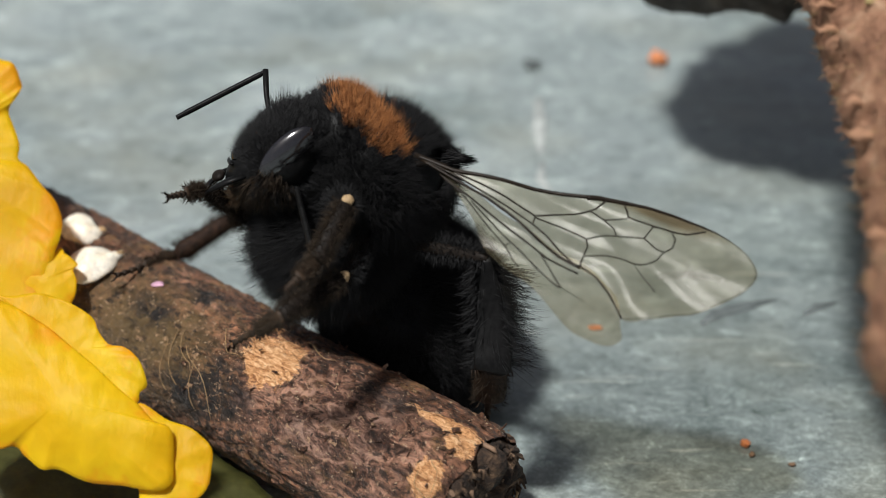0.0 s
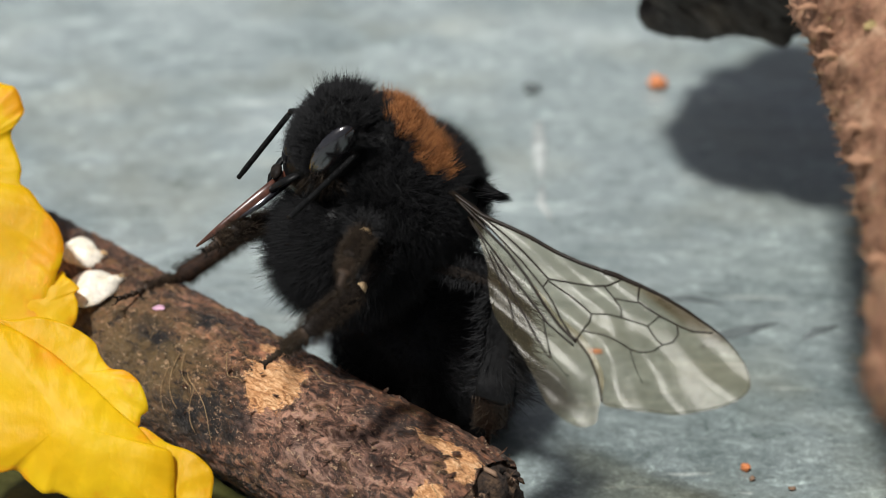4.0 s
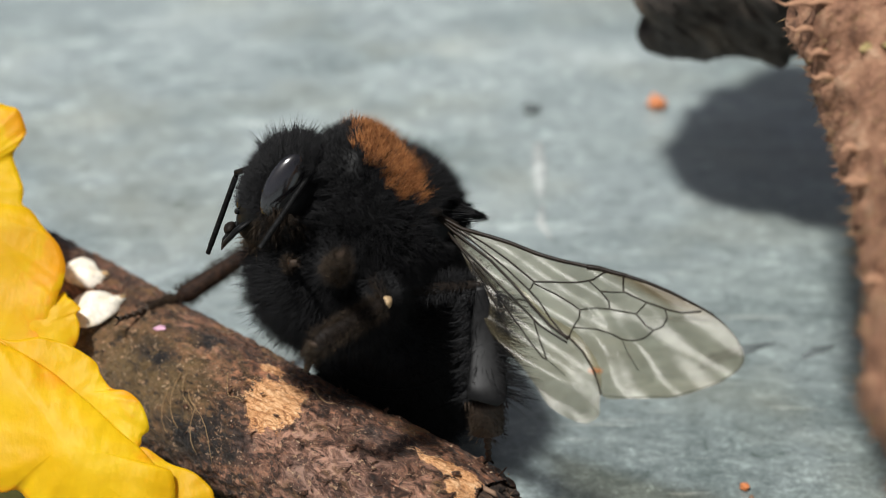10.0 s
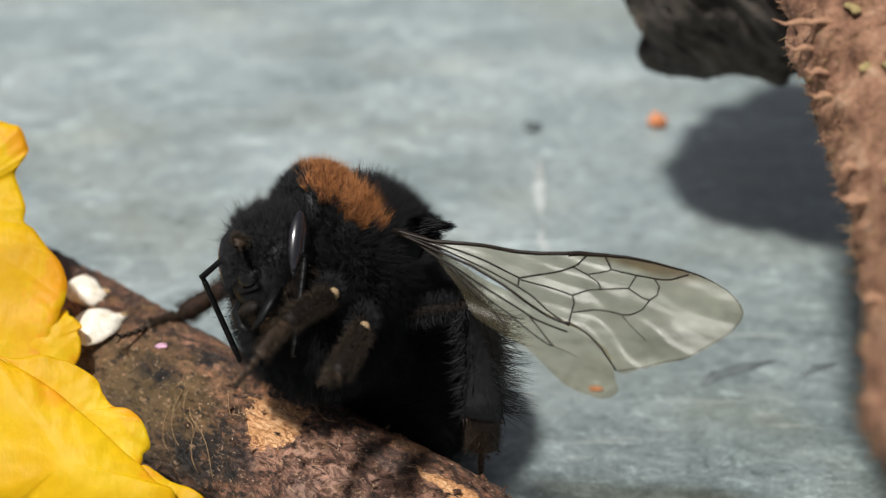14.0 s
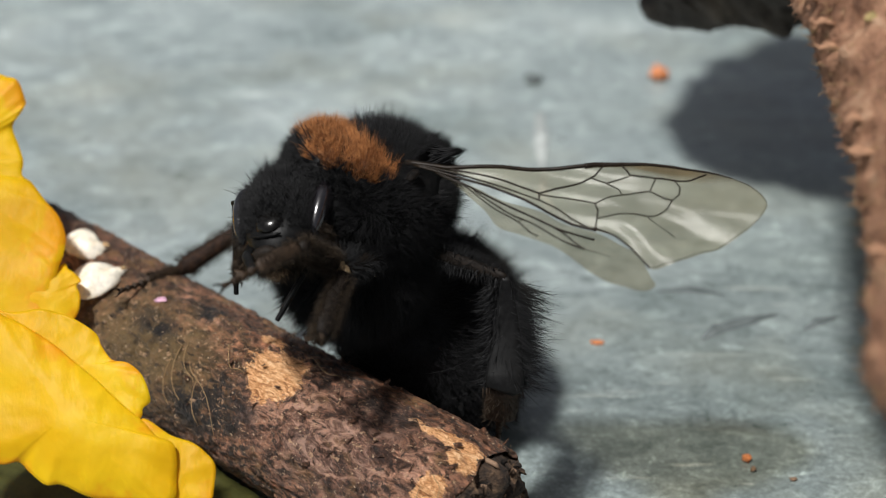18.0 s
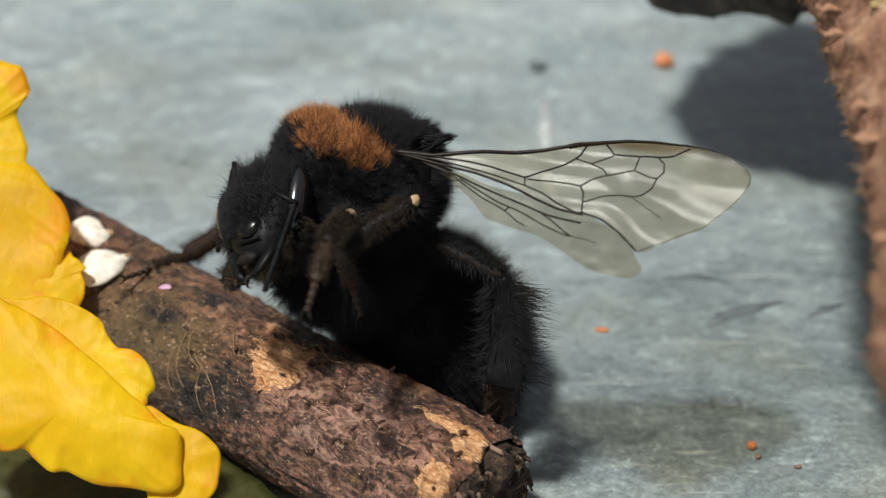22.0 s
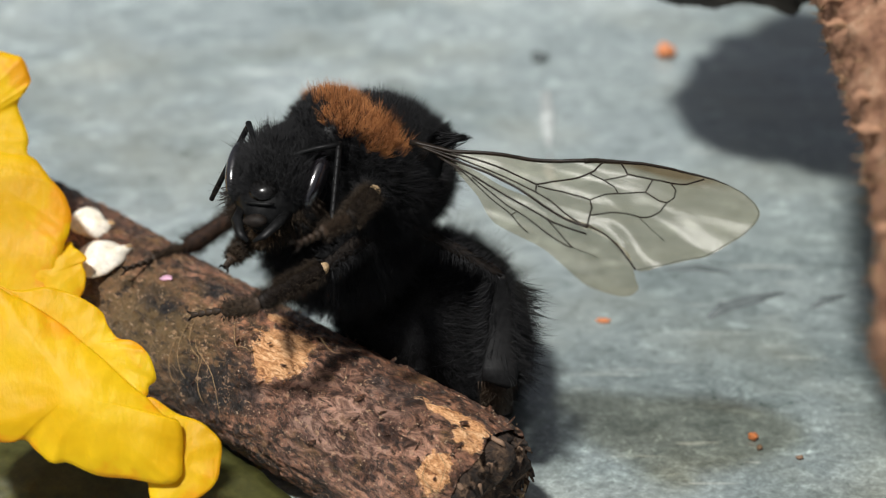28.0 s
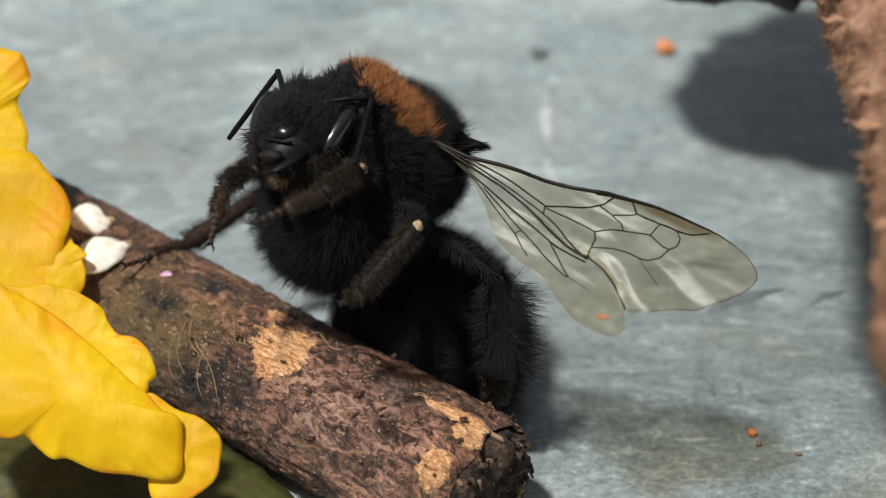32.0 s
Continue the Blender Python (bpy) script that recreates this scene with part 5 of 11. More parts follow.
def motions():
    walk(bee_parts['thorax'], [
        (0, mm(-3.17, 4.80, 8.10, 24.6, -18.7, -171.1)), (0.5, mm(-2.99, 4.30, 8.24, 24.5, -19.5, -171.3)), (1, mm(-2.87, 3.97, 8.32, 24.2, -20.3, -171.2)),
        (1.5, mm(-2.82, 4.01, 8.30, 23.5, -21.0, -171.0)), (2, mm(-2.75, 4.13, 8.26, 23.2, -21.9, -171.4)), (2.5, mm(-2.35, 4.38, 8.33, 23.9, -26.1, -171.9)),
        (3, mm(-1.94, 4.57, 8.48, 24.7, -30.3, -172.4)), (3.5, mm(-1.83, 4.65, 8.50, 24.8, -31.4, -172.8)), (4, mm(-1.74, 4.72, 8.53, 24.9, -32.2, -173.1)),
        (4.5, mm(-1.67, 4.78, 8.55, 24.9, -32.9, -173.4)), (5, mm(-1.62, 4.81, 8.58, 24.8, -33.3, -173.5)), (5.5, mm(-1.58, 4.82, 8.60, 24.7, -33.5, -173.5)),
        (6, mm(-1.55, 4.81, 8.61, 24.6, -33.5, -173.4)), (6.5, mm(-1.54, 4.72, 8.60, 23.7, -33.2, -172.4)), (7, mm(-1.54, 4.59, 8.60, 22.9, -32.8, -171.5)),
        (7.5, mm(-1.56, 4.57, 8.65, 25.3, -31.8, -173.6)), (8, mm(-1.61, 4.58, 8.67, 27.6, -30.1, -176.4)), (8.5, mm(-1.89, 4.53, 8.70, 26.4, -30.1, -175.7)),
        (9, mm(-2.28, 4.39, 8.78, 25.1, -30.6, -173.8)), (9.5, mm(-2.58, 4.17, 8.77, 24.6, -29.0, -173.2)), (10, mm(-2.78, 3.98, 8.74, 24.2, -27.6, -172.4)),
        (10.5, mm(-2.84, 3.95, 8.76, 24.9, -26.5, -171.8)), (11, mm(-2.87, 4.06, 8.77, 25.9, -25.0, -171.0)), (11.5, mm(-2.97, 4.54, 8.83, 26.6, -24.1, -169.5)),
        (12, mm(-3.15, 4.93, 8.90, 26.6, -24.1, -167.7)), (12.5, mm(-3.39, 4.46, 8.94, 26.1, -22.3, -166.7)), (13, mm(-3.67, 3.86, 8.93, 25.6, -19.3, -166.8)),
        (13.5, mm(-3.94, 3.77, 8.58, 26.3, -18.0, -168.0)), (14, mm(-4.11, 3.72, 8.12, 26.2, -14.2, -168.6)), (14.5, mm(-3.96, 3.54, 7.82, 18.5, 0.1, -168.4)),
        (15, mm(-4.06, 2.83, 7.74, 17.2, 5.8, -168.0)), (15.5, mm(-3.68, 2.71, 7.80, 18.2, 3.8, -168.4)), (16, mm(-3.52, 3.05, 7.76, 18.0, 1.8, -166.1)),
        (16.5, mm(-3.33, 3.45, 7.82, 18.2, 1.0, -163.0)), (17, mm(-3.15, 3.81, 7.94, 18.4, 0.8, -160.4)), (17.5, mm(-3.05, 4.06, 8.10, 18.5, 0.9, -159.5)),
        (18, mm(-3.24, 4.60, 8.05, 20.2, 1.6, -162.9)), (18.5, mm(-3.29, 4.57, 8.04, 20.2, 1.4, -162.3)), (19, mm(-3.38, 4.42, 8.11, 20.0, 1.1, -161.0)),
        (19.5, mm(-3.58, 4.38, 8.15, 20.4, 0.7, -159.7)), (20, mm(-3.82, 4.38, 8.19, 20.8, 0.8, -158.8)), (20.5, mm(-3.95, 4.38, 8.17, 19.5, 3.4, -159.8)),
        (21, mm(-3.99, 4.42, 8.13, 18.5, 5.8, -160.9)), (21.5, mm(-3.96, 4.49, 8.08, 19.2, 4.3, -160.5)), (22, mm(-3.87, 4.64, 7.98, 19.9, 1.5, -159.7)),
        (22.5, mm(-3.77, 4.90, 7.95, 21.7, -5.3, -157.9)), (23, mm(-3.67, 5.13, 7.99, 23.1, -11.0, -157.2)), (23.5, mm(-3.60, 5.25, 8.02, 21.8, -10.5, -157.7)),
        (24, mm(-3.50, 5.30, 8.08, 20.7, -9.3, -158.2)), (24.5, mm(-3.38, 5.09, 8.08, 21.7, -14.4, -160.2)), (25, mm(-3.30, 4.89, 8.03, 22.8, -19.0, -161.8)),
        (25.5, mm(-3.40, 5.05, 7.83, 21.6, -15.9, -160.0)), (26, mm(-3.59, 5.12, 7.70, 20.1, -11.3, -157.2)), (26.5, mm(-3.77, 4.96, 7.75, 19.4, -7.4, -155.4)),
        (27, mm(-3.75, 5.07, 7.73, 19.0, -7.8, -156.0)), (27.5, mm(-3.72, 5.28, 7.70, 18.1, -8.8, -157.1)), (28, mm(-3.66, 5.48, 7.68, 17.2, -9.9, -158.4)),
        (28.5, mm(-3.58, 5.59, 7.67, 16.7, -10.4, -159.3)), (29, mm(-3.29, 5.10, 7.93, 19.9, -13.3, -158.9)), (29.5, mm(-3.54, 5.24, 8.27, 21.2, -17.3, -160.2)),
        (30, mm(-3.77, 5.44, 8.54, 21.3, -20.4, -161.1)), (30.5, mm(-3.52, 5.45, 8.20, 21.7, -17.1, -160.1)), (31, mm(-3.15, 5.43, 7.89, 21.9, -14.2, -158.7)),
        (31.5, mm(-3.04, 5.48, 7.98, 21.9, -19.6, -159.8)), (32, mm(-2.95, 5.47, 8.24, 22.6, -27.9, -162.6)),
    ])
    walk(bee_parts['head'], [
        (0, mm(-7.31, 4.01, 9.84, 30.7, -50.2, 170.5)), (0.5, mm(-7.10, 3.42, 9.84, 42.8, -48.2, 172.1)), (1, mm(-7.02, 2.73, 10.00, 52.0, -48.0, 174.3)),
        (1.5, mm(-7.34, 3.11, 9.95, 54.6, -48.2, 170.2)), (2, mm(-7.49, 3.83, 9.99, 51.1, -48.4, 163.8)), (2.5, mm(-6.17, 4.48, 10.75, 22.8, -44.5, 170.7)),
        (3, mm(-5.11, 4.62, 11.56, 2.4, -36.8, -178.6)), (3.5, mm(-5.06, 4.57, 11.66, 0.1, -35.8, -174.5)), (4, mm(-5.00, 4.55, 11.62, 1.5, -36.4, -173.4)),
        (4.5, mm(-4.96, 4.51, 11.53, 4.0, -37.1, -173.3)), (5, mm(-4.94, 4.45, 11.44, 6.9, -37.6, -173.6)), (5.5, mm(-4.94, 4.35, 11.36, 9.9, -37.9, -174.0)),
        (6, mm(-4.95, 4.22, 11.31, 12.7, -37.9, -174.4)), (6.5, mm(-4.98, 3.87, 11.31, 18.3, -38.3, -176.8)), (7, mm(-5.02, 3.45, 11.38, 24.0, -39.2, 179.6)),
        (7.5, mm(-5.37, 4.23, 11.45, 16.4, -37.2, 177.6)), (8, mm(-5.82, 4.82, 11.70, 5.1, -34.5, 178.6)), (8.5, mm(-6.06, 4.55, 11.45, 14.0, -34.6, 177.0)),
        (9, mm(-6.37, 3.98, 11.09, 29.7, -34.2, 174.2)), (9.5, mm(-6.86, 3.67, 10.82, 33.7, -33.0, 172.5)), (10, mm(-7.18, 3.49, 10.68, 29.3, -31.9, 173.0)),
        (10.5, mm(-6.86, 3.23, 10.70, 24.9, -33.0, 174.3)), (11, mm(-6.57, 3.17, 10.69, 21.7, -34.5, 177.4)), (11.5, mm(-6.69, 3.78, 10.87, 20.9, -36.6, -176.8)),
        (12, mm(-6.87, 4.31, 11.03, 21.8, -39.1, -172.3)), (12.5, mm(-7.08, 3.67, 11.10, 15.7, -31.3, -170.9)), (13, mm(-7.29, 2.79, 10.79, 17.0, -24.2, -173.3)),
        (13.5, mm(-7.27, 2.48, 9.84, 30.8, -24.7, -166.0)), (14, mm(-7.78, 1.31, 9.22, 42.2, -44.5, -142.6)), (14.5, mm(-9.03, 1.06, 8.06, 47.7, -64.2, -137.2)),
        (15, mm(-9.43, 1.84, 7.93, 4.2, -9.9, -139.1)), (15.5, mm(-9.20, 1.56, 8.38, 15.2, -16.1, -146.9)), (16, mm(-8.86, 1.66, 8.27, 21.8, -20.1, -146.5)),
        (16.5, mm(-8.25, 1.71, 8.15, 24.6, -25.1, -138.1)), (17, mm(-7.61, 1.36, 8.16, 27.9, -39.3, -127.7)), (17.5, mm(-7.11, 0.88, 8.51, 30.0, -44.8, -127.3)),
        (18, mm(-7.16, 1.95, 8.46, 44.3, -64.6, -143.3)), (18.5, mm(-7.23, 1.67, 8.33, 44.4, -62.8, -142.0)), (19, mm(-7.28, 1.32, 8.27, 43.8, -59.8, -140.1)),
        (19.5, mm(-7.23, 1.31, 8.39, 46.4, -57.8, -143.7)), (20, mm(-7.19, 1.33, 8.51, 48.3, -55.6, -147.4)), (20.5, mm(-7.48, 1.22, 8.42, 44.8, -53.4, -146.5)),
        (21, mm(-7.85, 1.18, 8.28, 41.4, -51.5, -144.7)), (21.5, mm(-8.02, 1.35, 8.25, 44.4, -50.4, -145.4)), (22, mm(-8.11, 1.54, 8.21, 48.7, -50.8, -146.9)),
        (22.5, mm(-7.80, 1.72, 8.44, 44.4, -62.0, -144.0)), (23, mm(-7.47, 1.81, 8.88, 21.4, -71.9, -124.4)), (23.5, mm(-7.90, 2.53, 8.76, -8.8, -68.9, -95.5)),
        (24, mm(-8.34, 2.91, 9.07, -44.7, -52.8, -57.9)), (24.5, mm(-8.09, 3.07, 9.73, -54.5, -35.0, -50.3)), (25, mm(-7.69, 3.34, 10.07, -54.7, -12.3, -53.0)),
        (25.5, mm(-7.63, 2.77, 9.25, -38.6, -60.9, -69.7)), (26, mm(-7.35, 1.77, 8.59, -1.8, -73.7, -98.7)), (26.5, mm(-7.54, 1.67, 8.07, 26.8, -65.7, -119.2)),
        (27, mm(-7.60, 1.95, 8.12, 27.9, -64.3, -122.7)), (27.5, mm(-7.72, 2.40, 8.37, 21.2, -64.7, -120.4)), (28, mm(-7.84, 2.87, 8.64, 10.4, -64.9, -114.1)),
        (28.5, mm(-7.93, 3.25, 8.76, -1.0, -64.1, -105.5)), (29, mm(-7.12, 3.32, 9.14, 0.9, -24.2, -145.2)), (29.5, mm(-7.40, 4.22, 9.45, 7.0, -28.7, -148.7)),
        (30, mm(-8.01, 3.70, 9.81, 47.3, -62.3, -157.0)), (30.5, mm(-7.72, 3.17, 9.80, 30.2, -70.7, -139.0)), (31, mm(-7.21, 2.78, 9.84, -4.4, -71.1, -107.4)),
        (31.5, mm(-6.95, 3.14, 10.18, -4.7, -72.4, -107.4)), (32, mm(-6.68, 3.62, 10.66, 16.6, -75.7, -128.0)),
    ])
    walk(bee_parts['forewing'], [
        (0, mm(-1.16, 2.22, 10.94, -154.0, 9.3, -19.5)), (0.5, mm(-1.15, 2.11, 10.44, -153.1, 13.7, -21.0)), (1, mm(-0.99, 1.81, 10.69, -153.9, 13.5, -22.2)),
        (1.5, mm(-1.12, 1.83, 10.66, -153.0, 12.3, -23.0)), (2, mm(-0.84, 1.89, 10.44, -152.2, 14.2, -25.1)), (2.5, mm(-0.43, 1.78, 10.26, -151.4, 14.4, -27.7)),
        (3, mm(0.29, 2.34, 10.31, -151.9, 14.1, -32.7)), (3.5, mm(0.26, 2.21, 10.22, -151.2, 14.9, -34.1)), (4, mm(0.43, 2.30, 10.21, -151.2, 14.7, -34.7)),
        (4.5, mm(0.63, 2.42, 10.18, -150.4, 13.6, -35.7)), (5, mm(0.82, 2.50, 10.16, -149.3, 12.3, -36.5)), (5.5, mm(0.92, 2.54, 10.15, -148.8, 11.7, -36.9)),
        (6, mm(0.87, 2.56, 10.29, -149.2, 10.7, -36.3)), (6.5, mm(1.08, 2.53, 10.32, -149.6, 10.8, -37.0)), (7, mm(0.93, 2.46, 10.47, -149.1, 10.4, -36.2)),
        (7.5, mm(0.83, 2.31, 10.66, -149.2, 10.5, -36.5)), (8, mm(0.64, 2.33, 10.56, -148.7, 10.2, -36.4)), (8.5, mm(0.57, 2.18, 10.59, -148.4, 9.5, -35.3)),
        (9, mm(0.05, 1.99, 10.74, -147.1, 8.6, -32.4)), (9.5, mm(-0.54, 2.03, 10.87, -146.3, 7.7, -30.6)), (10, mm(-0.56, 2.96, 9.95, -146.5, 8.2, -30.8)),
        (10.5, mm(-1.42, 1.65, 10.94, -145.3, 5.4, -25.4)), (11, mm(-0.63, 1.86, 11.09, -146.6, 7.5, -26.2)), (11.5, mm(-0.71, 2.52, 11.33, -147.0, 4.9, -24.8)),
        (12, mm(-0.79, 2.84, 11.32, -146.9, 3.4, -23.4)), (12.5, mm(-1.06, 2.66, 11.25, -147.3, 4.5, -25.7)), (13, mm(-1.50, 2.17, 11.36, -148.5, 4.6, -22.6)),
        (13.5, mm(-1.81, 1.77, 11.00, -149.8, 5.9, -18.1)), (14, mm(-2.18, 1.84, 10.57, -151.6, 5.3, -14.4)), (14.5, mm(-3.25, 0.21, 11.65, -170.0, -1.4, -1.7)),
        (15, mm(-3.00, 0.45, 11.18, -172.2, -3.3, -2.1)), (15.5, mm(-2.53, 0.04, 11.29, -165.5, 6.4, -5.9)), (16, mm(-2.17, 0.61, 11.09, -165.3, 6.1, -5.3)),
        (16.5, mm(-1.91, 1.46, 10.88, -164.2, 1.7, -5.8)), (17, mm(-1.75, 2.25, 10.73, -162.5, -3.1, -7.0)), (17.5, mm(-1.68, 2.68, 10.77, -161.6, -5.4, -7.8)),
        (18, mm(-1.65, 2.07, 11.52, -159.9, 1.5, -8.4)), (18.5, mm(-2.19, 2.37, 11.07, -155.6, -1.7, -4.2)), (19, mm(-1.85, 2.37, 11.12, -155.1, -2.1, -6.5)),
        (19.5, mm(-1.92, 2.07, 11.16, -156.8, -3.2, -3.9)), (20, mm(-2.35, 2.73, 11.33, -153.6, -3.1, -3.7)), (20.5, mm(-2.26, 2.38, 11.44, -153.8, -4.9, -6.1)),
        (21, mm(-2.69, 2.09, 11.29, -154.7, -1.6, -4.9)), (21.5, mm(-2.33, 2.20, 11.16, -155.7, 0.6, -6.5)), (22, mm(-2.50, 2.64, 11.09, -152.9, -0.9, -7.6)),
        (22.5, mm(-2.06, 2.94, 10.98, -153.6, 1.0, -11.2)), (23, mm(-1.79, 3.27, 10.78, -154.7, 0.6, -10.4)), (23.5, mm(-1.86, 3.23, 10.60, -155.4, 0.1, -9.2)),
        (24, mm(-1.59, 3.17, 10.80, -154.8, 3.3, -11.9)), (24.5, mm(-1.37, 2.94, 10.44, -156.3, 5.8, -14.5)), (25, mm(-1.11, 2.94, 10.12, -155.6, 7.0, -15.2)),
        (25.5, mm(-1.37, 3.05, 10.47, -156.5, 4.1, -13.4)), (26, mm(-1.52, 3.22, 10.38, -155.6, 4.1, -12.4)), (26.5, mm(-1.88, 3.51, 10.47, -160.0, 0.4, -11.2)),
        (27, mm(-1.85, 3.49, 10.49, -159.5, 1.1, -11.7)), (27.5, mm(-1.81, 3.44, 10.56, -158.4, 2.6, -12.4)), (28, mm(-1.74, 3.37, 10.62, -157.4, 4.3, -13.4)),
        (28.5, mm(-1.67, 3.34, 10.65, -156.8, 5.1, -14.2)), (29, mm(-1.40, 2.89, 10.56, -157.7, 7.7, -16.7)), (29.5, mm(-1.24, 2.98, 10.51, -158.2, 9.8, -17.2)),
        (30, mm(-1.58, 3.46, 10.98, -157.0, 8.4, -17.4)), (30.5, mm(-1.57, 3.68, 10.65, -157.1, 5.8, -14.5)), (31, mm(-1.38, 3.04, 10.48, -156.3, 6.8, -16.7)),
        (31.5, mm(-0.83, 3.68, 10.34, -159.5, 13.3, -17.8)), (32, mm(-0.81, 3.48, 10.46, -158.9, 13.3, -20.1)),
    ])
    walk(bee_parts['hindwing'], [
        (0, mm(-1.16, 2.22, 10.94, -161.2, 12.1, -18.3)), (0.5, mm(-1.15, 2.11, 10.44, -159.4, 16.2, -19.9)), (1, mm(-0.99, 1.81, 10.69, -159.5, 15.7, -21.3)),
        (1.5, mm(-1.12, 1.83, 10.66, -157.8, 14.2, -22.1)), (2, mm(-0.84, 1.89, 10.44, -156.3, 15.8, -24.3)), (2.5, mm(-0.43, 1.78, 10.26, -154.8, 15.7, -27.1)),
        (3, mm(0.29, 2.34, 10.31, -154.5, 15.2, -32.2)), (3.5, mm(0.26, 2.21, 10.22, -153.3, 15.7, -33.6)), (4, mm(0.43, 2.30, 10.21, -152.8, 15.3, -34.4)),
        (4.5, mm(0.63, 2.42, 10.18, -151.4, 14.0, -35.5)), (5, mm(0.82, 2.50, 10.16, -149.8, 12.5, -36.4)), (5.5, mm(0.92, 2.54, 10.15, -148.8, 11.7, -36.9)),
        (6, mm(0.87, 2.56, 10.29, -148.7, 10.6, -36.4)), (6.5, mm(1.08, 2.53, 10.32, -148.6, 10.4, -37.2)), (7, mm(0.93, 2.46, 10.47, -147.6, 9.9, -36.5)),
        (7.5, mm(0.83, 2.31, 10.66, -147.2, 9.8, -36.9)), (8, mm(0.64, 2.33, 10.56, -146.3, 9.3, -37.0)), (8.5, mm(0.57, 2.18, 10.59, -145.4, 8.4, -36.0)),
        (9, mm(0.05, 1.99, 10.74, -143.7, 7.4, -33.2)), (9.5, mm(-0.54, 2.03, 10.87, -142.3, 6.4, -31.6)), (10, mm(-0.56, 2.96, 9.95, -142.0, 6.7, -31.9)),
        (10.5, mm(-1.42, 1.65, 10.94, -142.8, 4.6, -26.0)), (11, mm(-0.63, 1.86, 11.09, -146.2, 7.4, -26.4)), (11.5, mm(-0.71, 2.52, 11.33, -148.6, 5.4, -24.4)),
        (12, mm(-0.79, 2.84, 11.32, -150.5, 4.7, -22.6)), (12.5, mm(-1.06, 2.66, 11.25, -152.7, 6.4, -24.6)), (13, mm(-1.50, 2.17, 11.36, -155.8, 7.3, -21.2)),
        (13.5, mm(-1.81, 1.77, 11.00, -158.8, 9.3, -16.4)), (14, mm(-2.18, 1.84, 10.57, -165.2, 10.6, -12.3)), (14.5, mm(-3.25, 0.21, 11.65, 162.1, 9.9, -2.4)),
        (15, mm(-3.00, 0.45, 11.18, 155.2, 9.7, -4.1)), (15.5, mm(-2.53, 0.04, 11.29, 161.9, 19.6, -6.3)), (16, mm(-2.17, 0.61, 11.09, 160.9, 19.7, -5.8)),
        (16.5, mm(-1.91, 1.46, 10.88, 160.9, 15.8, -6.2)), (17, mm(-1.75, 2.25, 10.73, 161.4, 11.4, -7.1)), (17.5, mm(-1.68, 2.68, 10.77, 161.2, 9.6, -7.9)),
        (18, mm(-1.65, 2.07, 11.52, 179.9, 9.7, -6.9)), (18.5, mm(-2.19, 2.37, 11.07, -176.6, 6.7, -2.2)), (19, mm(-1.85, 2.37, 11.12, -176.8, 6.5, -4.3)),
        (19.5, mm(-1.92, 2.07, 11.16, -179.2, 5.7, -2.0)), (20, mm(-2.35, 2.73, 11.33, -176.7, 6.1, -1.3)), (20.5, mm(-2.26, 2.38, 11.44, -175.8, 3.8, -3.8)),
        (21, mm(-2.69, 2.09, 11.29, -175.4, 6.6, -2.7)), (21.5, mm(-2.33, 2.20, 11.16, -175.2, 8.4, -4.5)), (22, mm(-2.50, 2.64, 11.09, -171.3, 6.3, -5.3)),
        (22.5, mm(-2.06, 2.94, 10.98, -169.2, 7.1, -9.2)), (23, mm(-1.79, 3.27, 10.78, -167.5, 5.6, -8.6)), (23.5, mm(-1.86, 3.23, 10.60, -165.6, 4.1, -7.8)),
        (24, mm(-1.59, 3.17, 10.80, -162.1, 6.1, -10.7)), (24.5, mm(-1.37, 2.94, 10.44, -159.9, 7.2, -13.9)), (25, mm(-1.11, 2.94, 10.12, -155.6, 7.0, -15.2)),
        (25.5, mm(-1.37, 3.05, 10.47, -160.1, 5.5, -12.8)), (26, mm(-1.52, 3.22, 10.38, -162.9, 7.0, -11.3)), (26.5, mm(-1.88, 3.51, 10.47, -167.7, 3.5, -10.3)),
        (27, mm(-1.85, 3.49, 10.49, -167.6, 4.3, -10.7)), (27.5, mm(-1.81, 3.44, 10.56, -166.8, 6.0, -11.4)), (28, mm(-1.74, 3.37, 10.62, -166.1, 7.8, -12.3)),
        (28.5, mm(-1.67, 3.34, 10.65, -165.9, 8.7, -13.0)), (29, mm(-1.40, 2.89, 10.56, -164.9, 10.6, -15.7)), (29.5, mm(-1.24, 2.98, 10.51, -162.9, 11.7, -16.5)),
        (30, mm(-1.58, 3.46, 10.98, -159.3, 9.2, -17.0)), (30.5, mm(-1.57, 3.68, 10.65, -156.8, 5.7, -14.5)), (31, mm(-1.38, 3.04, 10.48, -153.6, 5.8, -17.1)),
        (31.5, mm(-0.83, 3.68, 10.34, -156.8, 12.2, -18.2)), (32, mm(-0.81, 3.48, 10.46, -156.3, 12.2, -20.6)),
    ])
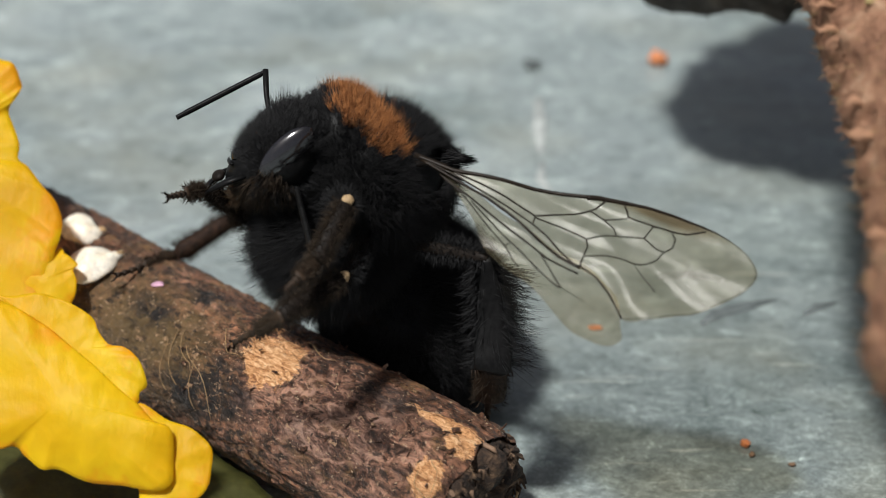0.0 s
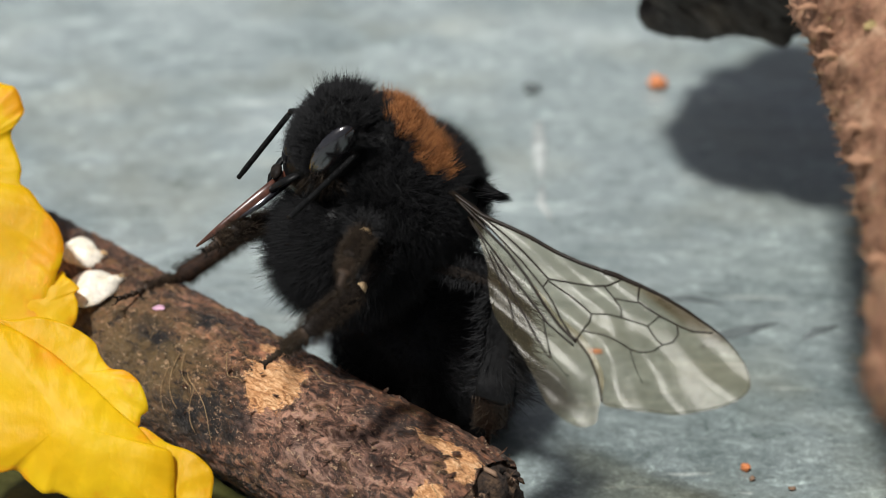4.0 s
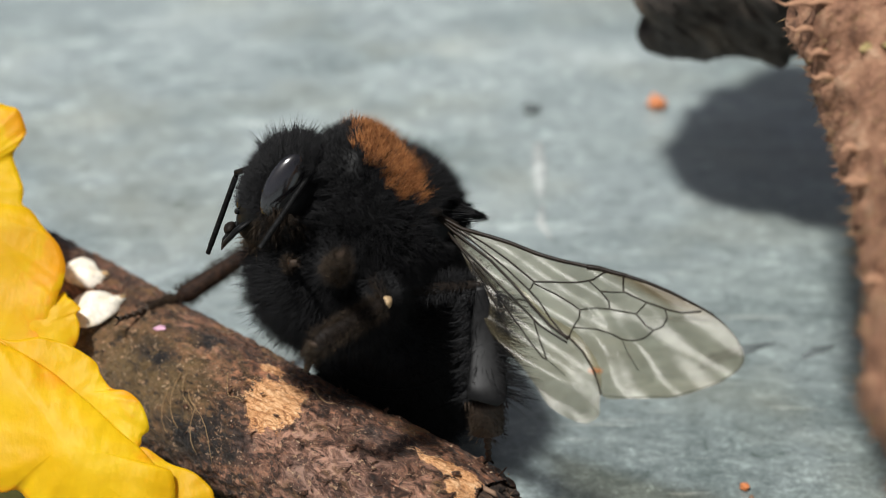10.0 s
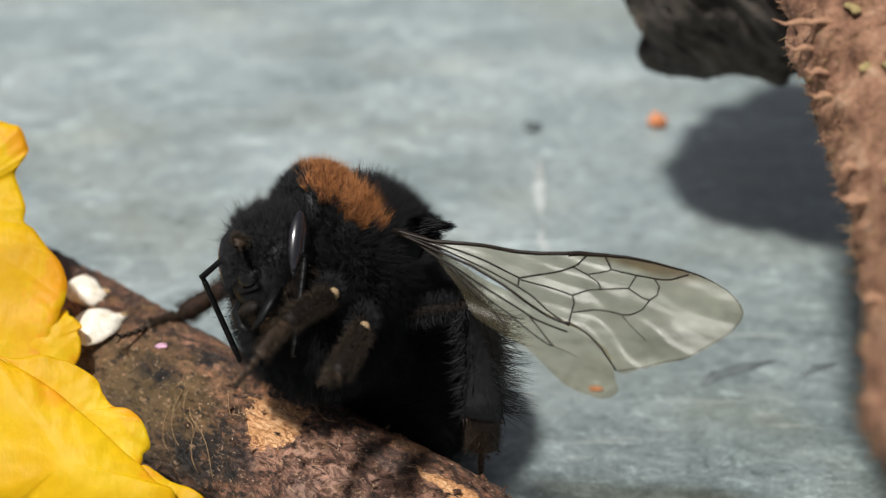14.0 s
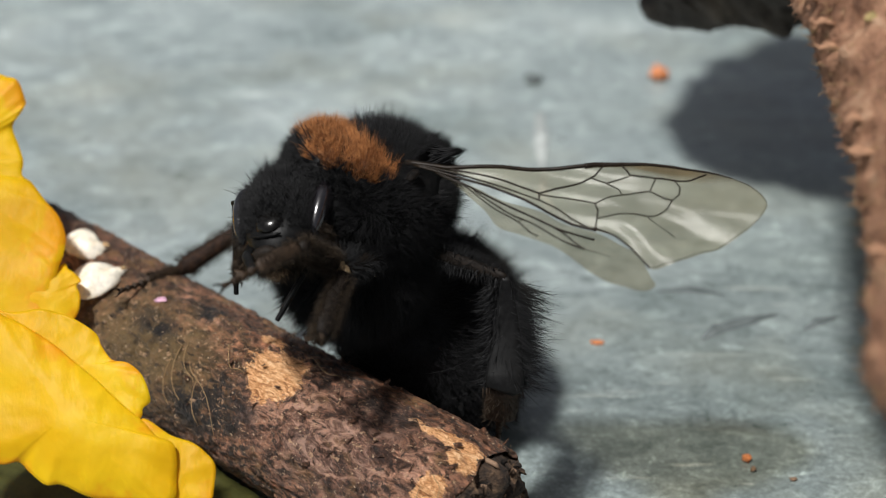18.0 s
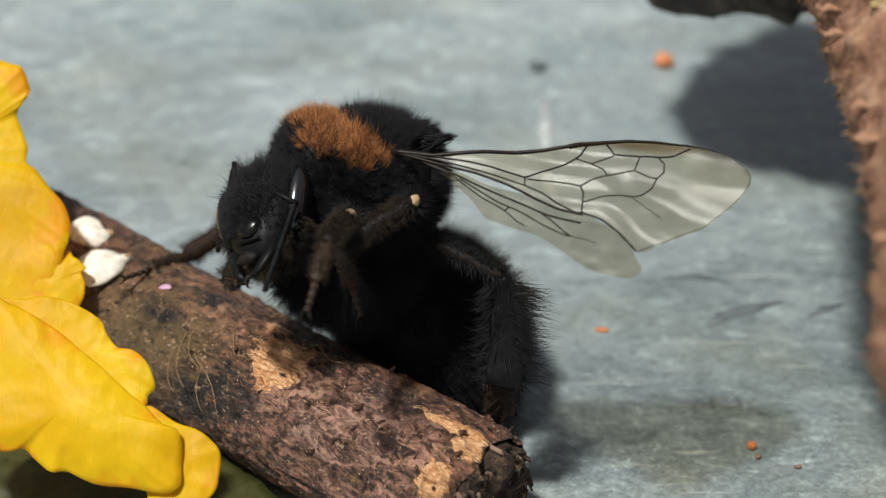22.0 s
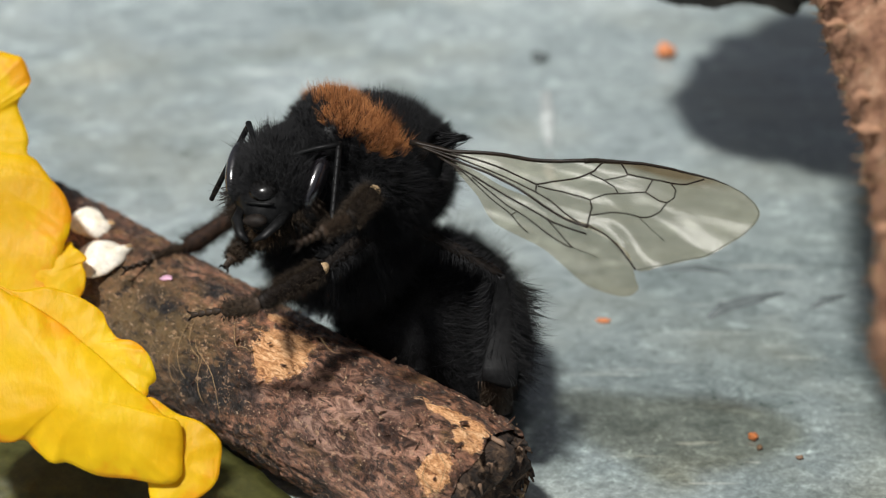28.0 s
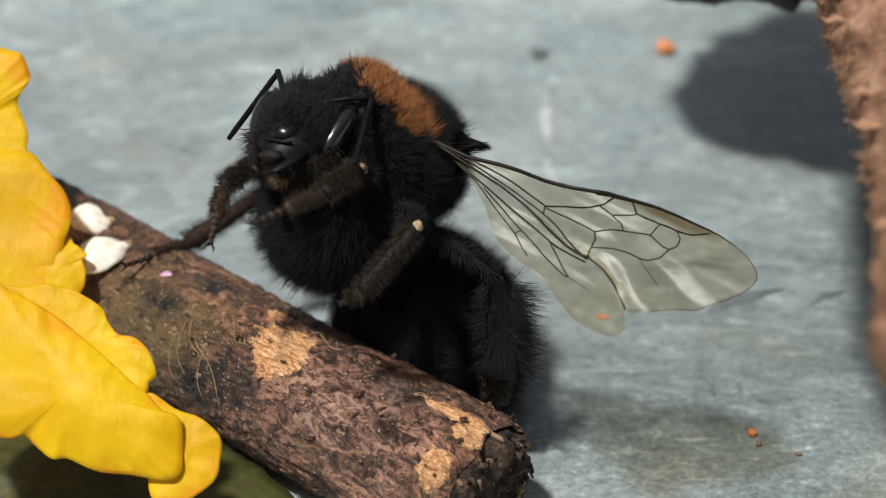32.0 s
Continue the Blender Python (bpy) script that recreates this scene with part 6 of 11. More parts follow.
    walk(bee_parts['scape_near'], [
        (0, mm(-7.56, 3.77, 11.38, 24.4, 53.8, -54.3)), (0.5, mm(-7.37, 3.35, 11.38, 15.5, 54.3, -65.0)), (1, mm(-7.31, 2.87, 11.64, 9.4, 42.6, -72.5)),
        (1.5, mm(-7.71, 3.43, 11.67, 25.8, 28.9, -55.6)), (2, mm(-7.88, 4.07, 11.67, 45.3, 16.4, -34.0)), (2.5, mm(-6.70, 4.23, 12.32, 47.6, 20.7, -29.7)),
        (3, mm(-5.81, 3.97, 12.88, 49.7, 24.9, -25.7)), (3.5, mm(-5.77, 3.87, 12.97, 47.5, 24.8, -29.6)), (4, mm(-5.74, 3.89, 12.98, 43.5, 25.1, -36.2)),
        (4.5, mm(-5.70, 3.93, 12.95, 38.7, 26.1, -42.8)), (5, mm(-5.67, 3.93, 12.90, 34.3, 27.1, -48.4)), (5.5, mm(-5.66, 3.90, 12.86, 31.1, 27.5, -52.2)),
        (6, mm(-5.67, 3.84, 12.84, 30.4, 26.7, -53.3)), (6.5, mm(-5.70, 3.56, 12.87, 35.7, 24.5, -47.2)), (7, mm(-5.71, 3.21, 12.95, 40.8, 22.5, -40.8)),
        (7.5, mm(-6.12, 3.88, 12.94, 43.0, 23.1, -37.1)), (8, mm(-6.68, 4.31, 13.06, 47.0, 20.3, -31.7)), (8.5, mm(-6.99, 4.21, 12.88, 52.6, 8.0, -27.5)),
        (9, mm(-7.26, 3.86, 12.56, 59.1, -3.9, -19.3)), (9.5, mm(-7.76, 3.63, 12.28, 59.1, -4.4, -17.9)), (10, mm(-8.13, 3.39, 12.12, 58.4, -3.5, -18.6)),
        (10.5, mm(-7.72, 3.01, 12.13, 60.0, -6.3, -12.8)), (11, mm(-7.31, 2.84, 12.14, 60.3, -6.7, -7.7)), (11.5, mm(-7.39, 3.38, 12.33, 57.7, 1.2, -15.1)),
        (12, mm(-7.49, 3.91, 12.55, 52.9, 10.3, -23.5)), (12.5, mm(-7.91, 3.15, 12.49, 51.9, 10.8, -24.3)), (13, mm(-8.29, 2.30, 12.08, 51.3, 11.1, -23.7)),
        (13.5, mm(-8.24, 2.10, 11.22, 48.4, 11.5, -28.4)), (14, mm(-8.20, 1.11, 10.86, 46.8, 11.7, -30.1)), (14.5, mm(-9.32, 1.61, 9.69, 43.8, -2.1, -45.3)),
        (15, mm(-10.45, 1.19, 8.57, 49.7, -17.2, -54.5)), (15.5, mm(-10.37, 0.95, 9.38, 50.6, -9.1, -40.8)), (16, mm(-9.85, 0.97, 9.50, 48.9, 0.8, -31.7)),
        (16.5, mm(-8.87, 0.93, 9.50, 48.3, 8.3, -26.8)), (17, mm(-7.77, 0.77, 9.70, 46.5, 17.1, -26.5)), (17.5, mm(-7.07, 0.38, 10.04, 49.9, 29.3, -17.3)),
        (18, mm(-6.93, 1.99, 10.04, 43.5, 39.1, -28.8)), (18.5, mm(-7.05, 1.69, 9.91, 41.1, 41.2, -32.0)), (19, mm(-7.17, 1.28, 9.85, 38.4, 43.2, -35.4)),
        (19.5, mm(-7.18, 1.27, 9.97, 38.6, 42.9, -35.2)), (20, mm(-7.21, 1.27, 10.09, 38.9, 42.6, -34.9)), (20.5, mm(-7.53, 1.08, 10.00, 34.2, 45.9, -40.7)),
        (21, mm(-7.92, 0.97, 9.84, 27.6, 49.3, -48.8)), (21.5, mm(-8.22, 1.23, 9.90, 32.7, 30.9, -44.2)), (22, mm(-8.68, 1.77, 9.85, 46.3, -0.1, -40.2)),
        (22.5, mm(-7.93, 2.25, 10.20, 20.2, 11.7, -65.2)), (23, mm(-6.99, 2.17, 10.61, -6.1, 25.7, -89.3)), (23.5, mm(-7.59, 3.05, 10.12, 42.7, -9.0, -57.3)),
        (24, mm(-7.42, 2.71, 9.97, 71.4, -34.7, -12.9)), (24.5, mm(-7.04, 2.83, 10.11, 74.9, -33.5, -24.2)), (25, mm(-6.60, 3.06, 9.78, 84.8, -38.0, -37.2)),
        (25.5, mm(-6.88, 2.74, 10.56, 43.5, 7.8, -41.2)), (26, mm(-6.68, 1.83, 10.09, 37.4, 31.4, -39.2)), (26.5, mm(-7.12, 1.64, 9.63, 49.7, 29.8, -18.3)),
        (27, mm(-7.21, 1.89, 9.70, 52.4, 24.7, -13.3)), (27.5, mm(-7.26, 2.31, 9.96, 56.2, 7.6, -6.4)), (28, mm(-7.38, 2.70, 10.20, 60.9, -15.7, -2.4)),
        (28.5, mm(-7.36, 2.99, 10.27, 62.1, -24.3, 2.8)), (29, mm(-7.52, 2.25, 10.30, 57.1, -18.9, 16.4)), (29.5, mm(-7.79, 3.30, 10.74, 58.5, -14.9, 13.8)),
        (30, mm(-7.85, 3.77, 11.47, 61.0, -15.5, 5.2)), (30.5, mm(-7.35, 3.19, 11.38, 63.0, -21.2, -0.3)), (31, mm(-6.62, 2.65, 11.31, 63.9, -24.4, -2.4)),
        (31.5, mm(-6.26, 3.04, 11.68, 61.4, -15.7, 0.3)), (32, mm(-6.00, 3.66, 12.21, 60.1, -3.6, 5.2)),
    ])
    walk(bee_parts['flagellum_near'], [
        (0, mm(-6.70, 2.57, 9.36, 8.7, 10.6, -76.4)), (0.5, mm(-6.75, 2.03, 9.35, 2.1, 27.9, -81.3)), (1, mm(-6.76, 1.11, 9.95, -4.9, 53.3, -89.2)),
        (1.5, mm(-6.47, 1.62, 10.46, -20.9, 16.9, -103.2)), (2, mm(-5.89, 2.73, 10.96, -41.6, 4.0, -120.3)), (2.5, mm(-4.67, 3.07, 11.44, -43.6, 12.0, -129.8)),
        (3, mm(-3.77, 2.99, 11.83, -43.6, 16.2, -132.7)), (3.5, mm(-3.80, 2.75, 11.92, -42.3, 14.1, -129.5)), (4, mm(-3.91, 2.55, 11.92, -41.0, 11.5, -126.0)),
        (4.5, mm(-4.05, 2.40, 11.85, -39.7, 9.1, -122.6)), (5, mm(-4.19, 2.27, 11.76, -38.4, 7.3, -119.6)), (5.5, mm(-4.30, 2.15, 11.71, -37.0, 6.4, -117.3)),
        (6, mm(-4.34, 2.05, 11.72, -35.6, 6.8, -115.9)), (6.5, mm(-4.15, 1.89, 11.83, -34.8, 9.3, -116.5)), (7, mm(-3.96, 1.70, 11.99, -34.6, 11.6, -117.7)),
        (7.5, mm(-4.29, 2.49, 11.96, -44.2, 8.0, -128.0)), (8, mm(-4.69, 3.08, 12.19, -50.9, 7.7, -139.5)), (8.5, mm(-4.79, 3.07, 12.53, -45.0, 8.6, -128.3)),
        (9, mm(-4.91, 3.04, 12.73, -37.5, 11.6, -119.4)), (9.5, mm(-5.39, 2.86, 12.47, -34.9, 17.8, -119.1)), (10, mm(-5.76, 2.59, 12.27, -34.4, 23.0, -120.3)),
        (10.5, mm(-5.30, 2.46, 12.40, -30.6, 22.5, -115.8)), (11, mm(-4.85, 2.51, 12.43, -26.8, 22.3, -111.7)), (11.5, mm(-4.98, 2.73, 12.28, -30.3, 16.8, -113.7)),
        (12, mm(-5.23, 2.93, 12.10, -35.0, 11.5, -116.5)), (12.5, mm(-5.67, 2.14, 12.02, -33.5, 11.2, -114.4)), (13, mm(-6.04, 1.31, 11.60, -29.9, 13.7, -111.7)),
        (13.5, mm(-6.09, 0.93, 10.72, -19.4, 27.5, -104.5)), (14, mm(-6.08, -0.12, 10.35, -9.8, 33.1, -94.6)), (14.5, mm(-7.56, -0.17, 9.78, -16.6, 17.5, -98.2)),
        (15, mm(-9.06, -0.75, 9.31, -24.1, 10.3, -102.4)), (15.5, mm(-8.50, -0.66, 9.78, -25.5, 10.7, -104.3)), (16, mm(-7.72, -0.34, 9.47, -25.5, 13.1, -106.1)),
        (16.5, mm(-6.66, -0.19, 9.14, -24.4, 17.4, -107.6)), (17, mm(-5.63, -0.30, 8.96, -24.4, 21.9, -110.1)), (17.5, mm(-4.99, -0.27, 8.82, -26.9, 25.8, -115.0)),
        (18, mm(-5.23, 1.06, 8.46, -36.7, 41.4, -130.7)), (18.5, mm(-5.45, 0.69, 8.26, -30.6, 21.6, -118.1)), (19, mm(-5.68, 0.22, 8.14, -29.6, 11.7, -113.0)),
        (19.5, mm(-5.68, 0.21, 8.27, -29.7, 11.1, -112.7)), (20, mm(-5.70, 0.22, 8.40, -29.8, 10.1, -112.3)), (20.5, mm(-6.21, -0.05, 8.20, -33.2, 3.7, -112.6)),
        (21, mm(-6.85, -0.26, 7.94, -36.2, -2.7, -111.4)), (21.5, mm(-6.68, -0.27, 8.62, -31.8, 3.6, -110.2)), (22, mm(-6.77, 0.16, 9.85, -20.6, 21.5, -104.2)),
        (22.5, mm(-6.90, 0.03, 9.69, -8.3, 4.0, -89.1)), (23, mm(-6.96, -0.08, 9.53, 17.9, -11.8, -74.8)), (23.5, mm(-6.26, 0.97, 10.51, 25.2, -10.5, -71.8)),
        (24, mm(-5.42, 2.25, 11.39, 15.1, -3.8, -76.4)), (24.5, mm(-5.14, 1.98, 11.49, 6.9, -2.1, -81.0)), (25, mm(-5.03, 1.87, 11.32, -1.0, 3.1, -85.8)),
        (25.5, mm(-5.02, 1.11, 10.22, -14.7, 17.0, -98.6)), (26, mm(-5.03, 0.48, 8.79, -25.3, 33.1, -114.4)), (26.5, mm(-5.06, 0.96, 8.39, -7.1, 31.3, -92.8)),
        (27, mm(-5.00, 1.37, 8.66, -8.0, 30.4, -93.7)), (27.5, mm(-4.80, 2.03, 9.63, -10.6, 31.5, -96.7)), (28, mm(-4.98, 2.60, 10.88, -8.3, 32.5, -93.9)),
        (28.5, mm(-5.08, 3.10, 11.30, -6.9, 22.9, -91.6)), (29, mm(-5.25, 2.92, 11.11, 21.1, 10.8, -67.7)), (29.5, mm(-5.44, 3.88, 11.38, -0.4, 10.3, -85.2)),
        (30, mm(-5.45, 3.99, 12.14, -22.4, 18.1, -105.1)), (30.5, mm(-5.02, 3.18, 12.28, -0.6, 16.1, -85.7)), (31, mm(-4.35, 2.55, 12.34, 17.3, 18.4, -70.3)),
        (31.5, mm(-3.85, 3.05, 12.36, 4.0, 13.0, -83.2)), (32, mm(-3.52, 3.89, 12.37, -14.3, 8.0, -97.1)),
    ])
    walk(bee_parts['scape_far'], [
        (0, mm(-7.89, 4.86, 10.95, -1.0, -41.6, 98.4)), (0.5, mm(-7.90, 4.24, 10.75, 6.9, -36.3, 90.0)), (1, mm(-8.00, 3.45, 10.80, 15.0, -31.5, 81.8)),
        (1.5, mm(-8.25, 3.64, 10.71, 10.0, -19.9, 88.7)), (2, mm(-8.01, 4.22, 10.92, -13.6, -3.3, 106.4)), (2.5, mm(-6.36, 4.78, 12.12, -52.5, 12.1, 124.8)),
        (3, mm(-5.47, 4.60, 13.11, -62.0, 18.0, 123.5)), (3.5, mm(-5.44, 4.53, 13.28, -70.5, 22.3, 127.2)), (4, mm(-5.37, 4.66, 13.25, -76.7, 26.7, 137.5)),
        (4.5, mm(-5.37, 4.84, 13.12, -77.0, 30.2, 150.0)), (5, mm(-5.45, 4.94, 12.93, -74.2, 31.7, 161.3)), (5.5, mm(-5.55, 4.94, 12.78, -71.4, 31.8, 168.6)),
        (6, mm(-5.58, 4.84, 12.68, -70.6, 30.9, 169.3)), (6.5, mm(-5.50, 4.46, 12.70, -72.6, 28.3, 158.0)), (7, mm(-5.45, 3.97, 12.71, -68.9, 21.2, 146.0)),
        (7.5, mm(-5.72, 4.63, 12.90, -73.4, 24.6, 140.0)), (8, mm(-6.22, 5.01, 13.40, -93.5, 35.3, 129.8)), (8.5, mm(-6.49, 5.06, 13.00, -86.4, 37.0, 145.4)),
        (9, mm(-6.93, 4.78, 12.31, -74.9, 32.0, 159.6)), (9.5, mm(-7.41, 4.48, 11.99, -75.5, 31.4, 156.2)), (10, mm(-7.69, 4.22, 11.93, -77.7, 32.6, 152.7)),
        (10.5, mm(-7.34, 3.84, 11.76, -56.8, 7.9, 144.7)), (11, mm(-7.25, 3.83, 11.68, -43.9, -14.0, 142.0)), (11.5, mm(-7.35, 4.35, 11.95, -53.2, -2.7, 150.6)),
        (12, mm(-7.62, 4.94, 12.20, -60.9, 7.3, 164.0)), (12.5, mm(-7.83, 4.15, 12.27, -63.6, 14.2, 160.3)), (13, mm(-8.08, 3.26, 11.87, -66.0, 19.5, 157.3)),
        (13.5, mm(-8.55, 3.02, 10.65, -62.8, 30.8, -172.7)), (14, mm(-9.04, 1.43, 10.27, -60.2, 40.6, -163.3)), (14.5, mm(-9.68, 0.58, 9.52, -45.1, 15.2, 122.5)),
        (15, mm(-10.83, 1.08, 8.55, 9.3, -21.1, 91.5)), (15.5, mm(-10.71, 1.44, 9.11, 35.1, -29.4, 59.5)), (16, mm(-10.41, 1.36, 8.92, 25.7, -22.8, 73.2)),
        (16.5, mm(-9.55, 0.94, 8.87, 0.9, -11.1, 98.8)), (17, mm(-8.43, 0.63, 9.24, -39.1, 1.2, 129.6)), (17.5, mm(-7.88, 0.46, 9.70, -53.6, 7.0, 148.2)),
        (18, mm(-7.73, 2.06, 10.04, -74.4, 32.4, 153.8)), (18.5, mm(-7.81, 1.68, 9.90, -73.9, 31.1, 150.3)), (19, mm(-7.90, 1.24, 9.79, -71.3, 28.4, 148.7)),
        (19.5, mm(-7.92, 1.32, 9.77, -65.5, 22.5, 153.5)), (20, mm(-7.97, 1.43, 9.77, -62.3, 17.8, 157.2)), (20.5, mm(-8.35, 1.43, 9.82, -73.8, 41.4, 170.5)),
        (21, mm(-8.95, 1.44, 9.56, -61.7, 57.9, -158.7)), (21.5, mm(-8.84, 1.02, 9.85, -93.6, 38.0, 128.2)), (22, mm(-9.24, 1.19, 9.10, -5.0, -14.3, 103.5)),
        (22.5, mm(-8.50, 1.50, 9.62, -30.9, -4.7, 123.5)), (23, mm(-7.79, 1.90, 10.35, -53.5, 4.9, 147.3)), (23.5, mm(-8.02, 2.28, 10.28, -40.9, -2.5, 132.3)),
        (24, mm(-8.03, 2.31, 10.57, -22.8, -15.0, 118.4)), (24.5, mm(-7.38, 2.24, 11.07, -20.4, -19.3, 116.4)), (25, mm(-6.77, 2.29, 11.09, -24.2, -30.2, 122.6)),
        (25.5, mm(-7.56, 2.30, 10.74, -17.7, -15.9, 113.1)), (26, mm(-7.59, 1.71, 10.04, -38.3, -8.5, 133.3)), (26.5, mm(-8.23, 1.78, 9.66, -69.5, 45.1, -178.2)),
        (27, mm(-8.14, 1.93, 9.85, -78.3, 40.6, 161.0)), (27.5, mm(-8.09, 1.99, 9.97, -54.1, 15.0, 130.3)), (28, mm(-8.39, 2.52, 9.96, -14.5, -16.2, 111.1)),
        (28.5, mm(-8.48, 3.01, 10.11, -2.2, -27.2, 100.3)), (29, mm(-8.30, 2.95, 10.08, 1.0, -28.9, 96.9)), (29.5, mm(-8.41, 3.71, 10.44, -12.1, -12.0, 107.7)),
        (30, mm(-8.78, 3.58, 10.93, -14.2, -7.9, 108.8)), (30.5, mm(-8.30, 3.05, 11.03, -12.5, -13.3, 108.2)), (31, mm(-7.54, 2.61, 11.20, -14.9, -17.1, 110.4)),
        (31.5, mm(-7.25, 2.97, 11.56, -16.1, -14.7, 110.6)), (32, mm(-7.07, 3.56, 11.96, -15.4, -14.1, 109.4)),
    ])
    walk(bee_parts['flagellum_far'], [
        (0, mm(-8.16, 6.71, 12.61, -60.8, 22.4, -164.2)), (0.5, mm(-7.90, 6.25, 12.23, -65.9, 29.6, -176.5)), (1, mm(-7.70, 5.56, 12.11, -68.2, 33.4, 179.8)),
        (1.5, mm(-8.20, 5.99, 11.56, -70.2, 41.4, -178.1)), (2, mm(-8.71, 6.61, 11.06, -72.5, 48.4, -176.8)), (2.5, mm(-7.76, 6.79, 11.60, -71.2, 46.5, -176.5)),
        (3, mm(-6.78, 6.58, 12.34, -71.7, 45.6, -178.2)), (3.5, mm(-6.84, 6.37, 12.33, -75.7, 49.1, 178.0)), (4, mm(-7.02, 6.17, 12.13, -79.3, 53.5, 176.1)),
        (4.5, mm(-7.24, 5.92, 11.86, -82.0, 58.3, 176.0)), (5, mm(-7.46, 5.62, 11.62, -83.1, 62.6, 177.7)), (5.5, mm(-7.63, 5.36, 11.46, -82.5, 65.7, -179.6)),
        (6, mm(-7.69, 5.24, 11.40, -82.0, 66.9, -178.2)), (6.5, mm(-7.54, 5.28, 11.51, -72.6, 61.2, -170.6)), (7, mm(-7.38, 5.27, 11.81, -64.2, 53.7, -163.1)),
        (7.5, mm(-7.46, 6.09, 11.86, -73.4, 52.9, -176.0)), (8, mm(-7.53, 6.58, 11.96, -79.5, 50.8, 174.2)), (8.5, mm(-8.13, 6.19, 11.50, -74.2, 52.0, -177.3)),
        (9, mm(-8.92, 5.52, 10.99, -70.0, 56.4, -168.8)), (9.5, mm(-9.36, 5.34, 10.69, -73.3, 63.9, -168.6)), (10, mm(-9.56, 5.19, 10.58, -74.8, 68.1, -167.9)),
        (10.5, mm(-9.36, 5.27, 11.42, -70.9, 63.7, -165.6)), (11, mm(-9.16, 5.32, 12.28, -68.7, 58.3, -165.2)), (11.5, mm(-9.53, 5.58, 12.07, -79.1, 61.0, -176.5)),
        (12, mm(-10.00, 5.62, 11.88, -95.7, 64.4, 167.3)), (12.5, mm(-10.11, 4.97, 11.66, -93.5, 68.0, 172.2)), (13, mm(-10.25, 4.17, 11.04, -70.9, 71.9, -160.8)),
        (13.5, mm(-10.68, 2.75, 9.37, 7.4, 85.0, -72.1)), (14, mm(-10.86, 0.88, 8.64, 49.7, 70.2, -21.2)), (14.5, mm(-10.98, 2.61, 8.86, -147.0, 55.4, 116.7)),
        (15, mm(-10.89, 3.41, 9.45, -68.1, 23.7, 147.3)), (15.5, mm(-9.60, 3.32, 10.34, -51.2, -7.5, 156.0)), (16, mm(-9.74, 3.57, 9.89, -56.9, 9.3, 149.1)),
        (16.5, mm(-9.93, 3.36, 9.35, -82.8, 38.2, 150.2)), (17, mm(-10.02, 2.56, 9.19, -86.2, 65.1, 176.8)), (17.5, mm(-9.99, 1.77, 9.40, -39.8, 73.6, -125.7)),
        (18, mm(-9.62, 2.99, 8.70, -19.9, 79.6, -102.7)), (18.5, mm(-9.67, 2.74, 8.61, 8.8, 79.3, -71.0)), (19, mm(-9.78, 2.38, 8.60, 22.7, 77.3, -55.1)),
        (19.5, mm(-9.99, 2.35, 8.81, 6.1, 77.0, -73.5)), (20, mm(-10.16, 2.35, 9.01, -9.5, 74.8, -90.9)), (20.5, mm(-10.20, 1.74, 8.17, 157.7, 84.5, 79.1)),
        (21, mm(-10.19, 0.96, 7.44, 153.0, 70.1, 80.6)), (21.5, mm(-10.06, 2.57, 8.31, -159.8, 79.2, 117.1)), (22, mm(-9.81, 3.55, 9.72, -65.0, 74.7, -153.7)),
        (22.5, mm(-9.88, 3.58, 9.82, -55.6, 72.1, -144.2)), (23, mm(-9.89, 3.25, 10.14, -49.6, 69.6, -138.1)), (23.5, mm(-9.70, 4.13, 10.39, -55.1, 60.7, -147.5)),
        (24, mm(-9.18, 4.43, 11.22, -63.7, 51.2, -162.4)), (24.5, mm(-8.43, 4.35, 11.90, -68.2, 42.7, -174.0)), (25, mm(-7.93, 4.11, 12.35, -68.5, 37.2, -178.3)),
        (25.5, mm(-8.50, 4.51, 11.42, -69.8, 46.1, -174.8)), (26, mm(-9.29, 3.51, 10.41, -62.7, 58.7, -158.4)), (26.5, mm(-9.99, 1.72, 7.89, 48.2, 61.6, -21.2)),
        (27, mm(-9.93, 2.55, 8.22, 62.5, 74.0, -9.5)), (27.5, mm(-9.65, 3.83, 9.32, -127.8, 83.4, 147.8)), (28, mm(-9.25, 4.76, 10.66, -81.5, 63.0, -179.1)),
        (28.5, mm(-8.88, 5.20, 11.25, -66.3, 49.5, -166.9)), (29, mm(-8.56, 5.12, 11.29, -66.8, 48.5, -168.5)), (29.5, mm(-9.15, 6.04, 10.96, -69.9, 55.6, -168.7)),
        (30, mm(-9.58, 5.92, 11.27, -72.8, 62.6, -168.2)), (30.5, mm(-9.06, 5.36, 11.61, -69.4, 59.8, -165.7)), (31, mm(-8.37, 4.85, 11.94, -64.8, 55.7, -162.2)),
        (31.5, mm(-8.10, 5.23, 12.19, -72.8, 56.1, -172.7)), (32, mm(-7.88, 5.85, 12.57, -84.6, 55.0, 171.3)),
    ])
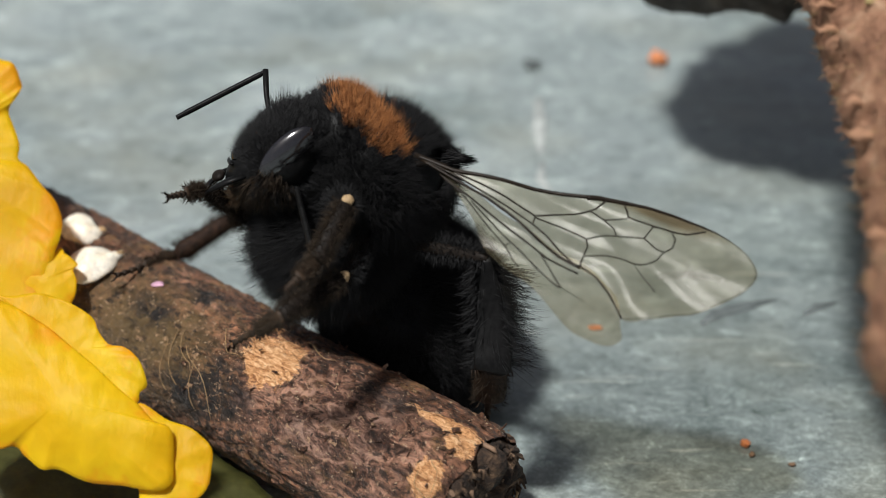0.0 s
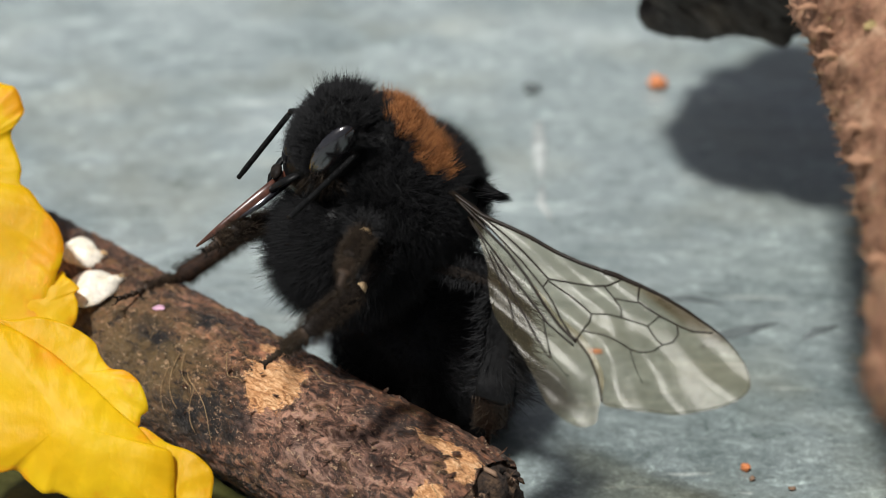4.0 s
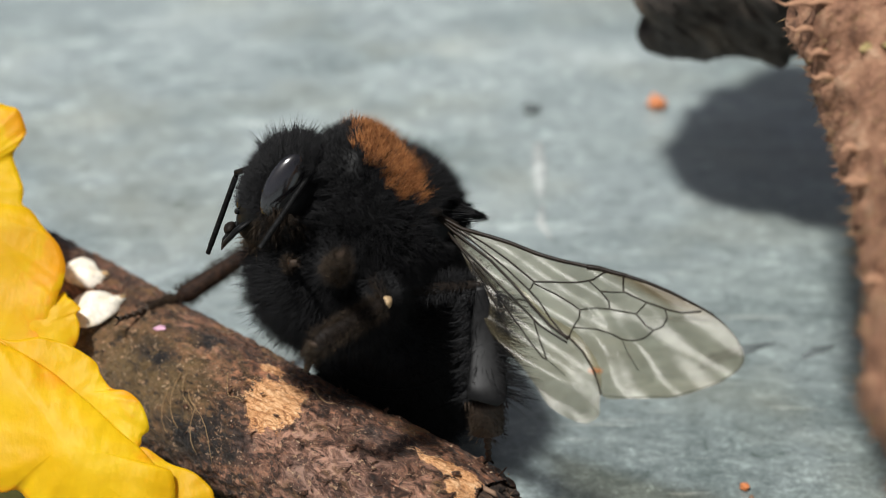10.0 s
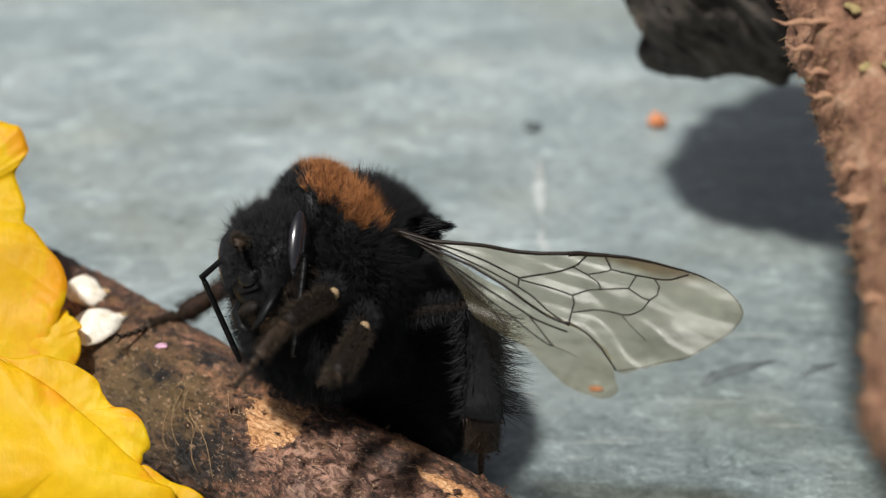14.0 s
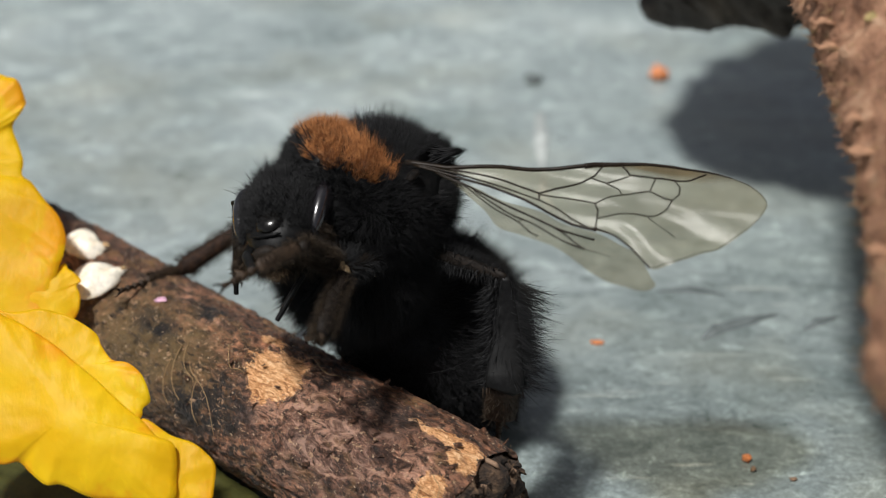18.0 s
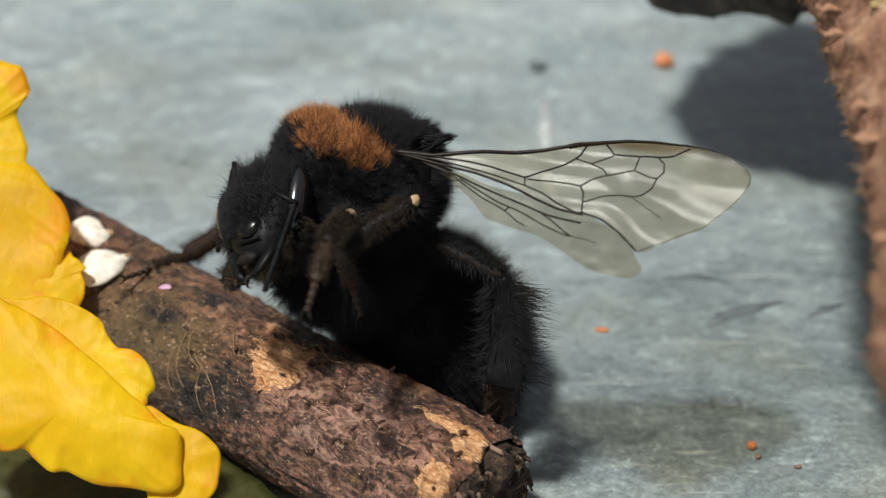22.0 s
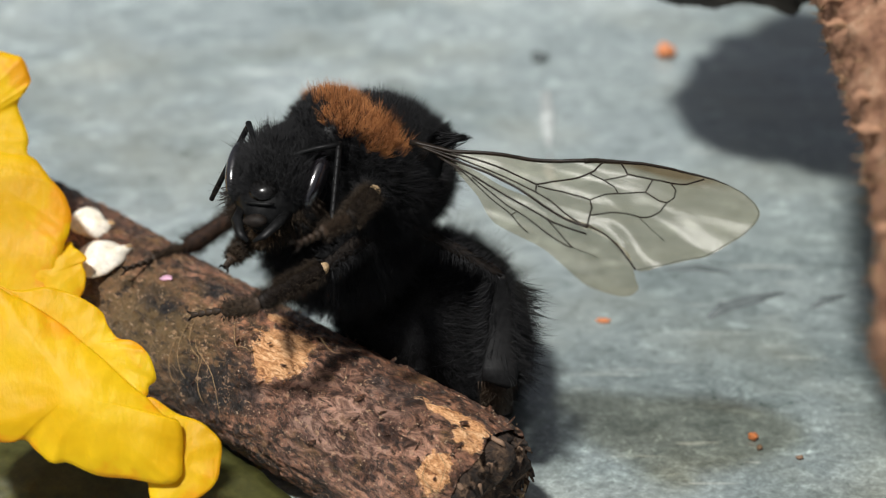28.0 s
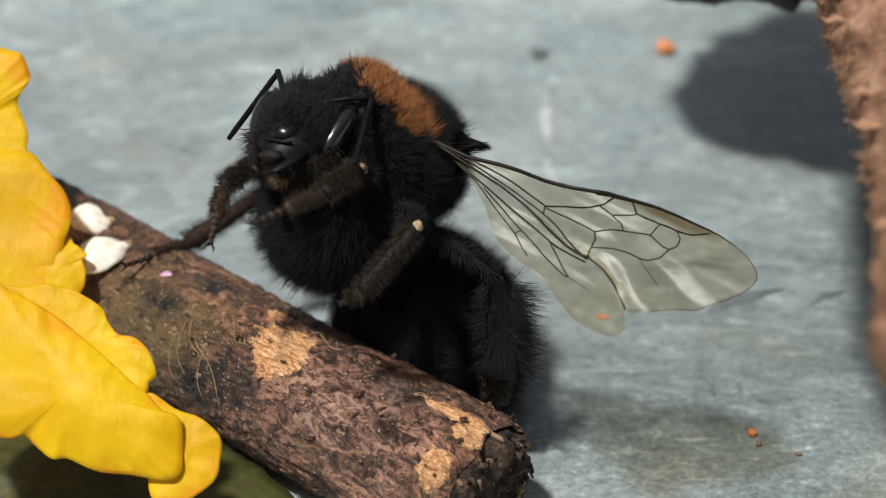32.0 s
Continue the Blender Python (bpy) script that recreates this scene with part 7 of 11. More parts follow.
    walk(bee_parts['abdomen'], [
        (0, mm(-1.73, 6.12, -1.68, -121.7, 75.9, 59.1)), (0.5, mm(-1.71, 6.10, -1.68, -118.6, 74.9, 62.2)), (1, mm(-1.70, 6.08, -1.67, -116.9, 74.3, 63.9)),
        (1.5, mm(-1.76, 6.09, -1.60, -116.1, 74.5, 64.7)), (2, mm(-1.82, 6.10, -1.53, -115.2, 74.7, 65.6)), (2.5, mm(-1.58, 6.01, -1.60, -116.1, 75.4, 64.7)),
        (3, mm(-1.27, 5.93, -1.69, -117.8, 75.8, 63.0)), (3.5, mm(-1.13, 5.92, -1.74, -119.0, 75.9, 61.7)), (4, mm(-0.99, 5.88, -1.74, -120.3, 76.0, 60.5)),
        (4.5, mm(-0.87, 5.85, -1.75, -121.4, 76.1, 59.4)), (5, mm(-0.77, 5.81, -1.75, -122.3, 76.1, 58.4)), (5.5, mm(-0.71, 5.78, -1.75, -122.9, 76.2, 57.8)),
        (6, mm(-0.69, 5.75, -1.78, -123.1, 76.2, 57.6)), (6.5, mm(-0.72, 5.67, -1.85, -122.9, 76.4, 57.8)), (7, mm(-0.79, 5.60, -1.88, -122.2, 76.5, 58.5)),
        (7.5, mm(-0.98, 5.61, -1.83, -119.5, 76.5, 61.2)), (8, mm(-1.13, 5.68, -1.76, -117.1, 76.2, 63.6)), (8.5, mm(-1.12, 5.71, -1.69, -119.5, 75.8, 61.3)),
        (9, mm(-1.11, 5.75, -1.56, -122.6, 75.1, 58.3)), (9.5, mm(-1.60, 6.01, -1.08, -117.5, 74.2, 63.4)), (10, mm(-2.09, 6.23, -0.67, -112.3, 73.4, 68.6)),
        (10.5, mm(-1.95, 6.12, -0.80, -114.4, 73.7, 66.5)), (11, mm(-1.69, 5.91, -1.03, -118.2, 74.4, 62.6)), (11.5, mm(-1.27, 5.64, -1.34, -127.2, 75.8, 53.7)),
        (12, mm(-0.99, 5.47, -1.54, -135.6, 76.3, 45.3)), (12.5, mm(-1.27, 5.62, -1.29, -130.9, 75.4, 50.0)), (13, mm(-1.73, 5.86, -0.95, -124.0, 74.1, 57.0)),
        (13.5, mm(-2.16, 5.98, -0.80, -120.1, 73.6, 60.9)), (14, mm(-2.43, 6.11, -0.71, -116.8, 73.2, 64.2)), (14.5, mm(-2.26, 6.28, -0.66, -114.7, 73.5, 66.2)),
        (15, mm(-2.15, 6.26, -0.96, -115.4, 72.2, 65.6)), (15.5, mm(-2.19, 6.69, -0.62, -110.6, 71.0, 70.4)), (16, mm(-1.94, 6.52, -0.77, -112.7, 72.3, 68.3)),
        (16.5, mm(-1.41, 6.19, -1.14, -118.9, 74.2, 62.0)), (17, mm(-0.89, 5.87, -1.51, -126.7, 75.6, 54.2)), (17.5, mm(-0.64, 5.70, -1.66, -131.1, 76.3, 49.7)),
        (18, mm(-0.88, 5.82, -1.65, -131.4, 76.8, 49.3)), (18.5, mm(-0.92, 5.71, -1.90, -132.7, 77.0, 48.0)), (19, mm(-0.94, 5.54, -2.18, -134.3, 77.0, 46.4)),
        (19.5, mm(-1.01, 5.48, -2.27, -136.1, 76.9, 44.7)), (20, mm(-1.10, 5.45, -2.30, -137.7, 76.8, 43.1)), (20.5, mm(-1.19, 5.53, -2.16, -137.0, 76.7, 43.8)),
        (21, mm(-1.25, 5.60, -2.00, -136.1, 76.7, 44.6)), (21.5, mm(-1.26, 5.57, -2.07, -136.6, 76.9, 44.1)), (22, mm(-1.27, 5.48, -2.20, -138.1, 77.3, 42.6)),
        (22.5, mm(-1.20, 5.36, -2.35, -141.9, 77.7, 38.8)), (23, mm(-1.14, 5.29, -2.45, -144.9, 77.9, 35.8)), (23.5, mm(-1.21, 5.29, -2.41, -145.0, 78.4, 35.6)),
        (24, mm(-1.28, 5.26, -2.32, -144.3, 78.8, 36.2)), (24.5, mm(-1.31, 5.02, -2.52, -142.7, 78.7, 37.8)), (25, mm(-1.33, 4.90, -2.81, -140.8, 78.4, 39.8)),
        (25.5, mm(-1.25, 5.04, -2.67, -143.0, 78.4, 37.5)), (26, mm(-1.17, 5.23, -2.49, -145.3, 78.3, 35.3)), (26.5, mm(-1.19, 5.29, -2.44, -145.1, 77.9, 35.5)),
        (27, mm(-1.22, 5.30, -2.46, -145.6, 78.1, 35.0)), (27.5, mm(-1.26, 5.30, -2.50, -146.7, 78.4, 33.8)), (28, mm(-1.30, 5.29, -2.55, -147.8, 78.8, 32.7)),
        (28.5, mm(-1.34, 5.27, -2.61, -147.8, 79.1, 32.7)), (29, mm(-1.36, 5.20, -2.64, -140.9, 78.9, 39.6)), (29.5, mm(-1.49, 5.48, -2.27, -140.2, 78.1, 40.4)),
        (30, mm(-1.59, 5.77, -1.91, -140.2, 77.5, 40.5)), (30.5, mm(-1.60, 5.61, -2.20, -139.7, 78.5, 40.8)), (31, mm(-1.59, 5.35, -2.55, -139.2, 79.8, 41.3)),
        (31.5, mm(-1.54, 5.22, -2.66, -140.8, 79.7, 39.6)), (32, mm(-1.45, 5.08, -2.71, -142.2, 79.0, 38.3)),
    ])
    walk(bee_parts['f0'], [
        (0, mm(-4.99, 2.43, 7.62, 121.8, -42.0, -70.7)), (0.5, mm(-4.83, 1.93, 7.79, 57.2, -28.5, -74.7)), (1, mm(-4.71, 1.61, 7.89, 28.2, -20.4, -76.7)),
        (1.5, mm(-4.67, 1.65, 7.88, 12.1, -21.4, -82.3)), (2, mm(-4.63, 1.79, 7.86, -10.1, -21.8, -88.1)), (2.5, mm(-4.26, 2.04, 8.12, -19.6, -19.6, -91.8)),
        (3, mm(-3.86, 2.22, 8.45, -22.8, -18.4, -93.8)), (3.5, mm(-3.77, 2.32, 8.52, -14.4, -20.8, -90.2)), (4, mm(-3.69, 2.40, 8.58, 7.8, -23.7, -84.9)),
        (4.5, mm(-3.63, 2.46, 8.63, 43.0, -26.4, -78.9)), (5, mm(-3.58, 2.51, 8.67, 65.7, -28.6, -73.0)), (5.5, mm(-3.55, 2.52, 8.70, 74.2, -30.0, -68.4)),
        (6, mm(-3.52, 2.50, 8.70, 76.7, -30.6, -66.6)), (6.5, mm(-3.49, 2.39, 8.65, 65.4, -27.1, -67.6)), (7, mm(-3.46, 2.26, 8.62, 54.9, -23.5, -68.5)),
        (7.5, mm(-3.51, 2.26, 8.70, 3.1, -30.6, -86.4)), (8, mm(-3.63, 2.32, 8.73, -87.5, -34.4, -109.3)), (8.5, mm(-3.91, 2.27, 8.72, -40.9, -13.4, -107.4)),
        (9, mm(-4.26, 2.09, 8.77, -21.3, 10.3, -104.4)), (9.5, mm(-4.54, 1.85, 8.69, -17.3, -0.2, -97.3)), (10, mm(-4.71, 1.65, 8.60, -12.5, -13.7, -90.5)),
        (10.5, mm(-4.73, 1.59, 8.60, 75.9, -31.4, -72.1)), (11, mm(-4.70, 1.66, 8.58, 96.8, -43.2, -49.2)), (11.5, mm(-4.72, 2.07, 8.63, 100.0, -44.1, -50.7)),
        (12, mm(-4.82, 2.41, 8.70, 102.1, -43.0, -54.6)), (12.5, mm(-5.03, 1.93, 8.66, 111.4, -43.5, -61.7)), (13, mm(-5.30, 1.34, 8.51, 115.4, -41.3, -68.5)),
        (13.5, mm(-5.59, 1.27, 8.13, 79.9, -32.6, -68.8)), (14, mm(-5.76, 1.25, 7.54, 74.3, -31.9, -70.6)), (14.5, mm(-5.42, 1.27, 6.46, -129.6, -49.7, -103.5)),
        (15, mm(-5.38, 0.60, 6.16, -83.3, -45.0, -139.2)), (15.5, mm(-5.06, 0.47, 6.30, -131.6, -66.0, -117.5)), (16, mm(-4.86, 0.74, 6.33, -170.5, -63.8, -90.7)),
        (16.5, mm(-4.56, 1.06, 6.42, 165.4, -57.5, -78.6)), (17, mm(-4.27, 1.36, 6.55, 150.2, -50.2, -75.6)), (17.5, mm(-4.14, 1.59, 6.72, 134.1, -42.7, -76.4)),
        (18, mm(-4.44, 2.17, 6.69, -29.2, -22.6, -93.8)), (18.5, mm(-4.47, 2.12, 6.70, -19.9, -27.1, -88.9)), (19, mm(-4.51, 1.95, 6.76, 32.7, -31.7, -83.3)),
        (19.5, mm(-4.67, 1.87, 6.83, 31.8, -30.2, -82.1)), (20, mm(-4.86, 1.85, 6.88, 26.3, -28.7, -81.7)), (20.5, mm(-4.98, 1.92, 6.74, 35.4, -31.5, -82.5)),
        (21, mm(-5.02, 2.02, 6.59, 136.2, -36.0, -83.4)), (21.5, mm(-5.00, 2.06, 6.61, 156.4, -43.5, -80.5)), (22, mm(-4.94, 2.15, 6.62, 150.9, -51.5, -74.3)),
        (22.5, mm(-4.87, 2.29, 6.88, 132.9, -50.7, -66.4)), (23, mm(-4.81, 2.44, 7.18, 122.5, -49.1, -62.0)), (23.5, mm(-4.78, 2.60, 7.15, -168.1, -61.0, -91.9)),
        (24, mm(-4.70, 2.68, 7.12, -102.3, -62.0, -141.2)), (24.5, mm(-4.73, 2.48, 7.34, -151.9, -56.5, -99.0)), (25, mm(-4.75, 2.29, 7.50, 137.6, -42.6, -76.3)),
        (25.5, mm(-4.76, 2.42, 7.15, 131.6, -39.6, -78.2)), (26, mm(-4.78, 2.49, 6.79, 139.5, -40.6, -79.1)), (26.5, mm(-4.83, 2.33, 6.68, 120.2, -43.5, -68.9)),
        (27, mm(-4.85, 2.45, 6.66, 112.3, -44.8, -62.1)), (27.5, mm(-4.89, 2.69, 6.63, 107.1, -46.9, -54.1)), (28, mm(-4.93, 2.94, 6.62, 104.0, -50.2, -45.7)),
        (28.5, mm(-4.90, 3.07, 6.62, 102.7, -55.6, -37.1)), (29, mm(-4.59, 2.49, 7.09, 177.0, -73.2, -83.3)), (29.5, mm(-4.93, 2.63, 7.63, -175.6, -40.8, -85.9)),
        (30, mm(-5.22, 2.83, 8.02, 2.2, -12.4, -84.1)), (30.5, mm(-4.89, 2.83, 7.57, 21.0, -23.7, -80.8)), (31, mm(-4.42, 2.78, 7.15, 129.6, -39.1, -78.5)),
        (31.5, mm(-4.42, 2.83, 7.45, 147.9, -45.2, -77.3)), (32, mm(-4.49, 2.87, 8.06, 147.1, -48.3, -74.6)),
    ])
    walk(bee_parts['f1'], [
        (0, mm(-4.15, 0.04, 9.90, -27.4, 28.4, -116.5)), (0.5, mm(-4.04, -0.95, 9.41, -28.2, 16.5, -114.6)), (1, mm(-3.98, -1.50, 9.08, -29.5, 10.8, -114.3)),
        (1.5, mm(-4.25, -1.49, 9.12, -27.5, -0.9, -106.1)), (2, mm(-4.52, -1.37, 9.12, -24.3, -12.9, -97.1)), (2.5, mm(-4.36, -1.16, 9.26, -7.2, -14.1, -88.6)),
        (3, mm(-4.07, -1.00, 9.52, 2.9, -12.5, -84.6)), (3.5, mm(-3.78, -0.85, 9.73, -10.2, -13.2, -90.6)), (4, mm(-3.42, -0.70, 9.95, -26.9, -13.8, -98.6)),
        (4.5, mm(-3.05, -0.52, 10.14, -40.3, -13.7, -107.7)), (5, mm(-2.71, -0.35, 10.29, -47.7, -12.8, -116.6)), (5.5, mm(-2.47, -0.22, 10.40, -51.0, -11.4, -124.0)),
        (6, mm(-2.36, -0.18, 10.43, -52.1, -10.3, -127.7)), (6.5, mm(-2.33, -0.40, 10.20, -52.5, -10.6, -129.0)), (7, mm(-2.32, -0.64, 9.98, -52.7, -11.1, -129.6)),
        (7.5, mm(-3.33, -0.66, 10.43, -36.6, -14.3, -103.8)), (8, mm(-4.56, -0.33, 10.65, 16.3, -10.8, -77.8)), (8.5, mm(-4.91, -0.88, 9.51, 53.7, -26.2, -71.1)),
        (9, mm(-5.09, -1.15, 8.16, 109.7, -41.7, -67.0)), (9.5, mm(-4.97, -1.52, 8.70, 126.6, -44.4, -70.8)), (10, mm(-4.74, -1.66, 9.40, 146.9, -42.4, -78.9)),
        (10.5, mm(-3.84, -1.17, 10.37, -21.3, 1.5, -101.5)), (11, mm(-3.08, -0.22, 10.91, -31.5, 46.1, -125.1)), (11.5, mm(-3.18, 0.18, 11.00, -34.1, 44.8, -128.3)),
        (12, mm(-3.38, 0.39, 11.02, -37.5, 42.9, -132.6)), (12.5, mm(-3.86, -0.24, 11.00, -40.0, 41.0, -135.8)), (13, mm(-4.37, -1.04, 10.75, -35.3, 19.4, -124.0)),
        (13.5, mm(-4.56, -1.40, 9.97, -41.0, 0.1, -121.2)), (14, mm(-4.81, -1.47, 9.33, -46.5, -7.3, -122.6)), (14.5, mm(-5.94, -0.87, 9.06, -41.2, -4.0, -116.9)),
        (15, mm(-7.19, -0.97, 8.56, -37.0, -6.5, -108.6)), (15.5, mm(-5.70, -0.76, 9.41, -5.3, 25.1, -89.6)), (16, mm(-4.88, -0.76, 9.38, -12.1, 25.1, -97.6)),
        (16.5, mm(-4.20, -0.73, 9.29, -19.0, 24.8, -105.9)), (17, mm(-3.73, -0.75, 9.17, -24.3, 23.2, -112.3)), (17.5, mm(-3.55, -0.83, 9.02, -26.5, 18.4, -113.9)),
        (18, mm(-4.65, -0.96, 8.00, -88.9, -43.8, -129.7)), (18.5, mm(-4.41, -0.90, 8.25, -89.2, -44.1, -130.6)), (19, mm(-4.18, -0.92, 8.55, -91.6, -43.0, -125.6)),
        (19.5, mm(-4.26, -1.04, 8.55, -111.2, -48.1, -114.6)), (20, mm(-4.43, -1.10, 8.51, -132.5, -51.2, -104.6)), (20.5, mm(-4.60, -0.95, 8.51, -124.1, -48.4, -106.0)),
        (21, mm(-4.70, -0.71, 8.59, -105.2, -41.9, -107.9)), (21.5, mm(-4.59, -0.38, 8.94, -61.9, -26.8, -105.0)), (22, mm(-4.37, 0.11, 9.29, -33.9, -10.9, -104.2)),
        (22.5, mm(-4.01, 0.31, 9.51, -28.3, -6.2, -103.3)), (23, mm(-3.77, 0.48, 9.75, -25.1, -3.4, -102.5)), (23.5, mm(-4.83, 0.95, 10.12, -42.5, -17.3, -102.7)),
        (24, mm(-5.95, 1.68, 10.12, -82.2, -31.6, -104.7)), (24.5, mm(-5.02, 0.63, 10.18, -69.1, -25.9, -123.7)), (25, mm(-4.15, -0.15, 9.80, -60.1, -16.0, -145.1)),
        (25.5, mm(-4.22, -0.14, 9.31, -60.9, -18.1, -144.2)), (26, mm(-4.29, -0.05, 9.00, -61.9, -19.9, -142.7)), (26.5, mm(-3.94, 0.03, 9.02, -123.3, -53.9, -114.6)),
        (27, mm(-3.72, 0.32, 9.05, -114.5, -45.6, -110.3)), (27.5, mm(-3.53, 0.81, 9.11, -70.1, -28.8, -107.3)), (28, mm(-3.41, 1.38, 9.23, -35.3, -9.4, -107.0)),
        (28.5, mm(-3.37, 1.91, 9.42, -26.1, 6.8, -108.2)), (29, mm(-4.48, 1.52, 10.35, -72.9, -29.4, -136.0)), (29.5, mm(-4.74, 0.06, 9.85, -58.7, -15.2, -134.5)),
        (30, mm(-4.88, -0.47, 8.75, -48.0, 1.2, -135.4)), (30.5, mm(-4.39, -0.25, 8.93, -48.0, -8.3, -123.6)), (31, mm(-3.89, 0.19, 9.29, -49.8, -15.8, -114.3)),
        (31.5, mm(-3.89, 0.49, 9.86, -49.6, -14.4, -115.1)), (32, mm(-3.89, 0.69, 10.60, -47.7, -11.1, -116.3)),
    ])
    walk(bee_parts['f2'], [
        (0, mm(-5.41, -2.48, 8.38, -41.6, -18.1, -104.1)), (0.5, mm(-5.31, -3.74, 8.50, -44.9, -22.0, -102.7)), (1, mm(-5.27, -4.36, 8.48, -46.1, -24.4, -100.9)),
        (1.5, mm(-5.13, -4.56, 9.17, -49.6, -28.7, -95.7)), (2, mm(-4.91, -4.46, 9.84, -56.4, -32.7, -89.9)), (2.5, mm(-4.28, -4.27, 10.04, -67.8, -33.4, -91.3)),
        (3, mm(-3.78, -4.11, 10.22, -65.7, -32.2, -94.4)), (3.5, mm(-3.81, -3.97, 10.46, -38.8, -26.9, -93.8)), (4, mm(-3.88, -3.77, 10.71, -19.3, -18.5, -92.6)),
        (4.5, mm(-3.99, -3.49, 10.90, -10.4, -7.7, -91.4)), (5, mm(-4.11, -3.14, 11.00, -6.3, 5.0, -90.5)), (5.5, mm(-4.22, -2.82, 11.03, -4.6, 19.3, -89.9)),
        (6, mm(-4.28, -2.67, 11.00, -4.2, 35.2, -90.2)), (6.5, mm(-4.31, -2.85, 10.78, -6.1, 46.8, -92.7)), (7, mm(-4.32, -3.06, 10.59, -7.3, 44.8, -94.1)),
        (7.5, mm(-4.07, -3.67, 11.22, -0.4, 1.4, -85.9)), (8, mm(-3.89, -3.40, 11.25, 28.4, -25.0, -79.9)), (8.5, mm(-3.98, -3.60, 10.92, 113.6, -37.6, -77.5)),
        (9, mm(-4.15, -3.35, 10.29, 141.0, -46.9, -74.2)), (9.5, mm(-4.21, -3.68, 10.94, 142.4, -45.2, -75.7)), (10, mm(-4.29, -3.98, 11.56, 147.0, -42.2, -79.1)),
        (10.5, mm(-4.48, -4.31, 10.29, -8.9, -25.2, -87.0)), (11, mm(-4.35, -2.03, 8.60, -14.1, 18.9, -99.7)), (11.5, mm(-4.58, -1.60, 8.74, -8.6, 22.4, -94.1)),
        (12, mm(-4.97, -1.34, 8.84, -0.7, 18.1, -85.5)), (12.5, mm(-5.59, -1.92, 8.90, 7.1, 1.1, -79.1)), (13, mm(-6.05, -3.54, 9.69, 12.5, -10.4, -77.0)),
        (13.5, mm(-6.21, -4.14, 9.96, -21.3, -4.4, -97.5)), (14, mm(-6.52, -4.14, 9.74, -34.5, 6.8, -116.4)), (14.5, mm(-7.38, -3.72, 9.28, -36.2, -10.5, -104.9)),
        (15, mm(-8.21, -3.98, 8.92, -43.0, -24.4, -94.8)), (15.5, mm(-5.68, -3.66, 8.05, -70.2, -31.3, -124.7)), (16, mm(-5.27, -3.63, 8.03, -64.6, -27.2, -123.8)),
        (16.5, mm(-5.00, -3.52, 7.95, -53.1, -18.2, -121.3)), (17, mm(-4.85, -3.47, 7.91, -43.3, -8.4, -119.8)), (17.5, mm(-4.78, -3.61, 8.01, -39.7, -3.6, -119.4)),
        (18, mm(-6.12, -2.74, 10.21, -49.2, -1.3, -134.1)), (18.5, mm(-5.91, -2.65, 10.48, -54.4, -2.4, -150.5)), (19, mm(-5.54, -2.82, 10.73, -55.6, 3.4, -166.8)),
        (19.5, mm(-5.15, -2.98, 10.93, -54.5, 9.7, -162.3)), (20, mm(-4.93, -3.04, 11.01, -52.8, 15.7, -157.6)), (20.5, mm(-5.18, -3.00, 10.90, -52.7, 15.8, -157.3)),
        (21, mm(-5.43, -2.98, 10.73, -52.7, 15.4, -157.3)), (21.5, mm(-5.33, -3.13, 10.39, -40.0, 10.4, -126.8)), (22, mm(-5.14, -2.93, 9.89, -16.7, 7.6, -98.6)),
        (22.5, mm(-4.75, -2.78, 9.85, -38.3, 11.2, -125.6)), (23, mm(-4.46, -2.64, 9.94, -52.3, 15.9, -158.4)), (23.5, mm(-5.51, -2.03, 11.07, -56.6, -11.8, -135.9)),
        (24, mm(-6.64, -0.96, 11.80, -72.5, -27.5, -119.2)), (24.5, mm(-6.62, -1.77, 11.57, -73.5, -28.8, -112.8)), (25, mm(-6.68, -1.90, 10.68, -76.5, -31.0, -107.6)),
        (25.5, mm(-6.69, -1.92, 10.30, -81.6, -33.5, -110.1)), (26, mm(-6.69, -1.87, 10.09, -80.2, -33.7, -116.3)), (26.5, mm(-4.72, -1.69, 11.61, -56.9, 1.4, -167.2)),
        (27, mm(-4.50, -1.78, 11.34, -56.4, 2.8, -167.2)), (27.5, mm(-4.37, -1.86, 10.66, -54.6, 1.0, -156.1)), (28, mm(-4.33, -1.64, 9.76, -51.8, -16.1, -117.6)),
        (28.5, mm(-4.36, -1.10, 9.05, -43.8, -18.2, -105.5)), (29, mm(-6.48, -0.42, 11.92, -75.5, -28.8, -115.9)), (29.5, mm(-6.91, -2.15, 10.68, -67.7, -26.1, -117.9)),
        (30, mm(-7.16, -2.72, 8.68, -61.0, -23.3, -119.0)), (30.5, mm(-6.14, -2.88, 9.40, -71.9, -30.6, -108.8)), (31, mm(-5.16, -2.62, 10.16, -78.3, -32.7, -98.4)),
        (31.5, mm(-5.21, -2.32, 10.66, -58.5, -23.1, -109.6)), (32, mm(-5.28, -2.13, 11.22, -52.5, -8.2, -130.1)),
    ])
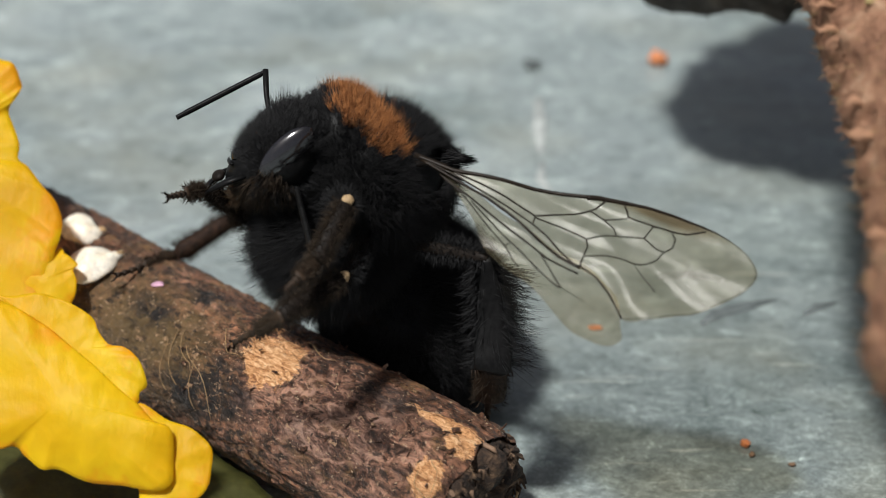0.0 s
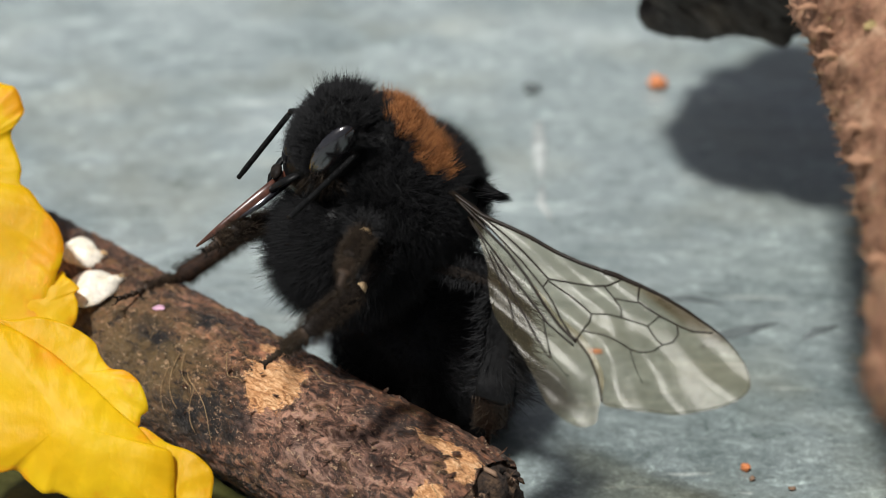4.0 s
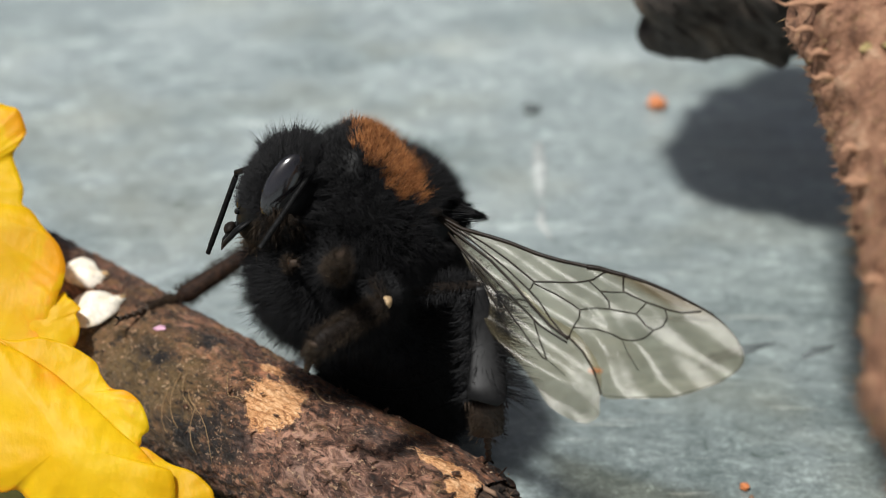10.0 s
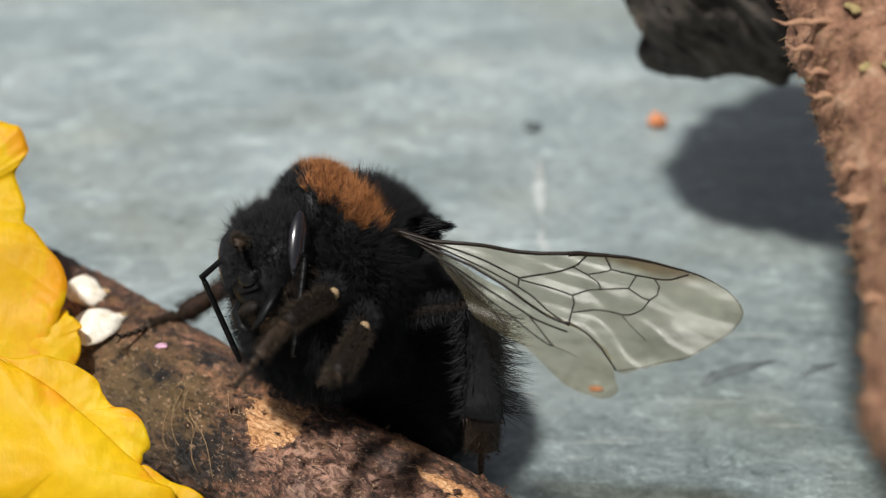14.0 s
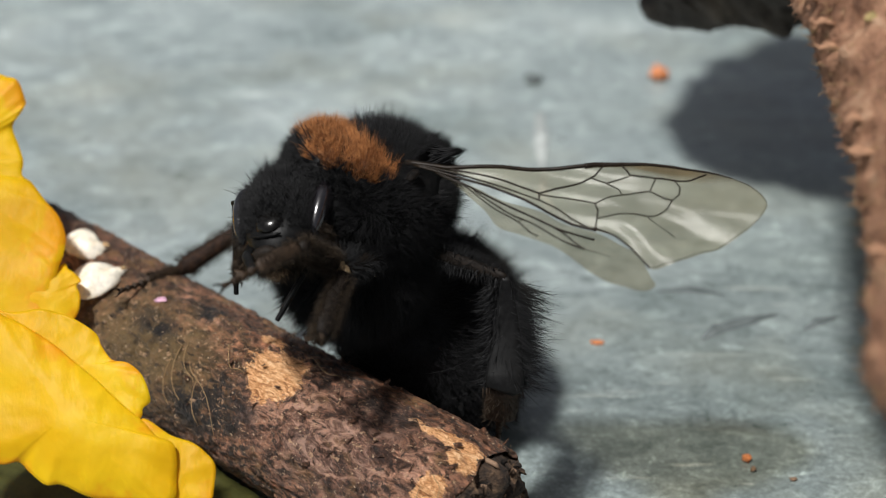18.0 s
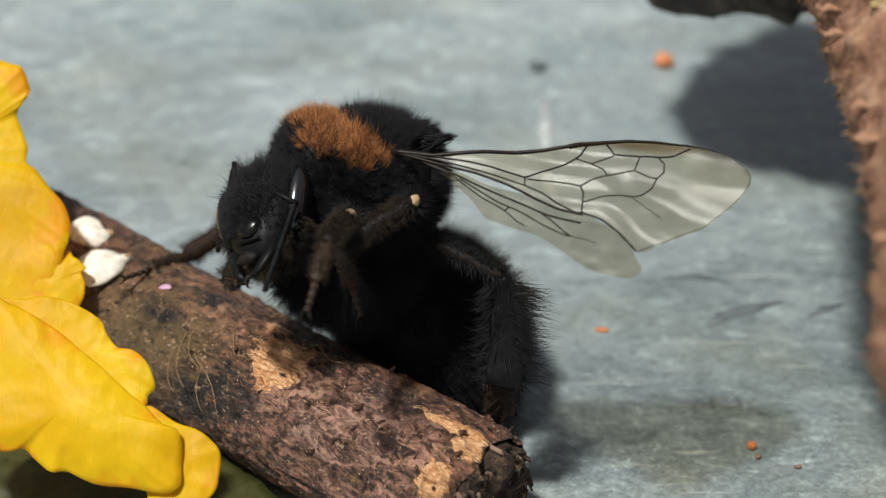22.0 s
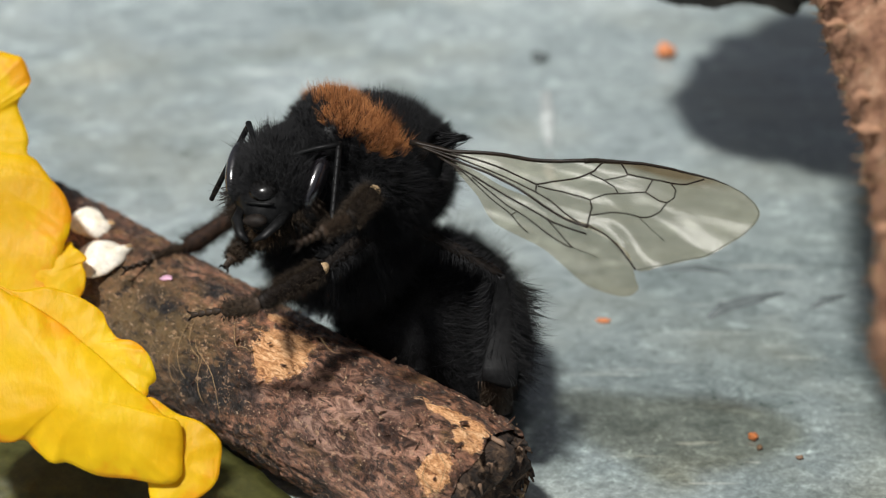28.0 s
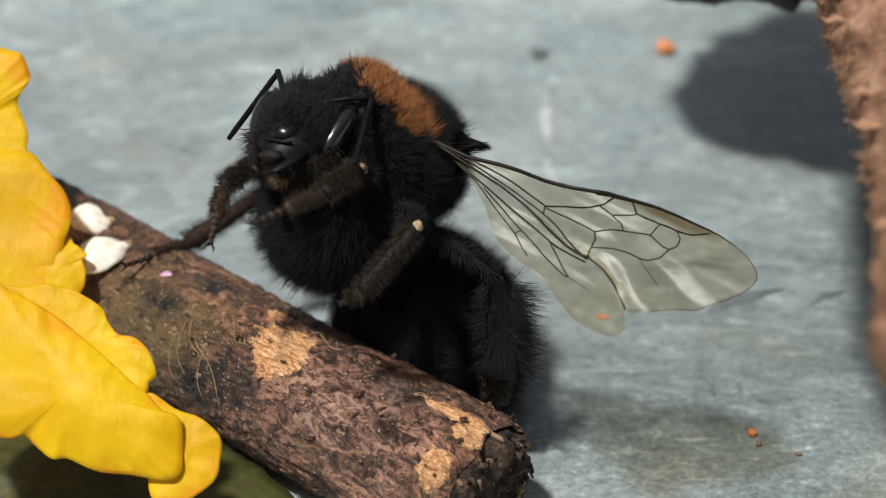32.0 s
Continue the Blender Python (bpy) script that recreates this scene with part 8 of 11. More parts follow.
    walk(bee_parts['m0'], [
        (0, mm(-3.47, 2.13, 6.92, -22.4, -0.8, -102.6)), (0.5, mm(-3.32, 1.62, 7.07, -24.2, -1.7, -104.0)), (1, mm(-3.21, 1.30, 7.15, -25.0, -1.5, -104.9)),
        (1.5, mm(-3.19, 1.35, 7.11, -22.9, 0.8, -104.2)), (2, mm(-3.16, 1.48, 7.07, -21.5, 3.0, -103.9)), (2.5, mm(-2.85, 1.71, 7.23, -25.9, 9.0, -110.6)),
        (3, mm(-2.52, 1.87, 7.47, -30.4, 15.8, -118.8)), (3.5, mm(-2.45, 1.96, 7.52, -30.0, 9.8, -115.7)), (4, mm(-2.39, 2.02, 7.56, -28.3, -1.6, -108.1)),
        (4.5, mm(-2.34, 2.08, 7.60, -24.7, -13.2, -99.2)), (5, mm(-2.30, 2.12, 7.63, -9.7, -23.0, -90.0)), (5.5, mm(-2.27, 2.13, 7.65, 46.6, -29.6, -82.2)),
        (6, mm(-2.24, 2.12, 7.65, 74.8, -32.2, -78.7)), (6.5, mm(-2.20, 2.03, 7.60, 83.6, -33.5, -78.9)), (7, mm(-2.17, 1.92, 7.58, 91.7, -34.6, -79.1)),
        (7.5, mm(-2.20, 1.87, 7.70, -18.0, -20.9, -93.0)), (8, mm(-2.30, 1.87, 7.78, -25.4, -4.8, -104.1)), (8.5, mm(-2.58, 1.83, 7.76, -3.2, -7.1, -89.2)),
        (9, mm(-2.93, 1.69, 7.80, 23.2, -7.0, -73.4)), (9.5, mm(-3.18, 1.48, 7.74, 26.5, -9.5, -72.2)), (10, mm(-3.33, 1.30, 7.68, 22.7, -12.7, -75.8)),
        (10.5, mm(-3.32, 1.26, 7.71, -6.3, -10.5, -89.8)), (11, mm(-3.26, 1.34, 7.73, -24.8, -4.9, -102.7)), (11.5, mm(-3.26, 1.80, 7.81, -30.3, -7.6, -105.3)),
        (12, mm(-3.35, 2.18, 7.88, -34.8, -11.5, -105.6)), (12.5, mm(-3.53, 1.73, 7.88, -35.0, -13.9, -103.9)), (13, mm(-3.77, 1.15, 7.80, -33.2, -16.8, -100.4)),
        (13.5, mm(-4.05, 1.05, 7.47, -13.4, -17.2, -90.9)), (14, mm(-4.18, 1.03, 6.97, 22.7, -19.7, -78.1)), (14.5, mm(-3.75, 1.09, 6.21, 100.4, -42.5, -59.9)),
        (15, mm(-3.69, 0.45, 6.06, 70.9, -47.8, -7.5)), (15.5, mm(-3.38, 0.29, 6.15, -56.3, -19.0, -127.2)), (16, mm(-3.18, 0.64, 6.12, -73.8, -32.2, -118.4)),
        (16.5, mm(-2.88, 1.05, 6.19, -173.0, -59.9, -90.7)), (17, mm(-2.59, 1.43, 6.32, 52.9, -63.8, 27.3)), (17.5, mm(-2.46, 1.68, 6.49, 38.7, -47.6, 42.8)),
        (18, mm(-2.75, 2.15, 6.50, -53.7, -19.2, -117.4)), (18.5, mm(-2.79, 2.12, 6.50, -53.5, -19.4, -116.7)), (19, mm(-2.83, 1.99, 6.56, -53.8, -20.0, -115.8)),
        (19.5, mm(-2.99, 1.95, 6.62, -56.8, -23.0, -112.7)), (20, mm(-3.18, 1.95, 6.67, -60.4, -26.0, -109.2)), (20.5, mm(-3.29, 2.00, 6.59, -62.9, -26.1, -113.1)),
        (21, mm(-3.32, 2.07, 6.50, -64.1, -25.7, -118.5)), (21.5, mm(-3.31, 2.12, 6.48, -170.7, -42.0, -88.3)), (22, mm(-3.26, 2.23, 6.43, 100.3, -54.7, -38.0)),
        (22.5, mm(-3.22, 2.40, 6.51, 84.1, -64.6, -9.3)), (23, mm(-3.20, 2.55, 6.67, 69.5, -68.4, 10.4)), (23.5, mm(-3.16, 2.70, 6.64, -117.4, -43.7, -105.3)),
        (24, mm(-3.08, 2.78, 6.64, -47.3, 9.7, -143.0)), (24.5, mm(-3.14, 2.50, 6.72, -45.5, 9.5, -139.1)), (25, mm(-3.21, 2.24, 6.78, -43.7, 5.3, -132.5)),
        (25.5, mm(-3.19, 2.44, 6.49, 129.6, -38.4, -81.4)), (26, mm(-3.18, 2.60, 6.24, 51.0, -31.0, 22.5)), (26.5, mm(-3.20, 2.51, 6.23, -90.6, -36.0, -103.8)),
        (27, mm(-3.22, 2.62, 6.19, -55.8, -21.2, -115.6)), (27.5, mm(-3.28, 2.83, 6.14, -46.1, -7.9, -123.4)), (28, mm(-3.32, 3.04, 6.09, -43.0, 2.8, -129.3)),
        (28.5, mm(-3.29, 3.14, 6.07, -42.8, 8.1, -133.0)), (29, mm(-3.01, 2.55, 6.49, -45.9, 2.9, -134.9)), (29.5, mm(-3.38, 2.63, 6.93, -36.0, 11.1, -123.3)),
        (30, mm(-3.71, 2.80, 7.25, -23.8, 21.7, -111.4)), (30.5, mm(-3.33, 2.84, 6.88, -13.0, 7.2, -97.4)), (31, mm(-2.84, 2.84, 6.54, 2.9, -6.3, -85.6)),
        (31.5, mm(-2.90, 2.84, 6.70, 26.5, -13.8, -75.0)), (32, mm(-3.08, 2.76, 7.12, 50.8, -19.2, -62.6)),
    ])
    walk(bee_parts['m1'], [
        (0, mm(-4.30, -1.58, 6.98, -44.6, -2.2, -129.0)), (0.5, mm(-4.24, -2.06, 7.18, -47.2, -8.9, -126.1)), (1, mm(-4.19, -2.37, 7.25, -49.9, -13.2, -125.2)),
        (1.5, mm(-4.12, -2.34, 7.06, -49.2, -11.6, -127.2)), (2, mm(-4.07, -2.21, 6.87, -48.0, -8.9, -129.0)), (2.5, mm(-4.17, -1.81, 6.64, -47.4, -8.4, -128.2)),
        (3, mm(-4.28, -1.33, 6.44, -46.2, -7.2, -127.1)), (3.5, mm(-4.07, -1.42, 6.87, -44.3, -4.6, -126.1)), (4, mm(-3.57, -1.59, 7.67, -40.7, -0.3, -124.1)),
        (4.5, mm(-2.93, -1.57, 8.47, -36.7, 5.4, -122.2)), (5, mm(-2.30, -1.38, 9.11, -33.1, 11.5, -120.9)), (5.5, mm(-1.82, -1.14, 9.53, -30.7, 16.9, -120.3)),
        (6, mm(-1.61, -1.04, 9.67, -29.9, 19.3, -120.2)), (6.5, mm(-1.59, -1.08, 9.70, -29.9, 19.3, -120.2)), (7, mm(-1.58, -1.15, 9.73, -29.9, 19.2, -120.2)),
        (7.5, mm(-2.39, -1.67, 9.05, -32.8, 7.3, -118.5)), (8, mm(-3.22, -1.81, 8.10, -37.7, -2.0, -118.4)), (8.5, mm(-2.53, -1.94, 8.23, -41.5, -0.0, -126.4)),
        (9, mm(-1.85, -1.92, 8.26, -44.5, 3.7, -135.7)), (9.5, mm(-2.03, -2.09, 8.37, -45.5, 5.8, -139.6)), (10, mm(-2.42, -2.30, 8.52, -45.4, 4.6, -137.8)),
        (10.5, mm(-3.31, -2.48, 8.40, -41.4, -6.1, -119.7)), (11, mm(-4.09, -2.35, 8.06, -35.2, -11.5, -107.2)), (11.5, mm(-4.26, -1.83, 8.32, -19.6, -5.4, -98.1)),
        (12, mm(-4.36, -1.40, 8.64, -6.6, 2.1, -90.4)), (12.5, mm(-4.41, -1.85, 8.79, -9.6, 2.5, -92.6)), (13, mm(-4.43, -2.43, 8.90, -13.4, 1.3, -95.3)),
        (13.5, mm(-4.11, -2.58, 8.59, -16.2, -3.9, -96.4)), (14, mm(-3.44, -2.47, 8.25, -25.2, -6.5, -102.9)), (14.5, mm(-2.35, -1.33, 8.78, -44.5, -8.5, -121.3)),
        (15, mm(-1.16, 0.12, 8.87, -54.5, -0.3, -159.9)), (15.5, mm(-5.55, -2.57, 7.39, -59.5, -24.8, -115.9)), (16, mm(-4.71, -2.19, 8.15, -63.4, -25.4, -123.3)),
        (16.5, mm(-2.90, -0.86, 9.48, -65.1, -24.3, -142.6)), (17, mm(-1.10, 2.20, 9.73, -57.6, -10.2, 178.5)), (17.5, mm(-0.58, 3.42, 9.29, -57.0, -19.4, 172.2)),
        (18, mm(-4.40, -1.04, 7.75, -18.4, 7.6, -101.5)), (18.5, mm(-4.40, -1.08, 7.76, -19.9, 7.8, -102.9)), (19, mm(-4.38, -1.22, 7.86, -21.0, 7.8, -104.0)),
        (19.5, mm(-4.34, -1.28, 8.10, -25.0, 7.0, -107.7)), (20, mm(-4.30, -1.28, 8.34, -28.6, 4.7, -110.4)), (20.5, mm(-4.63, -1.14, 8.26, -18.3, 0.6, -98.8)),
        (21, mm(-4.95, -0.94, 8.15, -2.4, -2.0, -86.5)), (21.5, mm(-3.22, -0.70, 9.02, -29.5, 1.5, -110.2)), (22, mm(-1.53, 0.88, 9.53, -49.0, 20.4, -151.2)),
        (22.5, mm(-1.61, 2.13, 9.94, -57.1, 5.0, -171.4)), (23, mm(-1.82, 2.81, 10.20, -58.4, -9.2, -179.1)), (23.5, mm(-3.89, 0.05, 9.26, -56.0, 2.7, -170.1)),
        (24, mm(-6.07, 0.52, 6.00, -46.6, 3.0, -136.2)), (24.5, mm(-5.98, 0.04, 6.10, -46.9, 3.8, -138.1)), (25, mm(-5.77, -0.55, 6.43, -47.6, 5.8, -142.1)),
        (25.5, mm(-2.75, -0.50, 8.85, -51.2, -4.2, -139.4)), (26, mm(-0.17, 3.85, 8.20, -58.1, -14.1, -137.7)), (26.5, mm(-3.93, -0.48, 8.47, -28.6, 5.8, -111.0)),
        (27, mm(-4.75, -0.58, 7.57, -36.7, 0.6, -117.2)), (27.5, mm(-5.35, -0.31, 6.66, -43.2, -2.3, -124.6)), (28, mm(-5.72, 0.10, 5.90, -46.9, -2.9, -131.7)),
        (28.5, mm(-5.86, 0.39, 5.53, -48.1, -2.2, -135.7)), (29, mm(-5.68, -0.14, 6.30, -47.0, 4.0, -138.7)), (29.5, mm(-5.42, -0.48, 6.20, -48.4, -1.4, -137.8)),
        (30, mm(-5.00, -0.49, 5.85, -50.0, -7.2, -135.3)), (30.5, mm(-3.82, -0.90, 6.41, -48.7, -9.8, -128.6)), (31, mm(-2.55, -0.93, 6.95, -44.2, -7.2, -124.0)),
        (31.5, mm(-1.94, -0.73, 7.61, -38.2, 5.3, -125.7)), (32, mm(-1.43, -0.43, 8.37, -38.7, 31.0, -137.0)),
    ])
    walk(bee_parts['m2'], [
        (0, mm(-6.75, -4.61, 7.13, -85.2, 43.5, 141.7)), (0.5, mm(-6.51, -5.18, 7.79, -81.7, 44.3, 149.5)), (1, mm(-6.38, -5.47, 8.14, -78.8, 44.3, 154.8)),
        (1.5, mm(-6.43, -5.38, 7.84, -77.6, 42.1, 152.2)), (2, mm(-6.49, -5.20, 7.47, -76.3, 39.9, 149.2)), (2.5, mm(-6.56, -4.84, 7.21, -77.4, 40.5, 148.1)),
        (3, mm(-6.62, -4.42, 6.93, -80.1, 41.8, 146.0)), (3.5, mm(-6.37, -4.56, 7.18, -85.4, 44.1, 142.3)), (4, mm(-5.75, -4.82, 7.69, -94.2, 47.8, 137.5)),
        (4.5, mm(-5.00, -4.86, 8.10, -105.6, 51.9, 132.2)), (5, mm(-4.26, -4.66, 8.33, -117.3, 55.7, 127.1)), (5.5, mm(-3.70, -4.37, 8.39, -126.5, 58.5, 123.1)),
        (6, mm(-3.46, -4.22, 8.39, -130.2, 59.6, 121.3)), (6.5, mm(-3.44, -4.26, 8.41, -130.3, 59.7, 121.3)), (7, mm(-3.43, -4.34, 8.45, -130.3, 59.6, 121.3)),
        (7.5, mm(-4.23, -5.07, 8.55, -170.1, 57.2, 99.0)), (8, mm(-5.07, -5.23, 8.24, 142.2, 52.7, 81.5)), (8.5, mm(-4.84, -5.08, 8.23, 166.0, 54.6, 90.0)),
        (9, mm(-4.64, -4.64, 8.01, -162.4, 55.8, 102.3)), (9.5, mm(-4.98, -4.60, 7.98, -158.9, 54.7, 103.8)), (10, mm(-5.30, -4.91, 8.20, -146.7, 51.9, 107.5)),
        (10.5, mm(-5.23, -5.85, 8.81, -90.8, 40.2, 121.8)), (11, mm(-5.22, -6.00, 8.83, -67.4, 30.3, 129.6)), (11.5, mm(-4.80, -5.68, 8.69, -88.3, 39.9, 124.0)),
        (12, mm(-4.38, -5.30, 8.50, -134.9, 51.3, 111.2)), (12.5, mm(-4.59, -5.74, 8.62, 172.5, 51.8, 92.8)), (13, mm(-4.79, -6.31, 8.82, 136.9, 49.5, 82.1)),
        (13.5, mm(-4.54, -6.44, 8.86, -167.5, 47.4, 98.0)), (14, mm(-4.31, -6.25, 8.69, -102.7, 41.7, 112.0)), (14.5, mm(-4.35, -4.63, 9.36, -135.3, 50.4, 110.8)),
        (15, mm(-4.82, -1.22, 8.89, -156.3, 64.3, 109.6)), (15.5, mm(-7.10, -5.75, 9.03, -104.9, 47.3, 127.9)), (16, mm(-6.65, -5.13, 9.82, -96.0, 43.0, 128.8)),
        (16.5, mm(-5.72, -3.02, 11.08, -80.0, 33.7, 130.8)), (17, mm(-4.94, 2.29, 10.42, -67.6, 23.5, 134.6)), (17.5, mm(-4.22, 3.92, 10.59, -62.2, 17.9, 133.9)),
        (18, mm(-5.17, -4.82, 7.23, -97.1, 39.4, 108.3)), (18.5, mm(-5.26, -4.85, 7.23, -112.3, 42.0, 107.7)), (19, mm(-5.32, -4.97, 7.33, -117.9, 42.8, 107.2)),
        (19.5, mm(-5.51, -4.97, 7.63, -129.3, 42.4, 103.6)), (20, mm(-5.65, -4.92, 8.02, -146.7, 43.0, 101.1)), (20.5, mm(-5.22, -4.99, 8.22, 174.3, 49.4, 94.2)),
        (21, mm(-4.72, -4.83, 8.28, 151.5, 55.9, 83.0)), (21.5, mm(-4.57, -4.36, 8.92, 147.1, 63.6, 75.3)), (22, mm(-4.73, -0.89, 8.17, 125.0, 77.2, 47.9)),
        (22.5, mm(-5.45, 1.55, 9.60, -171.0, 56.2, 99.6)), (23, mm(-5.67, 2.75, 10.82, -64.0, 20.1, 133.9)), (23.5, mm(-7.73, -0.61, 9.08, -65.2, 24.0, 144.8)),
        (24, mm(-8.88, -2.17, 5.79, -59.8, 22.3, 157.0)), (24.5, mm(-8.87, -2.56, 5.84, -59.7, 22.4, 154.7)), (25, mm(-8.83, -2.93, 6.04, -60.7, 23.9, 151.4)),
        (25.5, mm(-5.70, -3.03, 9.14, -111.6, 47.6, 123.3)), (26, mm(-2.97, 1.31, 9.15, 158.7, 64.4, 79.5)), (26.5, mm(-5.32, -4.10, 8.07, -150.5, 48.7, 104.1)),
        (27, mm(-6.54, -4.04, 7.53, -97.2, 42.5, 123.2)), (27.5, mm(-7.56, -3.52, 6.81, -74.0, 34.9, 139.8)), (28, mm(-8.31, -2.81, 6.09, -63.8, 27.4, 152.4)),
        (28.5, mm(-8.64, -2.33, 5.68, -60.6, 23.8, 157.9)), (29, mm(-8.61, -2.70, 6.03, -59.1, 21.5, 155.3)), (29.5, mm(-8.31, -3.10, 6.30, -63.1, 26.4, 146.3)),
        (30, mm(-7.75, -3.21, 6.33, -72.9, 33.5, 130.9)), (30.5, mm(-6.22, -3.90, 7.07, -110.9, 42.1, 110.6)), (31, mm(-4.71, -4.14, 7.45, -155.0, 46.3, 100.4)),
        (31.5, mm(-4.20, -3.88, 7.25, -123.9, 44.4, 107.0)), (32, mm(-3.87, -2.70, 6.36, -102.5, 41.7, 112.2)),
    ])
    walk(bee_parts['h0'], [
        (0, mm(-1.42, 2.63, 5.82, 55.2, -12.1, -36.2)), (0.5, mm(-1.28, 2.12, 5.94, 57.4, -16.2, -38.2)), (1, mm(-1.18, 1.80, 6.00, 59.1, -18.9, -39.6)),
        (1.5, mm(-1.17, 1.85, 5.94, 60.3, -20.4, -40.4)), (2, mm(-1.15, 1.96, 5.87, 61.1, -21.5, -41.4)), (2.5, mm(-0.89, 2.17, 5.91, 58.6, -18.9, -43.5)),
        (3, mm(-0.62, 2.31, 6.02, 55.4, -15.2, -44.6)), (3.5, mm(-0.56, 2.38, 6.03, 54.3, -13.3, -43.5)), (4, mm(-0.51, 2.44, 6.06, 53.5, -11.7, -42.3)),
        (4.5, mm(-0.48, 2.49, 6.07, 52.9, -10.2, -41.1)), (5, mm(-0.44, 2.52, 6.09, 52.4, -9.0, -40.1)), (5.5, mm(-0.42, 2.53, 6.11, 52.1, -8.1, -39.6)),
        (6, mm(-0.39, 2.52, 6.11, 51.8, -7.6, -39.8)), (6.5, mm(-0.35, 2.47, 6.07, 51.5, -8.0, -41.3)), (7, mm(-0.32, 2.37, 6.06, 51.3, -9.0, -43.1)),
        (7.5, mm(-0.32, 2.28, 6.20, 51.1, -10.3, -46.2)), (8, mm(-0.38, 2.19, 6.33, 51.3, -11.3, -47.6)), (8.5, mm(-0.66, 2.18, 6.31, 52.4, -10.0, -41.9)),
        (9, mm(-1.02, 2.09, 6.33, 53.4, -8.1, -33.9)), (9.5, mm(-1.25, 1.90, 6.33, 59.1, -18.0, -35.7)), (10, mm(-1.39, 1.74, 6.31, 66.3, -26.8, -38.1)),
        (10.5, mm(-1.37, 1.72, 6.36, 63.6, -23.8, -37.4)), (11, mm(-1.29, 1.83, 6.43, 58.7, -17.6, -36.6)), (11.5, mm(-1.30, 2.34, 6.54, 52.0, -3.0, -30.7)),
        (12, mm(-1.40, 2.77, 6.61, 52.6, 16.2, -14.7)), (12.5, mm(-1.57, 2.35, 6.66, 52.2, 4.5, -21.2)), (13, mm(-1.77, 1.78, 6.68, 55.8, -10.6, -27.5)),
        (13.5, mm(-2.03, 1.65, 6.38, 59.5, -18.2, -27.8)), (14, mm(-2.12, 1.61, 6.00, 63.4, -25.0, -26.9)), (14.5, mm(-1.64, 1.69, 5.75, 69.0, -31.5, -31.3)),
        (15, mm(-1.59, 1.06, 5.79, 68.8, -32.3, -29.2)), (15.5, mm(-1.27, 0.89, 5.81, 76.7, -41.1, -30.1)), (16, mm(-1.09, 1.31, 5.72, 74.6, -37.1, -33.9)),
        (16.5, mm(-0.83, 1.82, 5.76, 66.1, -27.2, -37.1)), (17, mm(-0.58, 2.27, 5.88, 57.0, -15.5, -37.6)), (17.5, mm(-0.46, 2.55, 6.05, 52.5, -7.7, -37.2)),
        (18, mm(-0.70, 2.92, 6.08, 51.3, -4.7, -36.5)), (18.5, mm(-0.75, 2.91, 6.07, 49.5, -1.0, -36.4)), (19, mm(-0.81, 2.82, 6.12, 47.8, 4.3, -35.1)),
        (19.5, mm(-0.98, 2.81, 6.16, 47.9, 9.3, -31.1)), (20, mm(-1.19, 2.84, 6.22, 49.5, 16.6, -23.3)), (20.5, mm(-1.29, 2.86, 6.23, 49.4, 13.0, -25.0)),
        (21, mm(-1.31, 2.90, 6.22, 49.3, 8.6, -27.9)), (21.5, mm(-1.30, 2.96, 6.15, 48.9, 8.9, -28.7)), (22, mm(-1.25, 3.09, 6.00, 48.3, 10.0, -29.4)),
        (22.5, mm(-1.25, 3.32, 5.85, 50.5, 20.5, -19.8)), (23, mm(-1.26, 3.48, 5.82, 50.3, 22.4, -20.2)), (23.5, mm(-1.22, 3.62, 5.81, 50.0, 23.2, -20.9)),
        (24, mm(-1.12, 3.68, 5.85, 47.2, 19.0, -28.3)), (24.5, mm(-1.18, 3.33, 5.77, 48.7, 22.7, -23.5)), (25, mm(-1.27, 3.01, 5.68, 49.3, 23.9, -21.6)),
        (25.5, mm(-1.25, 3.28, 5.49, 50.1, 22.1, -20.0)), (26, mm(-1.24, 3.53, 5.39, 50.5, 19.4, -19.5)), (26.5, mm(-1.27, 3.50, 5.52, 51.0, 20.3, -18.3)),
        (27, mm(-1.29, 3.59, 5.47, 50.9, 20.6, -18.5)), (27.5, mm(-1.33, 3.77, 5.38, 50.6, 21.2, -19.0)), (28, mm(-1.35, 3.93, 5.30, 50.3, 21.9, -19.6)),
        (28.5, mm(-1.32, 4.01, 5.26, 50.0, 22.8, -20.5)), (29, mm(-1.05, 3.43, 5.58, 45.0, 11.8, -35.8)), (29.5, mm(-1.44, 3.46, 5.89, 48.2, 14.9, -27.2)),
        (30, mm(-1.79, 3.59, 6.11, 51.9, 18.9, -16.4)), (30.5, mm(-1.40, 3.67, 5.84, 46.8, 10.0, -33.3)), (31, mm(-0.90, 3.72, 5.59, 42.3, 7.1, -44.7)),
        (31.5, mm(-0.99, 3.67, 5.58, 42.7, 11.2, -41.0)), (32, mm(-1.24, 3.48, 5.74, 48.5, 26.1, -23.6)),
    ])
